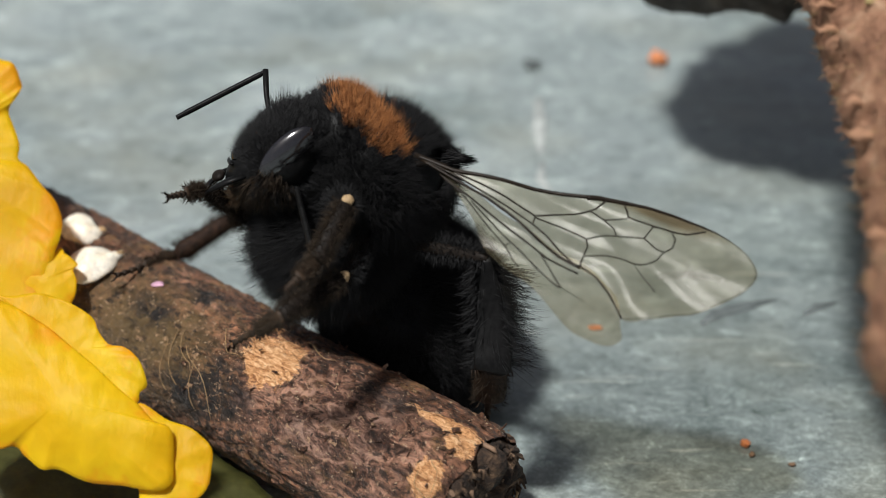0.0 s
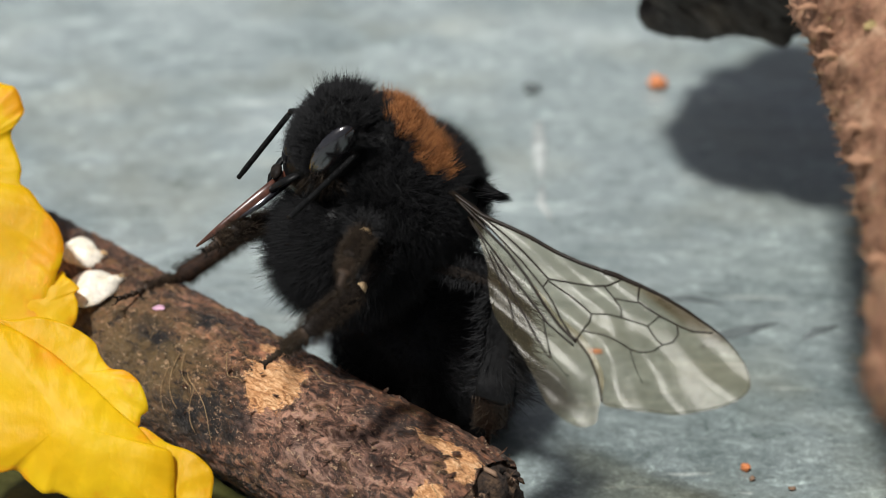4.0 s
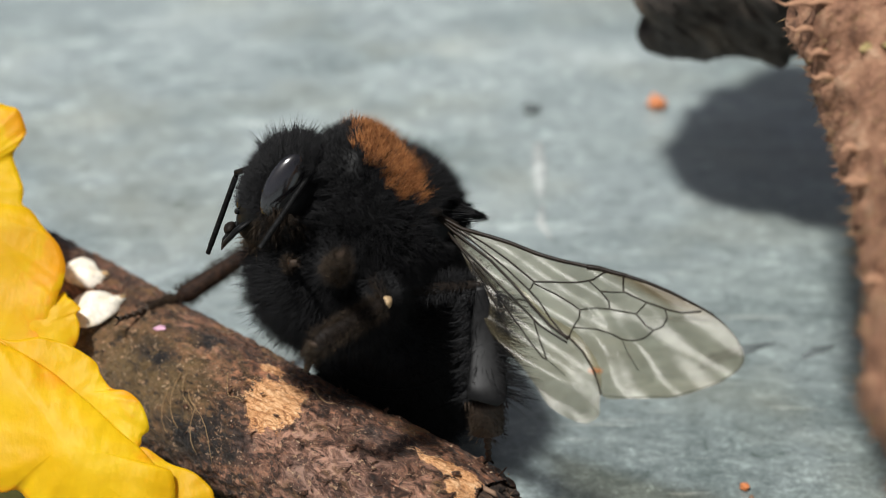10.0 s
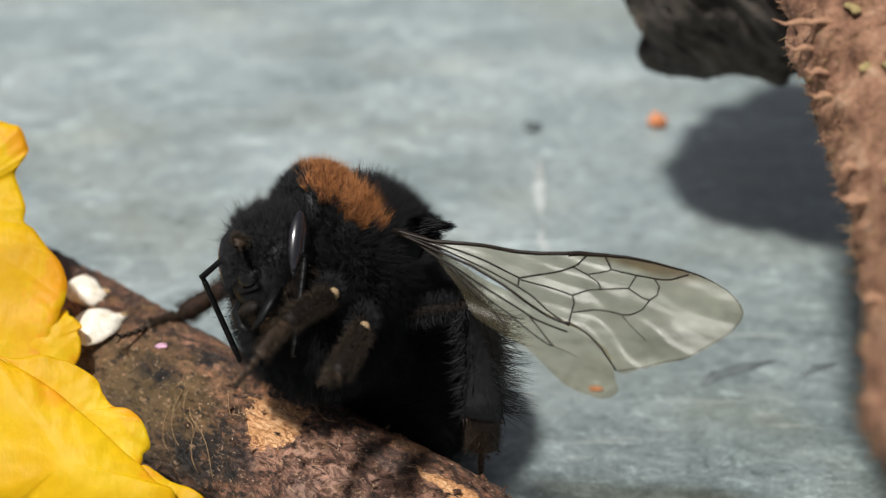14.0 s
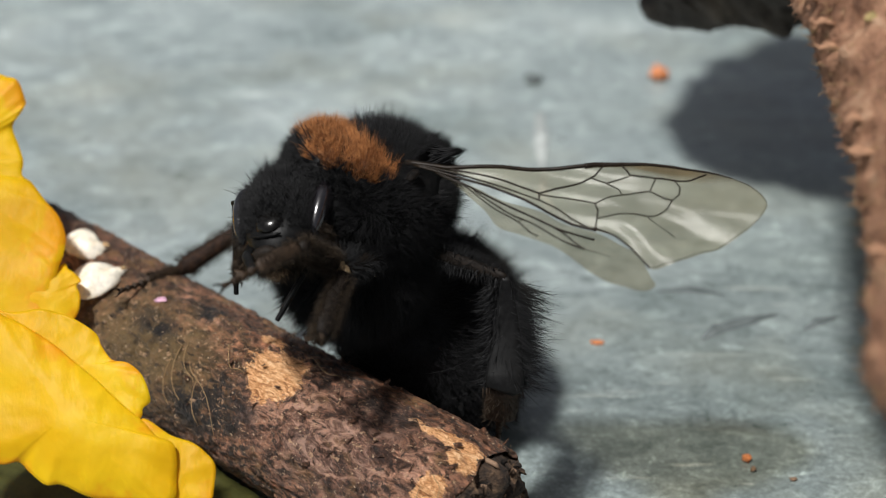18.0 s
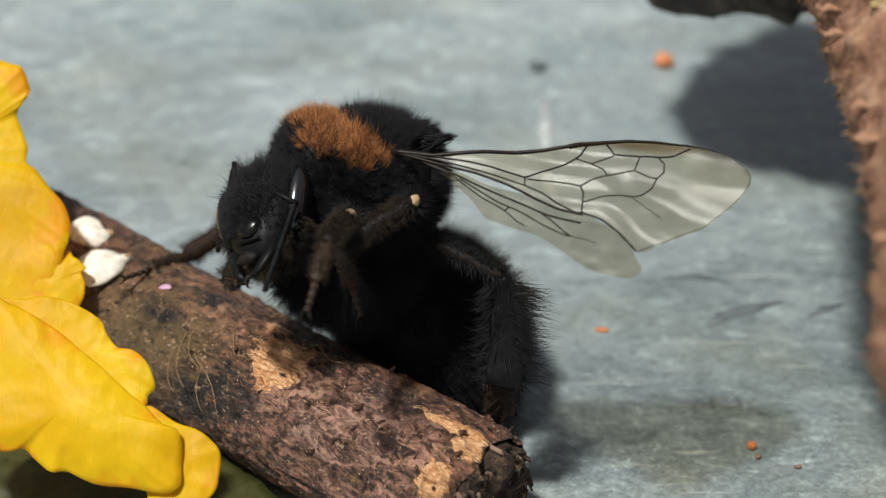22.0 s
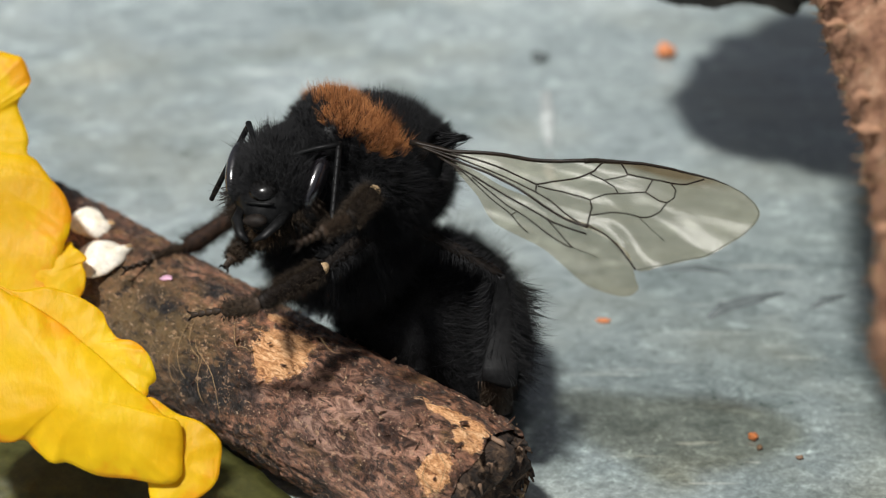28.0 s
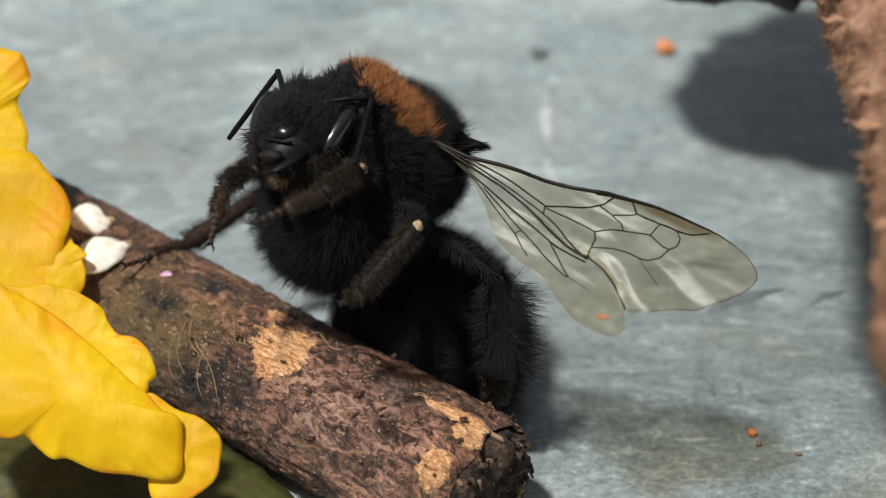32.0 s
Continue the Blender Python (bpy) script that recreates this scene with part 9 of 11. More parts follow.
    walk(bee_parts['h1'], [
        (0, mm(1.97, 0.15, 6.72, 7.4, 67.6, -83.1)), (0.5, mm(1.96, -0.44, 7.14, 4.5, 70.6, -86.7)), (1, mm(1.95, -0.79, 7.39, 1.7, 72.2, -90.1)),
        (1.5, mm(1.90, -0.77, 7.44, 1.9, 70.3, -89.8)), (2, mm(1.85, -0.69, 7.45, 2.5, 67.8, -89.0)), (2.5, mm(2.06, -0.63, 7.30, 0.2, 66.7, -91.9)),
        (3, mm(2.34, -0.61, 7.15, -2.9, 66.6, -96.0)), (3.5, mm(2.47, -0.50, 7.03, -5.1, 67.1, -98.7)), (4, mm(2.60, -0.40, 6.93, -7.1, 66.9, -101.2)),
        (4.5, mm(2.71, -0.30, 6.84, -8.7, 66.7, -103.3)), (5, mm(2.80, -0.22, 6.76, -10.1, 66.5, -105.0)), (5.5, mm(2.86, -0.18, 6.71, -11.2, 66.7, -106.4)),
        (6, mm(2.88, -0.21, 6.68, -12.1, 67.6, -107.4)), (6.5, mm(2.85, -0.34, 6.67, -14.2, 69.9, -109.8)), (7, mm(2.78, -0.53, 6.73, -15.5, 71.9, -111.0)),
        (7.5, mm(2.61, -0.78, 6.97, -8.2, 74.2, -102.3)), (8, mm(2.47, -0.92, 7.17, -0.2, 75.0, -92.8)), (8.5, mm(2.49, -0.65, 7.06, -3.3, 73.0, -96.4)),
        (9, mm(2.51, -0.28, 6.94, -6.8, 69.2, -100.6)), (9.5, mm(2.07, -0.49, 7.66, 0.3, 63.1, -91.8)), (10, mm(1.63, -0.63, 8.24, 4.7, 50.6, -85.9)),
        (10.5, mm(1.76, -0.67, 8.10, 4.5, 52.3, -86.3)), (11, mm(2.00, -0.61, 7.73, 4.3, 61.2, -86.8)), (11.5, mm(2.39, 0.14, 6.76, 0.6, 70.0, -91.6)),
        (12, mm(2.59, 1.72, 5.41, -0.2, 70.5, -92.7)), (12.5, mm(2.43, 0.80, 6.32, -1.3, 67.3, -94.0)), (13, mm(1.97, -0.18, 7.47, 1.8, 58.4, -89.8)),
        (13.5, mm(1.59, -0.26, 7.72, 5.6, 59.9, -84.7)), (14, mm(1.36, -0.15, 7.82, 10.0, 65.4, -79.4)), (14.5, mm(1.49, -0.21, 8.00, 16.1, 69.9, -72.5)),
        (15, mm(1.58, -0.72, 8.08, 27.6, 72.4, -59.4)), (15.5, mm(1.54, -0.73, 8.64, 14.8, 49.4, -73.5)), (16, mm(1.75, -0.60, 8.31, 14.1, 56.7, -74.5)),
        (16.5, mm(2.22, -0.49, 7.72, 9.7, 69.3, -80.8)), (17, mm(2.71, -0.26, 7.03, -5.0, 74.0, -98.5)), (17.5, mm(2.94, -0.02, 6.62, -11.3, 71.7, -106.3)),
        (18, mm(2.74, 0.37, 6.43, 0.2, 62.5, -92.6)), (18.5, mm(2.71, 0.36, 6.15, -2.3, 74.7, -95.4)), (19, mm(2.70, 0.35, 5.80, -13.5, 83.6, -107.2)),
        (19.5, mm(2.65, 0.62, 5.47, -1.8, 81.9, -94.6)), (20, mm(2.60, 1.21, 5.00, 4.9, 76.3, -86.9)), (20.5, mm(2.51, 1.09, 5.26, 5.0, 68.0, -86.6)),
        (21, mm(2.45, 0.91, 5.58, 4.3, 58.2, -87.2)), (21.5, mm(2.43, 0.92, 5.49, 4.0, 63.8, -87.6)), (22, mm(2.43, 1.01, 5.25, 3.2, 69.4, -88.7)),
        (22.5, mm(2.54, 1.95, 4.35, 1.6, 71.7, -90.7)), (23, mm(2.47, 2.11, 4.18, 3.6, 72.0, -88.2)), (23.5, mm(2.48, 2.21, 4.11, 3.6, 72.6, -88.2)),
        (24, mm(2.46, 1.75, 4.45, 4.1, 74.8, -87.7)), (24.5, mm(2.45, 1.75, 4.11, 5.1, 77.5, -86.6)), (25, mm(2.39, 1.57, 3.94, 8.3, 80.0, -83.1)),
        (25.5, mm(2.50, 1.92, 3.87, 2.1, 76.1, -90.0)), (26, mm(2.58, 2.18, 3.96, -0.3, 69.6, -92.9)), (26.5, mm(2.55, 2.23, 4.02, -2.8, 64.3, -95.9)),
        (27, mm(2.53, 2.31, 3.95, -3.1, 62.6, -96.2)), (27.5, mm(2.46, 2.46, 3.83, -2.5, 61.2, -95.5)), (28, mm(2.41, 2.60, 3.69, -1.8, 60.5, -94.5)),
        (28.5, mm(2.40, 2.63, 3.59, -1.8, 61.4, -94.6)), (29, mm(2.36, 0.97, 4.70, -0.4, 68.5, -92.8)), (29.5, mm(2.26, 1.56, 4.78, -0.2, 67.7, -92.6)),
        (30, mm(2.11, 2.44, 4.71, 0.9, 64.7, -91.0)), (30.5, mm(2.14, 1.34, 5.09, 1.3, 72.3, -90.7)), (31, mm(2.13, 0.71, 5.06, 4.4, 77.0, -87.2)),
        (31.5, mm(2.19, 0.90, 4.75, 2.5, 78.0, -89.4)), (32, mm(2.30, 1.94, 3.85, -0.5, 76.9, -92.8)),
    ])
    walk(bee_parts['h2'], [
        (0, mm(2.21, -1.82, 1.92, -165.6, 77.1, 99.1)), (0.5, mm(2.06, -2.16, 2.24, 177.5, 77.1, 85.8)), (1, mm(1.95, -2.39, 2.44, 166.6, 76.6, 77.4)),
        (1.5, mm(1.91, -2.52, 2.55, 166.3, 75.4, 77.4)), (2, mm(1.89, -2.65, 2.63, 168.1, 74.5, 79.0)), (2.5, mm(2.00, -2.68, 2.52, 175.9, 73.7, 84.8)),
        (3, mm(2.12, -2.66, 2.38, -175.7, 73.0, 90.8)), (3.5, mm(2.16, -2.50, 2.24, -171.9, 73.0, 93.4)), (4, mm(2.20, -2.39, 2.14, -168.2, 73.1, 96.0)),
        (4.5, mm(2.24, -2.30, 2.06, -164.9, 73.1, 98.5)), (5, mm(2.26, -2.22, 1.99, -162.1, 73.1, 100.5)), (5.5, mm(2.28, -2.16, 1.94, -160.2, 73.1, 101.9)),
        (6, mm(2.29, -2.10, 1.87, -159.5, 73.1, 102.4)), (6.5, mm(2.25, -2.02, 1.79, -163.0, 73.3, 99.9)), (7, mm(2.20, -2.04, 1.79, -167.2, 73.4, 96.9)),
        (7.5, mm(2.31, -2.16, 1.96, -163.7, 73.2, 99.4)), (8, mm(2.40, -2.27, 2.14, -159.8, 73.0, 102.0)), (8.5, mm(2.32, -2.16, 2.08, -165.7, 73.2, 97.9)),
        (9, mm(2.17, -2.09, 2.07, -175.4, 73.3, 91.0)), (9.5, mm(1.99, -2.84, 3.02, 174.5, 74.4, 83.8)), (10, mm(1.87, -3.92, 4.22, 168.1, 75.4, 78.9)),
        (10.5, mm(1.96, -3.84, 3.99, 174.4, 74.8, 83.7)), (11, mm(2.14, -3.12, 3.18, -175.4, 74.4, 91.2)), (11.5, mm(2.34, -1.63, 1.87, -165.6, 73.4, 98.0)),
        (12, mm(2.51, -0.01, 0.50, -159.2, 72.2, 102.2)), (12.5, mm(2.29, -1.20, 1.52, -166.4, 71.1, 97.0)), (13, mm(1.98, -2.90, 3.04, -175.3, 70.7, 91.1)),
        (13.5, mm(1.83, -2.85, 3.23, -175.7, 73.8, 91.2)), (14, mm(1.76, -2.28, 3.09, -173.8, 78.4, 93.2)), (14.5, mm(2.03, -1.92, 3.12, -173.7, 80.5, 93.3)),
        (15, mm(2.38, -2.07, 3.13, -165.3, 78.3, 99.6)), (15.5, mm(2.49, -3.98, 4.69, -141.0, 80.6, 121.1)), (16, mm(2.52, -3.35, 3.97, -140.0, 81.7, 122.7)),
        (16.5, mm(2.52, -2.31, 2.86, -148.2, 82.8, 115.9)), (17, mm(2.49, -1.67, 2.03, -164.4, 82.2, 101.1)), (17.5, mm(2.48, -1.59, 1.68, -174.9, 79.8, 91.7)),
        (18, mm(2.63, -2.02, 1.82, -167.1, 75.4, 97.1)), (18.5, mm(2.58, -1.01, 1.13, -171.3, 75.7, 94.0)), (19, mm(2.53, -0.20, 0.63, -175.3, 76.5, 91.1)),
        (19.5, mm(2.59, -0.11, 0.32, -170.2, 76.8, 95.1)), (20, mm(2.67, -0.02, -0.06, -165.5, 77.0, 98.8)), (20.5, mm(2.63, -0.85, 0.44, -165.8, 76.6, 98.3)),
        (21, mm(2.58, -1.82, 1.16, -166.6, 76.0, 97.6)), (21.5, mm(2.53, -1.37, 0.82, -166.3, 76.3, 98.0)), (22, mm(2.48, -0.82, 0.39, -165.8, 76.7, 98.5)),
        (22.5, mm(2.52, 0.31, -0.59, -164.8, 77.5, 99.5)), (23, mm(2.52, 0.50, -0.76, -164.6, 77.6, 99.7)), (23.5, mm(2.52, 0.66, -0.85, -164.4, 77.7, 99.9)),
        (24, mm(2.52, 0.39, -0.56, -164.6, 77.5, 99.7)), (24.5, mm(2.52, 0.63, -0.96, -163.9, 77.8, 100.4)), (25, mm(2.49, 0.67, -1.18, -163.8, 77.8, 100.5)),
        (25.5, mm(2.50, 0.67, -1.17, -163.9, 77.9, 100.4)), (26, mm(2.49, 0.37, -0.91, -164.3, 77.7, 100.0)), (26.5, mm(2.32, -0.01, -0.66, -174.6, 77.7, 91.9)),
        (27, mm(2.27, -0.06, -0.66, -176.1, 77.6, 90.7)), (27.5, mm(2.23, -0.03, -0.73, -175.8, 77.6, 91.0)), (28, mm(2.20, 0.05, -0.83, -174.8, 77.7, 91.9)),
        (28.5, mm(2.20, 0.14, -0.97, -174.1, 77.9, 92.5)), (29, mm(2.26, -0.94, -0.14, -174.2, 79.3, 92.4)), (29.5, mm(2.17, -0.41, -0.03, -174.3, 78.1, 92.3)),
        (30, mm(2.07, 0.21, 0.01, -174.3, 77.1, 92.3)), (30.5, mm(2.12, -0.24, 0.14, -169.4, 77.3, 96.2)), (31, mm(2.19, -0.46, -0.00, -164.8, 76.9, 99.7)),
        (31.5, mm(2.20, -0.18, -0.34, -168.9, 76.2, 96.3)), (32, mm(2.24, 0.76, -1.21, -174.5, 76.0, 91.9)),
    ])
    walk(bee_parts['g0'], [
        (0, mm(-5.75, 4.89, 6.52, -55.7, 8.8, -165.2)), (0.5, mm(-5.60, 4.39, 6.69, -57.7, 9.9, 177.7)), (1, mm(-5.49, 4.07, 6.82, -57.9, 10.6, 162.8)),
        (1.5, mm(-5.47, 4.12, 6.84, -56.3, 2.2, 172.3)), (2, mm(-5.42, 4.27, 6.84, -56.7, -5.8, -175.3)), (2.5, mm(-5.11, 4.50, 7.10, -57.0, -2.2, -172.6)),
        (3, mm(-4.78, 4.67, 7.44, -57.0, 0.9, -170.4)), (3.5, mm(-4.70, 4.77, 7.51, -57.0, 1.9, -169.9)), (4, mm(-4.62, 4.85, 7.59, -57.0, 3.2, -169.5)),
        (4.5, mm(-4.56, 4.91, 7.64, -56.9, 4.8, -169.0)), (5, mm(-4.51, 4.96, 7.69, -58.2, 12.3, -177.3)), (5.5, mm(-4.48, 4.97, 7.72, -64.9, 24.2, 163.7)),
        (6, mm(-4.45, 4.96, 7.73, -67.7, 27.1, 158.0)), (6.5, mm(-4.43, 4.86, 7.71, -68.2, 28.1, 158.8)), (7, mm(-4.43, 4.72, 7.71, -68.6, 29.2, 159.4)),
        (7.5, mm(-4.43, 4.71, 7.68, -64.4, 22.5, 160.5)), (8, mm(-4.44, 4.76, 7.61, -59.0, 11.2, 169.4)), (8.5, mm(-4.72, 4.72, 7.64, -57.0, 2.8, -170.4)),
        (9, mm(-5.13, 4.54, 7.75, -56.6, 6.4, -167.4)), (9.5, mm(-5.40, 4.32, 7.67, -56.3, 7.6, -166.7)), (10, mm(-5.58, 4.11, 7.58, -61.6, 20.2, 171.1)),
        (10.5, mm(-5.61, 4.03, 7.54, -55.5, -20.9, 174.5)), (11, mm(-5.60, 4.06, 7.47, -49.9, -37.9, 161.1)), (11.5, mm(-5.68, 4.44, 7.49, -52.2, -4.9, 157.4)),
        (12, mm(-5.85, 4.75, 7.55, -73.6, 38.1, 162.9)), (12.5, mm(-6.06, 4.27, 7.52, -70.1, 33.4, 163.7)), (13, mm(-6.27, 3.70, 7.37, -62.5, 22.0, 168.5)),
        (13.5, mm(-6.49, 3.65, 6.95, -53.2, -27.3, 170.1)), (14, mm(-6.56, 3.66, 6.34, -44.4, -44.6, 153.6)), (14.5, mm(-5.96, 3.87, 5.57, -53.1, -26.9, 170.9)),
        (15, mm(-5.85, 3.24, 5.33, -55.3, -4.7, -172.9)), (15.5, mm(-5.54, 3.08, 5.43, -53.9, 8.6, -163.8)), (16, mm(-5.48, 3.34, 5.46, -55.2, 0.2, -170.1)),
        (16.5, mm(-5.32, 3.61, 5.55, -54.4, -20.8, 175.1)), (17, mm(-5.15, 3.87, 5.67, -50.1, -36.2, 162.8)), (17.5, mm(-5.05, 4.09, 5.83, -47.8, -41.3, 157.9)),
        (18, mm(-5.19, 4.69, 5.73, -56.1, 2.6, 177.4)), (18.5, mm(-5.25, 4.63, 5.73, -56.6, 6.9, 176.4)), (19, mm(-5.35, 4.45, 5.81, -57.5, 10.8, 172.2)),
        (19.5, mm(-5.57, 4.34, 5.86, -59.8, 16.9, 165.1)), (20, mm(-5.79, 4.30, 5.89, -62.4, 21.3, 159.5)), (20.5, mm(-5.83, 4.42, 5.80, -55.6, -15.1, 178.9)),
        (21, mm(-5.80, 4.56, 5.71, -54.4, -24.3, 173.5)), (21.5, mm(-5.82, 4.57, 5.69, -56.2, -7.5, -175.3)), (22, mm(-5.83, 4.63, 5.67, -53.9, 12.8, -161.3)),
        (22.5, mm(-5.94, 4.66, 5.85, -56.3, -3.6, -172.8)), (23, mm(-6.00, 4.74, 6.10, -55.7, -18.6, 177.4)), (23.5, mm(-5.94, 4.93, 6.12, -56.6, -4.0, -173.3)),
        (24, mm(-5.82, 5.05, 6.14, -54.6, 12.7, -162.1)), (24.5, mm(-5.85, 4.84, 6.34, -56.6, -2.7, -172.9)), (25, mm(-5.89, 4.63, 6.48, -55.5, -19.2, 176.1)),
        (25.5, mm(-5.91, 4.77, 6.15, -56.4, -3.3, -173.1)), (26, mm(-5.98, 4.84, 5.85, -54.0, 13.8, -160.8)), (26.5, mm(-6.03, 4.68, 5.76, -53.4, 15.7, -159.3)),
        (27, mm(-6.04, 4.82, 5.75, -53.5, 15.7, -159.3)), (27.5, mm(-6.05, 5.09, 5.77, -53.6, 15.7, -159.5)), (28, mm(-6.04, 5.37, 5.81, -54.0, 14.9, -160.3)),
        (28.5, mm(-5.98, 5.53, 5.82, -54.7, 12.4, -162.3)), (29, mm(-5.74, 4.87, 6.17, -56.0, 4.6, -168.1)), (29.5, mm(-6.09, 4.98, 6.66, -56.3, 5.4, -167.0)),
        (30, mm(-6.40, 5.18, 7.07, -56.3, 7.6, -165.0)), (30.5, mm(-6.06, 5.17, 6.58, -56.3, 5.6, -167.1)), (31, mm(-5.61, 5.10, 6.14, -56.3, 2.9, -169.7)),
        (31.5, mm(-5.65, 5.15, 6.47, -56.9, -6.1, -175.3)), (32, mm(-5.74, 5.18, 7.11, -56.7, -17.3, 178.1)),
    ])
    walk(bee_parts['g1'], [
        (0, mm(-9.00, 4.03, 6.00, -78.9, -51.0, -154.0)), (0.5, mm(-8.94, 4.52, 6.11, -112.1, -40.9, -99.3)), (1, mm(-8.69, 5.06, 6.19, -14.2, -21.9, -85.4)),
        (1.5, mm(-8.83, 4.58, 6.71, 7.0, -6.8, -78.1)), (2, mm(-8.79, 3.99, 7.18, 8.1, 1.3, -76.3)), (2.5, mm(-8.48, 4.06, 7.23, -37.4, -12.8, -101.0)),
        (3, mm(-8.13, 4.10, 7.39, -59.9, -15.8, -133.6)), (3.5, mm(-8.04, 4.17, 7.40, -59.3, -15.7, -130.8)), (4, mm(-7.96, 4.23, 7.40, -59.2, -18.2, -121.0)),
        (4.5, mm(-7.89, 4.27, 7.36, -56.8, -20.7, -108.9)), (5, mm(-7.83, 4.80, 6.96, -48.5, -21.9, -98.7)), (5.5, mm(-7.45, 5.85, 6.33, -44.2, -20.1, -98.9)),
        (6, mm(-7.26, 6.09, 6.18, -41.5, -18.5, -99.3)), (6.5, mm(-7.23, 5.94, 6.11, -42.3, -16.8, -101.9)), (7, mm(-7.21, 5.76, 6.05, -43.5, -15.8, -104.3)),
        (7.5, mm(-7.38, 5.76, 6.38, -20.0, -14.8, -91.1)), (8, mm(-7.72, 5.37, 6.95, 19.3, -13.0, -74.7)), (8.5, mm(-8.07, 4.16, 7.48, 37.1, -18.9, -69.4)),
        (9, mm(-8.43, 3.81, 7.37, 55.6, -24.7, -65.8)), (9.5, mm(-8.68, 3.54, 7.22, 57.9, -23.6, -60.3)), (10, mm(-8.73, 4.60, 6.41, 49.9, -21.0, -62.6)),
        (10.5, mm(-8.78, 4.33, 8.75, -20.1, -9.4, -91.4)), (11, mm(-8.14, 4.93, 9.56, -53.8, 6.5, -145.9)), (11.5, mm(-8.81, 5.74, 7.78, -40.1, -8.0, -106.5)),
        (12, mm(-8.41, 5.54, 5.46, -48.7, -24.3, -96.0)), (12.5, mm(-8.78, 5.06, 5.64, -42.6, -21.1, -96.6)), (13, mm(-9.36, 4.33, 6.09, -33.2, -20.0, -92.3)),
        (13.5, mm(-9.47, 4.17, 8.51, -7.2, -9.6, -84.4)), (14, mm(-8.73, 4.73, 8.72, -60.5, -25.7, -96.2)), (14.5, mm(-8.95, 4.34, 7.11, -40.6, -13.8, -102.3)),
        (15, mm(-9.21, 2.82, 5.61, -34.5, -5.0, -106.0)), (15.5, mm(-8.77, 2.15, 4.93, -35.4, 5.7, -115.7)), (16, mm(-8.83, 2.75, 5.45, -38.9, 2.2, -117.3)),
        (16.5, mm(-8.49, 3.88, 6.75, -49.5, -1.2, -131.3)), (17, mm(-7.77, 4.68, 7.68, -57.4, 0.2, -169.5)), (17.5, mm(-7.42, 5.05, 8.07, -57.9, -6.4, -173.6)),
        (18, mm(-8.58, 4.84, 5.57, -35.0, -9.3, -103.0)), (18.5, mm(-8.62, 4.84, 5.32, -35.0, -9.4, -103.0)), (19, mm(-8.66, 4.90, 5.17, -35.0, -9.4, -103.0)),
        (19.5, mm(-8.71, 5.18, 4.87, -35.0, -9.3, -103.2)), (20, mm(-8.76, 5.40, 4.65, -34.9, -9.2, -103.2)), (20.5, mm(-9.12, 4.48, 6.69, -31.4, -5.2, -101.7)),
        (21, mm(-8.88, 4.91, 7.11, -48.5, -9.0, -116.9)), (21.5, mm(-9.18, 4.29, 6.13, -40.8, -7.1, -109.9)), (22, mm(-8.97, 3.57, 4.92, -42.7, -8.0, -113.2)),
        (22.5, mm(-9.31, 4.23, 6.06, -38.7, -7.1, -107.6)), (23, mm(-9.22, 4.88, 7.18, -40.5, -4.7, -110.5)), (23.5, mm(-9.31, 4.54, 6.36, -43.8, -13.7, -105.4)),
        (24, mm(-8.98, 4.03, 5.40, -61.4, -24.4, -109.5)), (24.5, mm(-9.22, 4.42, 6.50, -54.3, -19.1, -109.0)), (25, mm(-9.09, 4.85, 7.60, -50.7, -11.0, -116.7)),
        (25.5, mm(-9.28, 4.37, 6.35, -37.1, -13.2, -100.3)), (26, mm(-9.09, 3.75, 5.04, -20.4, -10.4, -92.2)), (26.5, mm(-9.09, 3.52, 4.84, -20.0, -9.8, -92.3)),
        (27, mm(-9.10, 3.66, 4.83, -24.1, -11.6, -93.9)), (27.5, mm(-9.12, 3.95, 4.85, -33.9, -16.0, -97.0)), (28, mm(-9.14, 4.27, 4.93, -47.5, -21.2, -100.4)),
        (28.5, mm(-9.14, 4.52, 5.09, -60.5, -25.9, -102.7)), (29, mm(-9.06, 4.17, 5.89, -67.0, -28.0, -103.2)), (29.5, mm(-9.39, 4.22, 6.34, -19.4, -11.2, -90.5)),
        (30, mm(-9.66, 4.31, 6.62, -0.9, 7.0, -81.7)), (30.5, mm(-9.36, 4.41, 6.24, -10.6, -9.9, -86.4)), (31, mm(-8.95, 4.49, 5.97, -63.6, -29.1, -94.1)),
        (31.5, mm(-9.02, 4.87, 6.83, -56.8, -23.6, -100.9)), (32, mm(-8.99, 5.29, 8.12, -48.0, -8.5, -114.9)),
    ])
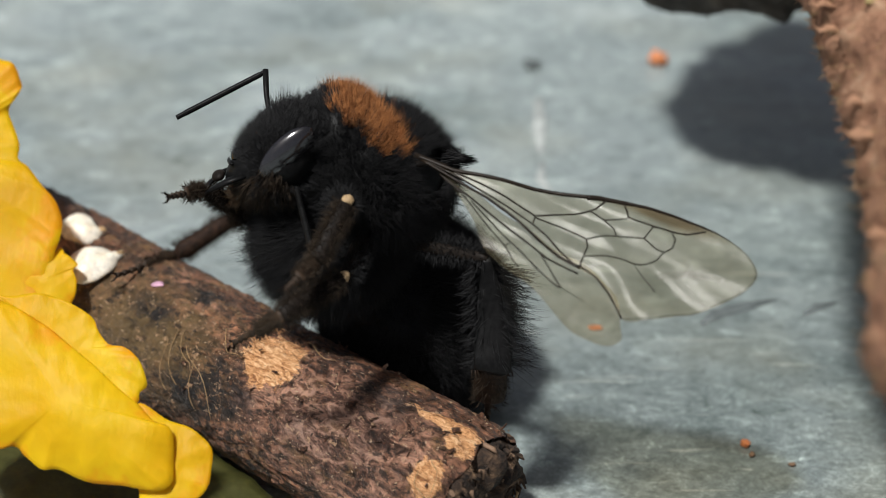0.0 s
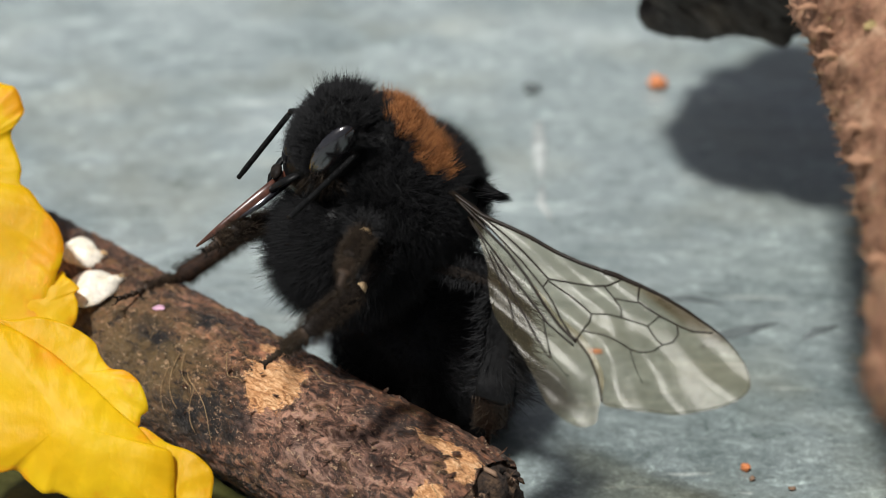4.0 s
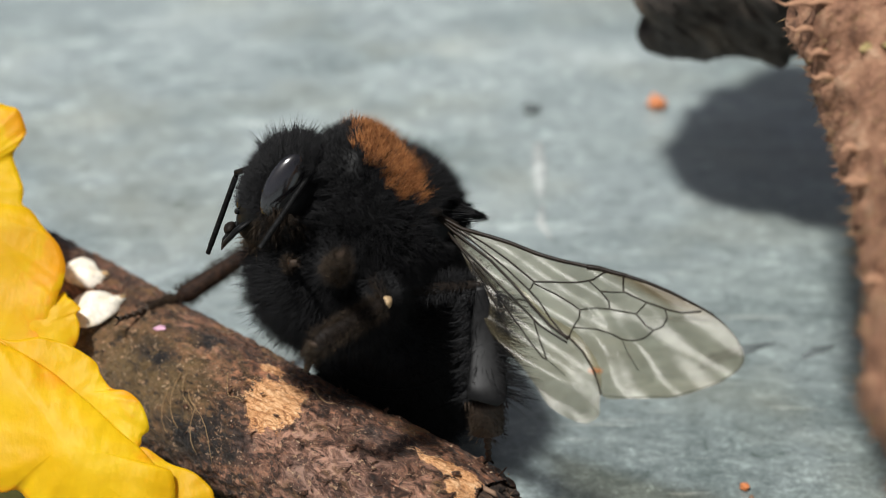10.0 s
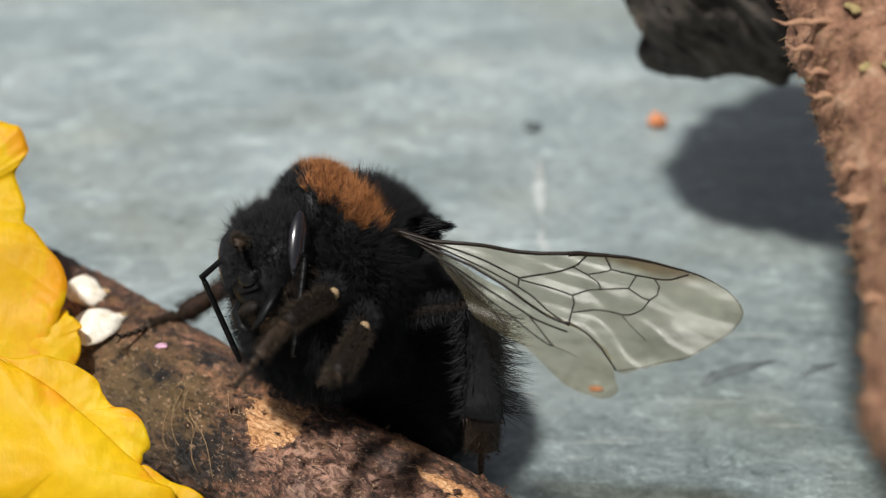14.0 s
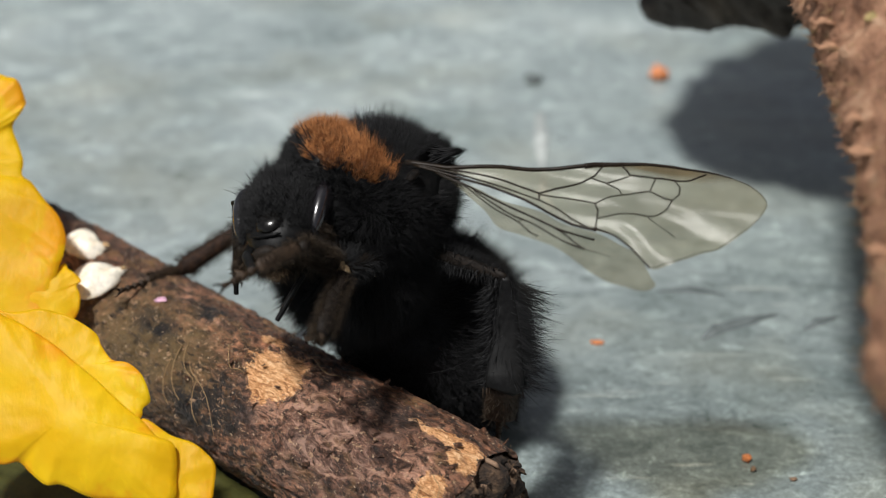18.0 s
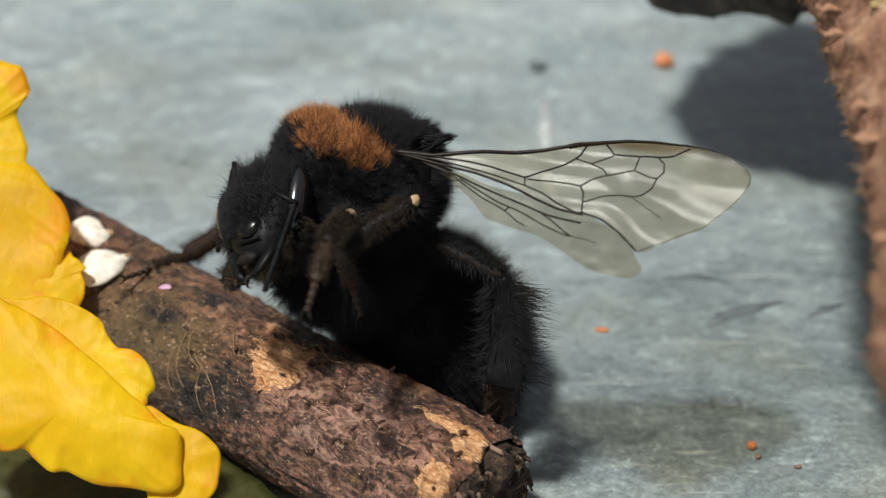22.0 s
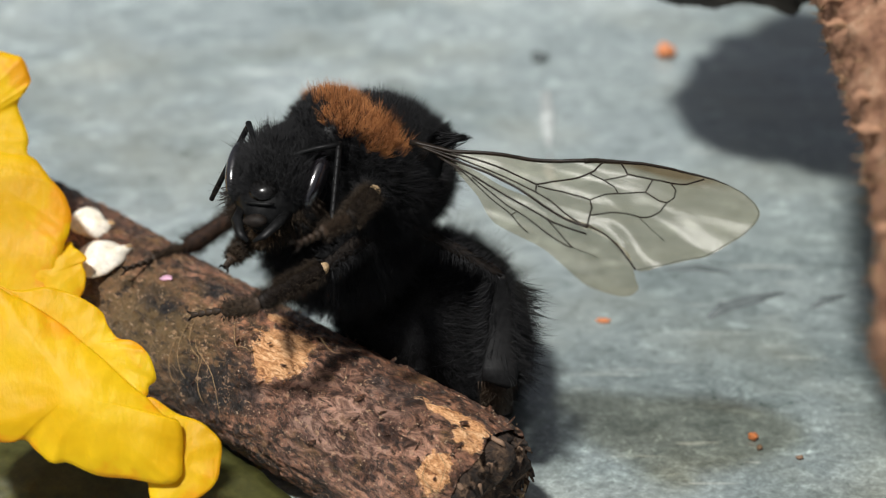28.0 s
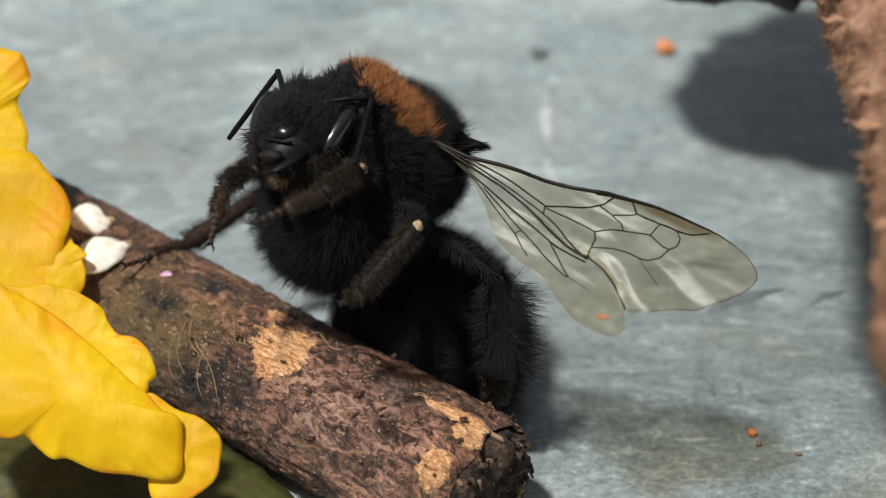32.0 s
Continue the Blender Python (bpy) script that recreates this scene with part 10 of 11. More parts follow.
    walk(bee_parts['g2'], [
        (0, mm(-10.81, 3.14, 8.49, -69.7, -26.5, -107.6)), (0.5, mm(-9.33, 2.13, 8.20, -35.8, -4.7, -105.5)), (1, mm(-8.45, 2.10, 7.39, -22.8, 6.8, -100.9)),
        (1.5, mm(-8.18, 1.47, 7.09, -7.2, -13.1, -85.2)), (2, mm(-8.03, 0.88, 7.11, 44.8, -28.9, -75.1)), (2.5, mm(-9.08, 1.00, 7.94, -48.3, -28.9, -88.0)),
        (3, mm(-10.26, 1.87, 8.26, -56.6, -23.2, -100.9)), (3.5, mm(-10.06, 1.84, 8.27, -55.2, -22.7, -100.6)), (4, mm(-9.53, 1.62, 8.40, -51.3, -21.6, -99.9)),
        (4.5, mm(-8.86, 1.44, 8.49, -46.1, -20.0, -99.1)), (5, mm(-8.28, 1.87, 8.16, -40.6, -18.0, -98.5)), (5.5, mm(-7.92, 2.88, 7.43, -36.1, -16.0, -98.1)),
        (6, mm(-7.75, 3.10, 7.20, -33.6, -14.5, -98.0)), (6.5, mm(-7.86, 2.95, 7.03, -35.2, -15.3, -98.4)), (7, mm(-7.97, 2.78, 6.92, -37.6, -16.6, -98.9)),
        (7.5, mm(-7.44, 2.66, 7.20, -36.6, -28.5, -87.6)), (8, mm(-6.90, 2.36, 7.67, 118.1, -37.9, -74.5)), (8.5, mm(-7.01, 1.32, 8.52, 88.4, -33.6, -75.2)),
        (9, mm(-7.24, 1.15, 8.71, 55.6, -29.6, -75.7)), (9.5, mm(-7.23, 0.99, 8.51, 72.8, -31.6, -73.4)), (10, mm(-7.36, 1.95, 7.55, 88.6, -34.3, -70.6)),
        (10.5, mm(-8.85, 1.17, 9.27, -43.8, -27.6, -87.6)), (11, mm(-10.77, 3.15, 9.19, -52.2, -18.2, -103.2)), (11.5, mm(-9.71, 2.71, 8.22, -37.4, -14.2, -98.3)),
        (12, mm(-8.72, 2.64, 6.77, -23.4, -10.5, -93.8)), (12.5, mm(-9.12, 2.10, 6.80, -24.8, -12.5, -93.3)), (13, mm(-9.48, 1.33, 7.19, -25.7, -13.5, -92.8)),
        (13.5, mm(-9.16, 1.03, 9.04, -27.0, -20.1, -89.1)), (14, mm(-9.04, 1.87, 10.11, -29.1, -25.8, -85.4)), (14.5, mm(-9.61, 1.31, 7.87, -32.8, -26.0, -86.8)),
        (15, mm(-10.09, -0.24, 5.89, -34.9, -26.4, -88.1)), (15.5, mm(-10.15, -0.72, 4.61, -107.1, -40.6, -92.0)), (16, mm(-10.29, -0.09, 5.33, -96.0, -39.3, -98.6)),
        (16.5, mm(-10.60, 1.48, 6.82, -87.0, -36.2, -106.3)), (17, mm(-10.92, 4.10, 7.67, -78.9, -32.0, -116.4)), (17.5, mm(-10.58, 4.69, 8.43, -73.1, -28.6, -127.9)),
        (18, mm(-9.29, 1.76, 6.09, -21.2, -25.0, -85.6)), (18.5, mm(-9.33, 1.77, 5.84, -21.2, -25.1, -85.5)), (19, mm(-9.37, 1.83, 5.69, -21.2, -25.2, -85.5)),
        (19.5, mm(-9.43, 2.10, 5.38, -21.2, -25.2, -85.5)), (20, mm(-9.48, 2.33, 5.17, -21.2, -25.2, -85.5)), (20.5, mm(-9.76, 1.36, 6.98, -5.0, -24.4, -81.4)),
        (21, mm(-10.31, 2.09, 7.60, 11.4, -23.3, -77.5)), (21.5, mm(-10.26, 1.31, 6.53, 44.5, -27.7, -71.4)), (22, mm(-10.22, 0.65, 5.36, 68.3, -31.7, -64.5)),
        (22.5, mm(-10.27, 1.21, 6.45, 21.9, -16.2, -70.9)), (23, mm(-10.34, 1.89, 7.45, 2.6, 0.3, -78.2)), (23.5, mm(-10.13, 1.54, 7.12, -10.2, -10.6, -85.1)),
        (24, mm(-9.95, 1.29, 6.72, -41.4, -22.2, -94.0)), (24.5, mm(-10.20, 1.56, 7.54, -60.9, -23.8, -107.4)), (25, mm(-10.50, 2.04, 8.21, -63.1, -22.1, -116.8)),
        (25.5, mm(-9.84, 1.30, 7.08, -62.1, -26.7, -101.7)), (26, mm(-9.21, 0.61, 5.61, -38.6, -29.3, -87.2)), (26.5, mm(-9.22, 0.37, 5.39, -38.6, -29.6, -87.1)),
        (27, mm(-9.31, 0.54, 5.48, -39.3, -28.7, -88.0)), (27.5, mm(-9.49, 0.89, 5.73, -39.4, -26.6, -89.8)), (28, mm(-9.67, 1.33, 6.09, -37.6, -23.7, -91.4)),
        (28.5, mm(-9.78, 1.71, 6.49, -33.7, -20.8, -91.8)), (29, mm(-9.70, 1.42, 7.39, -23.4, -17.7, -89.0)), (29.5, mm(-9.42, 1.08, 6.96, 15.8, -24.2, -77.2)),
        (30, mm(-9.20, 1.17, 6.23, 62.6, -29.5, -66.1)), (30.5, mm(-9.16, 1.26, 6.80, 50.6, -31.2, -75.9)), (31, mm(-9.14, 1.71, 7.52, -51.2, -27.6, -91.0)),
        (31.5, mm(-9.57, 1.99, 8.11, -28.2, -13.6, -93.3)), (32, mm(-10.32, 2.41, 8.59, -15.7, 5.9, -92.1)),
    ])
    walk(bee_parts['s0'], [
        (0, mm(-7.35, 9.06, 3.55, -61.3, 22.3, 127.5)), (0.5, mm(-7.41, 9.01, 3.54, -60.2, 22.1, 126.3)), (1, mm(-7.45, 8.98, 3.53, -59.7, 22.0, 125.6)),
        (1.5, mm(-7.43, 8.99, 3.54, -60.0, 22.1, 125.8)), (2, mm(-7.40, 9.02, 3.55, -60.5, 22.2, 126.5)), (2.5, mm(-7.31, 9.12, 3.61, -62.9, 23.1, 128.4)),
        (3, mm(-7.25, 9.22, 3.69, -65.4, 24.3, 130.1)), (3.5, mm(-7.22, 9.25, 3.71, -66.1, 24.6, 130.7)), (4, mm(-7.20, 9.29, 3.73, -66.7, 25.0, 131.3)),
        (4.5, mm(-7.18, 9.31, 3.75, -67.1, 25.2, 131.8)), (5, mm(-7.17, 9.33, 3.76, -67.5, 25.4, 132.1)), (5.5, mm(-7.16, 9.34, 3.77, -67.7, 25.5, 132.3)),
        (6, mm(-7.16, 9.35, 3.77, -67.7, 25.5, 132.4)), (6.5, mm(-7.16, 9.33, 3.76, -67.3, 25.3, 132.2)), (7, mm(-7.18, 9.31, 3.74, -66.9, 25.1, 131.7)),
        (7.5, mm(-7.18, 9.30, 3.73, -66.6, 24.9, 131.6)), (8, mm(-7.17, 9.30, 3.71, -66.0, 24.6, 131.7)), (8.5, mm(-7.25, 9.25, 3.75, -66.7, 25.2, 130.4)),
        (9, mm(-7.40, 9.17, 3.81, -67.7, 26.1, 127.8)), (9.5, mm(-7.49, 9.08, 3.79, -66.6, 25.8, 125.9)), (10, mm(-7.56, 9.02, 3.76, -65.1, 25.3, 124.4)),
        (10.5, mm(-7.58, 9.00, 3.74, -64.6, 25.1, 124.1)), (11, mm(-7.56, 9.01, 3.73, -64.4, 24.9, 124.4)), (11.5, mm(-7.52, 9.08, 3.80, -66.9, 26.0, 125.5)),
        (12, mm(-7.53, 9.13, 3.89, -69.8, 27.4, 125.9)), (12.5, mm(-7.65, 9.01, 3.85, -67.5, 26.7, 123.2)), (13, mm(-7.78, 8.88, 3.76, -63.1, 25.3, 120.6)),
        (13.5, mm(-7.82, 8.79, 3.63, -57.8, 23.4, 119.3)), (14, mm(-7.79, 8.72, 3.44, -52.1, 20.6, 119.3)), (14.5, mm(-7.46, 8.86, 3.29, -52.8, 18.4, 124.4)),
        (15, mm(-7.52, 8.78, 3.19, -49.7, 17.0, 123.1)), (15.5, mm(-7.46, 8.81, 3.17, -50.1, 16.7, 124.0)), (16, mm(-7.40, 8.86, 3.19, -51.4, 17.0, 125.1)),
        (16.5, mm(-7.31, 8.94, 3.23, -53.6, 17.6, 126.8)), (17, mm(-7.23, 9.04, 3.30, -56.0, 18.6, 128.6)), (17.5, mm(-7.17, 9.11, 3.37, -58.2, 19.7, 129.9)),
        (18, mm(-7.09, 9.20, 3.40, -59.5, 20.1, 131.6)), (18.5, mm(-7.12, 9.17, 3.40, -59.3, 20.1, 131.1)), (19, mm(-7.19, 9.13, 3.42, -59.2, 20.4, 129.9)),
        (19.5, mm(-7.27, 9.07, 3.45, -59.0, 20.8, 128.4)), (20, mm(-7.35, 9.02, 3.48, -59.1, 21.2, 127.1)), (20.5, mm(-7.33, 9.04, 3.49, -59.6, 21.4, 127.5)),
        (21, mm(-7.29, 9.08, 3.49, -60.1, 21.4, 128.3)), (21.5, mm(-7.29, 9.07, 3.47, -59.6, 21.1, 128.2)), (22, mm(-7.28, 9.06, 3.45, -59.0, 20.7, 128.2)),
        (22.5, mm(-7.33, 9.03, 3.46, -58.9, 20.9, 127.4)), (23, mm(-7.37, 9.03, 3.52, -59.9, 21.8, 126.8)), (23.5, mm(-7.31, 9.09, 3.55, -61.4, 22.3, 128.1)),
        (24, mm(-7.25, 9.15, 3.58, -62.5, 22.7, 129.4)), (24.5, mm(-7.34, 9.08, 3.57, -61.6, 22.6, 127.8)), (25, mm(-7.42, 9.01, 3.56, -60.4, 22.3, 126.1)),
        (25.5, mm(-7.36, 9.02, 3.48, -59.1, 21.3, 127.0)), (26, mm(-7.32, 9.02, 3.43, -58.2, 20.5, 127.5)), (26.5, mm(-7.35, 9.00, 3.43, -57.9, 20.5, 126.9)),
        (27, mm(-7.32, 9.02, 3.44, -58.4, 20.6, 127.4)), (27.5, mm(-7.27, 9.08, 3.47, -59.6, 21.1, 128.4)), (28, mm(-7.22, 9.14, 3.51, -60.9, 21.6, 129.7)),
        (28.5, mm(-7.17, 9.19, 3.52, -61.6, 21.8, 130.7)), (29, mm(-7.27, 9.10, 3.52, -60.8, 21.8, 128.6)), (29.5, mm(-7.43, 9.09, 3.72, -65.1, 24.8, 126.7)),
        (30, mm(-7.56, 9.11, 3.91, -70.5, 27.7, 125.3)), (30.5, mm(-7.38, 9.13, 3.71, -65.2, 24.6, 127.7)), (31, mm(-7.19, 9.17, 3.51, -61.2, 21.6, 130.3)),
        (31.5, mm(-7.25, 9.17, 3.60, -63.0, 22.9, 129.6)), (32, mm(-7.38, 9.17, 3.79, -67.4, 25.8, 128.1)),
    ])
    walk(bee_parts['s1'], [
        (0, mm(-9.71, 12.15, 1.96, -51.3, 19.9, -149.4)), (0.5, mm(-9.71, 12.15, 1.96, -51.2, 19.9, -149.4)), (1, mm(-9.71, 12.15, 1.96, -51.2, 19.9, -149.4)),
        (1.5, mm(-9.71, 12.15, 1.96, -51.2, 19.9, -149.4)), (2, mm(-9.71, 12.15, 1.96, -51.2, 19.9, -149.4)), (2.5, mm(-9.71, 12.15, 1.96, -51.2, 19.9, -149.4)),
        (3, mm(-9.71, 12.15, 1.96, -51.2, 19.9, -149.4)), (3.5, mm(-9.71, 12.15, 1.96, -51.2, 19.9, -149.4)), (4, mm(-9.71, 12.15, 1.96, -51.2, 19.9, -149.4)),
        (4.5, mm(-9.71, 12.15, 1.96, -51.2, 19.9, -149.4)), (5, mm(-9.71, 12.15, 1.96, -51.2, 19.9, -149.4)), (5.5, mm(-9.71, 12.15, 1.96, -51.2, 19.9, -149.4)),
        (6, mm(-9.71, 12.15, 1.96, -51.2, 19.9, -149.4)), (6.5, mm(-9.71, 12.15, 1.96, -51.2, 19.9, -149.4)), (7, mm(-9.71, 12.15, 1.96, -51.2, 19.9, -149.4)),
        (7.5, mm(-9.71, 12.15, 1.96, -51.2, 19.9, -149.4)), (8, mm(-9.71, 12.15, 1.96, -51.2, 19.9, -149.4)), (8.5, mm(-9.71, 12.15, 1.96, -51.2, 19.9, -149.4)),
        (9, mm(-9.71, 12.15, 1.96, -51.2, 19.9, -149.4)), (9.5, mm(-9.71, 12.15, 1.96, -51.2, 19.9, -149.4)), (10, mm(-9.71, 12.15, 1.96, -51.2, 19.9, -149.4)),
        (10.5, mm(-9.71, 12.15, 1.96, -51.2, 19.9, -149.4)), (11, mm(-9.71, 12.15, 1.96, -51.2, 19.9, -149.4)), (11.5, mm(-9.71, 12.15, 1.96, -51.1, 19.9, -149.4)),
        (12, mm(-9.71, 12.15, 1.96, -51.1, 19.9, -149.4)), (12.5, mm(-9.71, 12.15, 1.96, -51.1, 19.9, -149.4)), (13, mm(-9.71, 12.15, 1.96, -51.1, 19.9, -149.4)),
        (13.5, mm(-9.71, 12.15, 1.96, -51.1, 19.9, -149.4)), (14, mm(-9.71, 12.15, 1.96, -51.1, 19.9, -149.4)), (14.5, mm(-9.71, 12.15, 1.96, -51.1, 19.9, -149.4)),
        (15, mm(-9.71, 12.15, 1.96, -51.1, 19.9, -149.4)), (15.5, mm(-9.71, 12.15, 1.96, -51.2, 19.9, -149.4)), (16, mm(-9.71, 12.15, 1.96, -51.2, 19.9, -149.4)),
        (16.5, mm(-9.71, 12.15, 1.96, -51.2, 19.9, -149.4)), (17, mm(-9.71, 12.15, 1.96, -51.2, 19.9, -149.4)), (17.5, mm(-9.71, 12.15, 1.96, -51.2, 19.9, -149.4)),
        (18, mm(-9.71, 12.15, 1.96, -51.2, 19.9, -149.4)), (18.5, mm(-9.71, 12.15, 1.96, -51.2, 19.9, -149.4)), (19, mm(-9.71, 12.15, 1.96, -51.2, 19.9, -149.4)),
        (19.5, mm(-9.71, 12.15, 1.96, -51.2, 19.9, -149.4)), (20, mm(-9.71, 12.15, 1.96, -51.2, 19.9, -149.4)), (20.5, mm(-9.71, 12.15, 1.96, -51.2, 19.9, -149.4)),
        (21, mm(-9.71, 12.15, 1.96, -51.2, 19.9, -149.4)), (21.5, mm(-9.71, 12.15, 1.96, -51.2, 19.9, -149.4)), (22, mm(-9.71, 12.15, 1.96, -51.2, 19.9, -149.4)),
        (22.5, mm(-9.71, 12.15, 1.96, -51.2, 19.9, -149.4)), (23, mm(-9.71, 12.15, 1.96, -51.2, 19.9, -149.4)), (23.5, mm(-9.71, 12.15, 1.96, -51.2, 19.9, -149.4)),
        (24, mm(-9.71, 12.15, 1.96, -51.2, 19.9, -149.4)), (24.5, mm(-9.71, 12.15, 1.96, -51.2, 19.9, -149.4)), (25, mm(-9.71, 12.15, 1.96, -51.2, 19.9, -149.4)),
        (25.5, mm(-9.71, 12.15, 1.96, -51.2, 19.9, -149.4)), (26, mm(-9.71, 12.15, 1.96, -51.2, 19.9, -149.4)), (26.5, mm(-9.71, 12.15, 1.96, -51.2, 19.9, -149.4)),
        (27, mm(-9.71, 12.15, 1.96, -51.2, 19.9, -149.4)), (27.5, mm(-9.71, 12.15, 1.96, -51.2, 19.9, -149.4)), (28, mm(-9.71, 12.15, 1.96, -51.2, 19.9, -149.4)),
        (28.5, mm(-9.71, 12.15, 1.96, -51.2, 19.9, -149.4)), (29, mm(-9.71, 12.15, 1.96, -51.2, 19.9, -149.4)), (29.5, mm(-9.71, 12.15, 1.96, -51.2, 19.9, -149.4)),
        (30, mm(-9.71, 12.15, 1.96, -51.2, 19.9, -149.4)), (30.5, mm(-9.71, 12.15, 1.96, -51.2, 19.9, -149.4)), (31, mm(-9.71, 12.15, 1.96, -51.2, 19.9, -149.4)),
        (31.5, mm(-9.71, 12.15, 1.96, -51.2, 19.9, -149.4)), (32, mm(-9.71, 12.15, 1.96, -51.2, 19.9, -149.4)),
    ])
    walk(bee_parts['s2'], [
        (0, mm(-13.92, 9.65, 0.19, -56.1, -14.1, -127.7)), (0.5, mm(-13.92, 9.65, 0.19, -56.0, -14.1, -127.7)), (1, mm(-13.92, 9.65, 0.19, -56.0, -14.1, -127.7)),
        (1.5, mm(-13.92, 9.65, 0.19, -56.0, -14.1, -127.7)), (2, mm(-13.92, 9.65, 0.19, -56.0, -14.1, -127.7)), (2.5, mm(-13.92, 9.65, 0.19, -55.9, -14.1, -127.7)),
        (3, mm(-13.92, 9.65, 0.19, -56.0, -14.1, -127.7)), (3.5, mm(-13.92, 9.65, 0.19, -56.0, -14.1, -127.7)), (4, mm(-13.92, 9.65, 0.19, -55.9, -14.1, -127.7)),
        (4.5, mm(-13.92, 9.65, 0.19, -55.9, -14.1, -127.7)), (5, mm(-13.92, 9.65, 0.19, -55.9, -14.1, -127.7)), (5.5, mm(-13.92, 9.65, 0.19, -55.9, -14.1, -127.7)),
        (6, mm(-13.92, 9.65, 0.19, -55.9, -14.1, -127.7)), (6.5, mm(-13.92, 9.65, 0.19, -55.9, -14.1, -127.7)), (7, mm(-13.92, 9.65, 0.19, -55.9, -14.1, -127.7)),
        (7.5, mm(-13.92, 9.65, 0.19, -55.9, -14.1, -127.7)), (8, mm(-13.92, 9.65, 0.19, -55.9, -14.1, -127.7)), (8.5, mm(-13.92, 9.65, 0.19, -55.9, -14.1, -127.7)),
        (9, mm(-13.92, 9.65, 0.19, -55.9, -14.1, -127.7)), (9.5, mm(-13.92, 9.65, 0.19, -55.9, -14.1, -127.7)), (10, mm(-13.92, 9.65, 0.19, -55.9, -14.1, -127.7)),
        (10.5, mm(-13.92, 9.65, 0.19, -55.9, -14.1, -127.7)), (11, mm(-13.92, 9.65, 0.19, -55.9, -14.1, -127.7)), (11.5, mm(-13.92, 9.65, 0.19, -55.9, -14.1, -127.7)),
        (12, mm(-13.92, 9.65, 0.19, -55.8, -14.1, -127.7)), (12.5, mm(-13.92, 9.65, 0.19, -55.8, -14.1, -127.7)), (13, mm(-13.92, 9.65, 0.19, -55.8, -14.1, -127.7)),
        (13.5, mm(-13.92, 9.65, 0.19, -55.8, -14.1, -127.7)), (14, mm(-13.92, 9.65, 0.19, -55.8, -14.1, -127.7)), (14.5, mm(-13.92, 9.65, 0.19, -55.8, -14.1, -127.7)),
        (15, mm(-13.92, 9.65, 0.19, -55.8, -14.1, -127.7)), (15.5, mm(-13.92, 9.65, 0.19, -55.9, -14.1, -127.7)), (16, mm(-13.92, 9.65, 0.19, -55.9, -14.1, -127.7)),
        (16.5, mm(-13.92, 9.65, 0.19, -55.9, -14.1, -127.7)), (17, mm(-13.92, 9.65, 0.19, -55.9, -14.1, -127.7)), (17.5, mm(-13.92, 9.65, 0.19, -55.9, -14.1, -127.7)),
        (18, mm(-13.92, 9.65, 0.19, -55.9, -14.1, -127.7)), (18.5, mm(-13.92, 9.65, 0.19, -55.9, -14.1, -127.7)), (19, mm(-13.92, 9.65, 0.19, -55.9, -14.1, -127.7)),
        (19.5, mm(-13.92, 9.65, 0.19, -55.9, -14.1, -127.7)), (20, mm(-13.92, 9.65, 0.19, -55.9, -14.1, -127.7)), (20.5, mm(-13.92, 9.65, 0.19, -55.9, -14.1, -127.7)),
        (21, mm(-13.92, 9.65, 0.19, -55.9, -14.1, -127.7)), (21.5, mm(-13.92, 9.65, 0.19, -55.9, -14.1, -127.7)), (22, mm(-13.92, 9.65, 0.19, -55.9, -14.1, -127.7)),
        (22.5, mm(-13.92, 9.65, 0.19, -55.9, -14.1, -127.7)), (23, mm(-13.92, 9.65, 0.19, -55.9, -14.1, -127.7)), (23.5, mm(-13.92, 9.65, 0.19, -55.9, -14.1, -127.7)),
        (24, mm(-13.92, 9.65, 0.19, -55.9, -14.1, -127.7)), (24.5, mm(-13.92, 9.65, 0.19, -55.9, -14.1, -127.7)), (25, mm(-13.92, 9.65, 0.19, -55.9, -14.1, -127.7)),
        (25.5, mm(-13.92, 9.65, 0.19, -55.9, -14.1, -127.7)), (26, mm(-13.92, 9.65, 0.19, -55.9, -14.1, -127.7)), (26.5, mm(-13.92, 9.65, 0.19, -56.0, -14.1, -127.7)),
        (27, mm(-13.92, 9.65, 0.19, -55.9, -14.1, -127.7)), (27.5, mm(-13.92, 9.65, 0.19, -55.9, -14.1, -127.7)), (28, mm(-13.92, 9.65, 0.19, -55.9, -14.1, -127.7)),
        (28.5, mm(-13.92, 9.65, 0.19, -55.9, -14.1, -127.7)), (29, mm(-13.92, 9.65, 0.19, -55.9, -14.1, -127.7)), (29.5, mm(-13.92, 9.65, 0.19, -56.0, -14.1, -127.7)),
        (30, mm(-13.92, 9.65, 0.19, -56.0, -14.1, -127.7)), (30.5, mm(-13.92, 9.65, 0.19, -56.0, -14.1, -127.7)), (31, mm(-13.92, 9.65, 0.19, -56.0, -14.1, -127.7)),
        (31.5, mm(-13.92, 9.65, 0.19, -56.0, -14.1, -127.7)), (32, mm(-13.92, 9.65, 0.19, -55.9, -14.1, -127.7)),
    ])
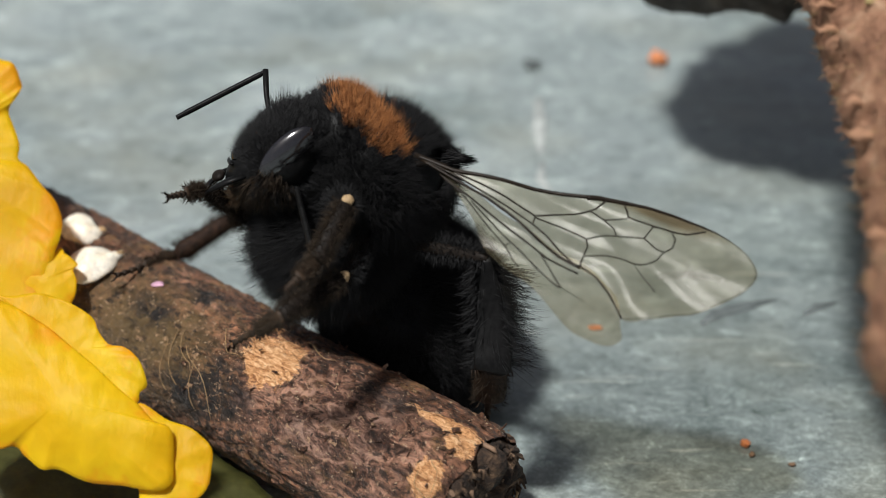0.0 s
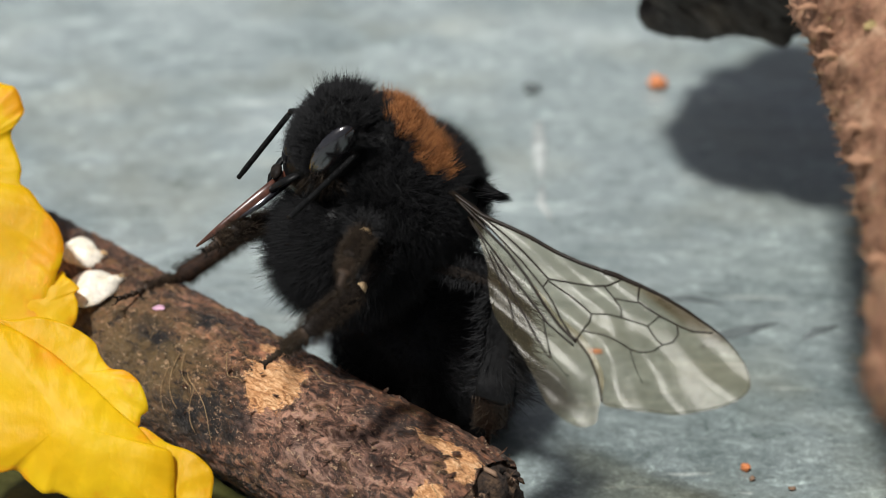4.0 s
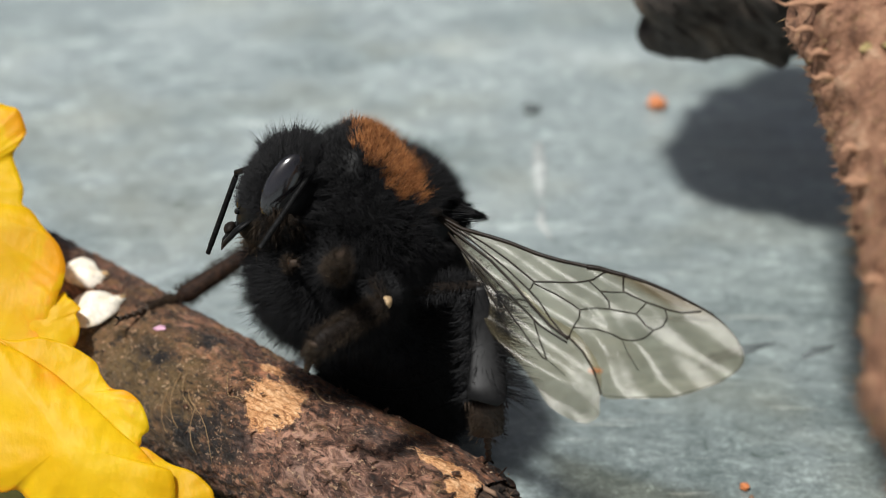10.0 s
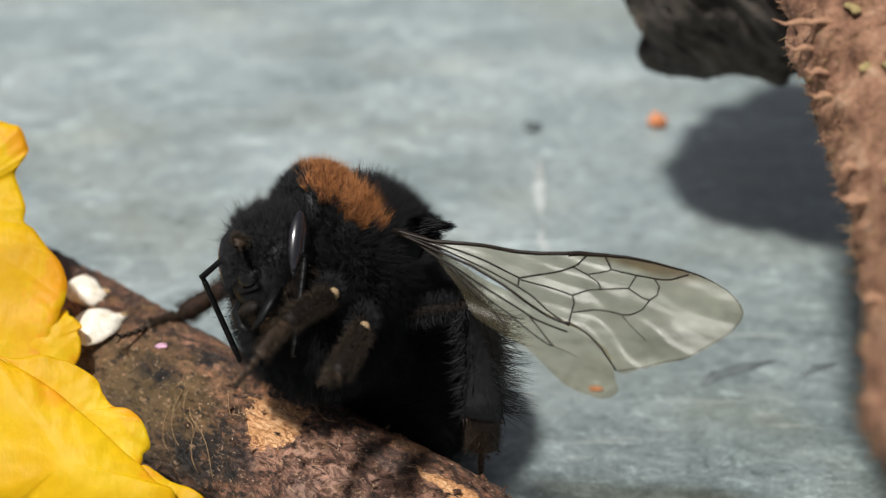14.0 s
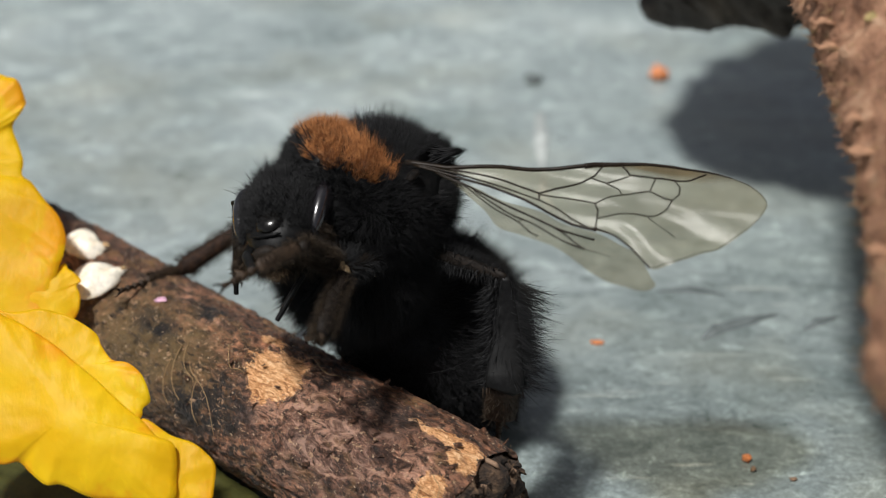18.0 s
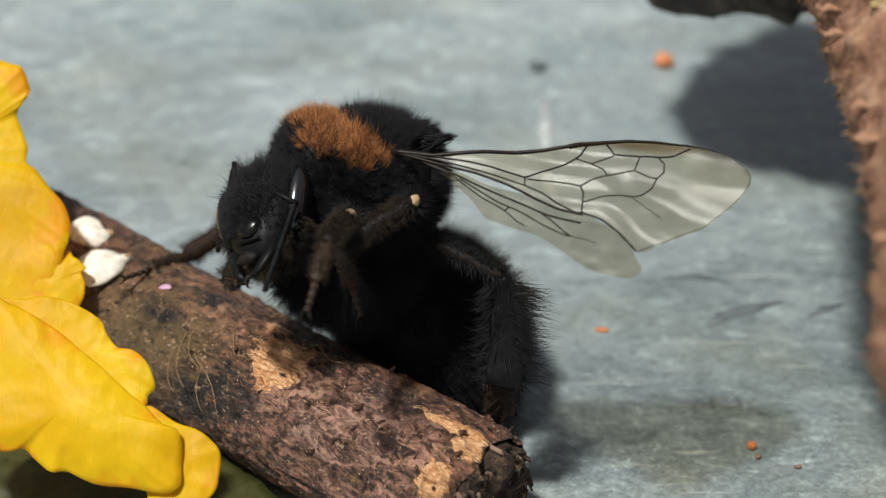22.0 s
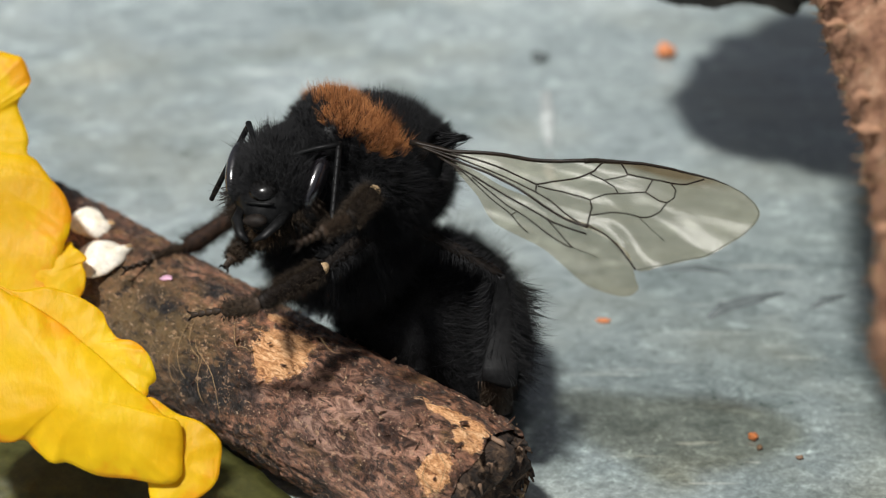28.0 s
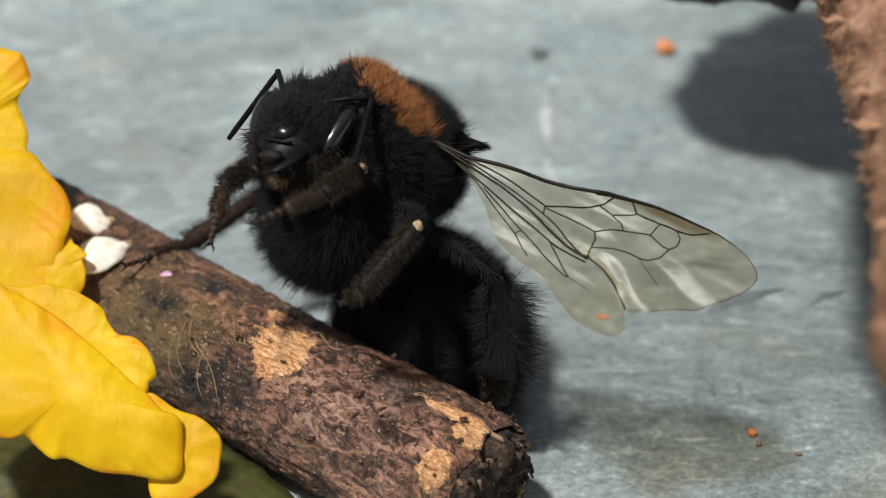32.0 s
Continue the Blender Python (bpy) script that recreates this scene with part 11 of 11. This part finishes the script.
    walk(bee_parts['proboscis'], [
        (0, mm(-9.45, 3.12, 8.98, 59.5, 19.7, 9.4)), (0.5, mm(-9.02, 2.04, 9.11, 60.4, 20.1, 14.5)), (1, mm(-8.71, 1.00, 9.46, 62.0, 22.0, 20.9)),
        (1.5, mm(-9.09, 1.43, 9.48, 61.2, 21.6, 16.8)), (2, mm(-9.48, 2.46, 9.44, 59.6, 21.2, 9.0)), (2.5, mm(-8.27, 3.88, 9.60, -91.9, 47.3, 150.6)),
        (3, mm(-7.02, 4.47, 10.00, -53.9, 21.3, -153.7)), (3.5, mm(-6.94, 4.38, 10.07, -51.6, 26.1, -149.3)), (4, mm(-6.88, 4.27, 10.05, -51.8, 26.1, -149.9)),
        (4.5, mm(-6.85, 4.12, 9.99, -59.0, 36.9, -163.5)), (5, mm(-6.82, 3.95, 9.91, -68.9, 44.9, -177.5)), (5.5, mm(-6.81, 3.74, 9.86, -74.6, 47.5, 175.1)),
        (6, mm(-6.80, 3.51, 9.83, -78.3, 48.0, 169.7)), (6.5, mm(-6.81, 3.02, 9.89, -81.0, 46.8, 164.1)), (7, mm(-6.88, 2.49, 10.06, -84.6, 46.6, 158.3)),
        (7.5, mm(-7.26, 3.63, 9.98, -98.2, 58.3, 155.3)), (8, mm(-7.67, 4.65, 10.07, 56.3, 25.6, -6.9)), (8.5, mm(-7.91, 4.07, 9.88, 57.8, 24.4, -1.8)),
        (9, mm(-8.15, 2.97, 9.71, 60.1, 23.0, 7.5)), (9.5, mm(-8.61, 2.56, 9.47, 59.6, 20.4, 9.1)), (10, mm(-8.92, 2.52, 9.22, 58.7, 18.3, 7.7)),
        (10.5, mm(-8.64, 2.40, 9.20, 59.0, 18.6, 9.0)), (11, mm(-8.36, 2.37, 9.20, 59.4, 19.0, 10.5)), (11.5, mm(-8.46, 2.82, 9.43, 60.0, 20.1, 10.7)),
        (12, mm(-8.60, 3.18, 9.68, 60.7, 21.6, 11.1)), (12.5, mm(-8.67, 2.76, 9.44, 60.0, 19.7, 11.2)), (13, mm(-8.68, 1.92, 8.95, 59.0, 15.6, 14.1)),
        (13.5, mm(-8.34, 0.94, 8.22, 58.2, 12.5, 24.3)), (14, mm(-8.13, -0.99, 8.37, 58.3, 15.8, 41.2)), (14.5, mm(-9.08, -1.40, 7.90, 55.7, 10.9, 37.0)),
        (15, mm(-10.07, 1.05, 5.67, 54.6, -5.8, 12.3)), (15.5, mm(-9.88, 0.37, 6.32, 54.5, -0.9, 16.0)), (16, mm(-9.48, 0.18, 6.39, 54.2, 0.1, 20.7)),
        (16.5, mm(-8.67, -0.02, 6.43, 53.1, 0.1, 27.2)), (17, mm(-7.82, -0.75, 6.90, 51.6, 2.9, 37.6)), (17.5, mm(-7.30, -1.35, 7.46, 50.9, 5.8, 44.7)),
        (18, mm(-7.61, -0.48, 8.26, 56.3, 12.2, 41.5)), (18.5, mm(-7.62, -0.76, 8.08, 54.8, 10.7, 43.3)), (19, mm(-7.60, -1.11, 7.92, 53.1, 9.0, 45.1)),
        (19.5, mm(-7.59, -1.11, 8.02, 53.3, 9.7, 46.1)), (20, mm(-7.62, -1.07, 8.11, 53.5, 10.2, 47.1)), (20.5, mm(-7.99, -1.14, 7.89, 52.4, 8.1, 46.0)),
        (21, mm(-8.39, -1.14, 7.63, 51.7, 5.9, 44.2)), (21.5, mm(-8.47, -1.00, 7.62, 52.3, 6.3, 43.3)), (22, mm(-8.47, -0.84, 7.68, 53.2, 7.8, 43.0)),
        (22.5, mm(-8.27, -0.69, 8.16, 55.9, 12.4, 44.4)), (23, mm(-8.05, -0.59, 8.76, 59.2, 16.9, 46.0)), (23.5, mm(-8.50, 0.15, 8.46, 58.7, 14.7, 40.1)),
        (24, mm(-8.85, 0.55, 8.52, 59.1, 14.4, 35.9)), (24.5, mm(-8.78, 0.83, 8.93, 61.5, 18.5, 32.7)), (25, mm(-8.73, 1.46, 8.85, 61.8, 19.8, 26.6)),
        (25.5, mm(-8.36, 0.43, 8.86, 62.5, 20.4, 37.0)), (26, mm(-7.80, -0.66, 8.50, 59.1, 17.5, 47.8)), (26.5, mm(-7.67, -0.78, 7.73, 53.6, 11.5, 49.2)),
        (27, mm(-7.83, -0.49, 7.75, 54.6, 11.9, 47.3)), (27.5, mm(-8.13, -0.00, 7.95, 57.0, 13.8, 44.2)), (28, mm(-8.42, 0.51, 8.19, 59.2, 15.8, 40.7)),
        (28.5, mm(-8.61, 0.92, 8.26, 60.0, 16.4, 37.6)), (29, mm(-8.36, 2.42, 7.20, 57.0, 7.8, 22.6)), (29.5, mm(-8.67, 3.10, 7.65, 57.9, 9.4, 17.3)),
        (30, mm(-8.91, 1.41, 9.58, 64.1, 21.6, 32.5)), (30.5, mm(-8.56, 0.84, 9.68, 65.4, 23.4, 36.6)), (31, mm(-8.12, 0.49, 9.63, 66.1, 24.3, 38.9)),
        (31.5, mm(-7.88, 0.85, 10.03, 69.2, 28.0, 37.9)), (32, mm(-7.61, 1.32, 10.67, 73.6, 33.4, 36.0)),
    ])


motions()
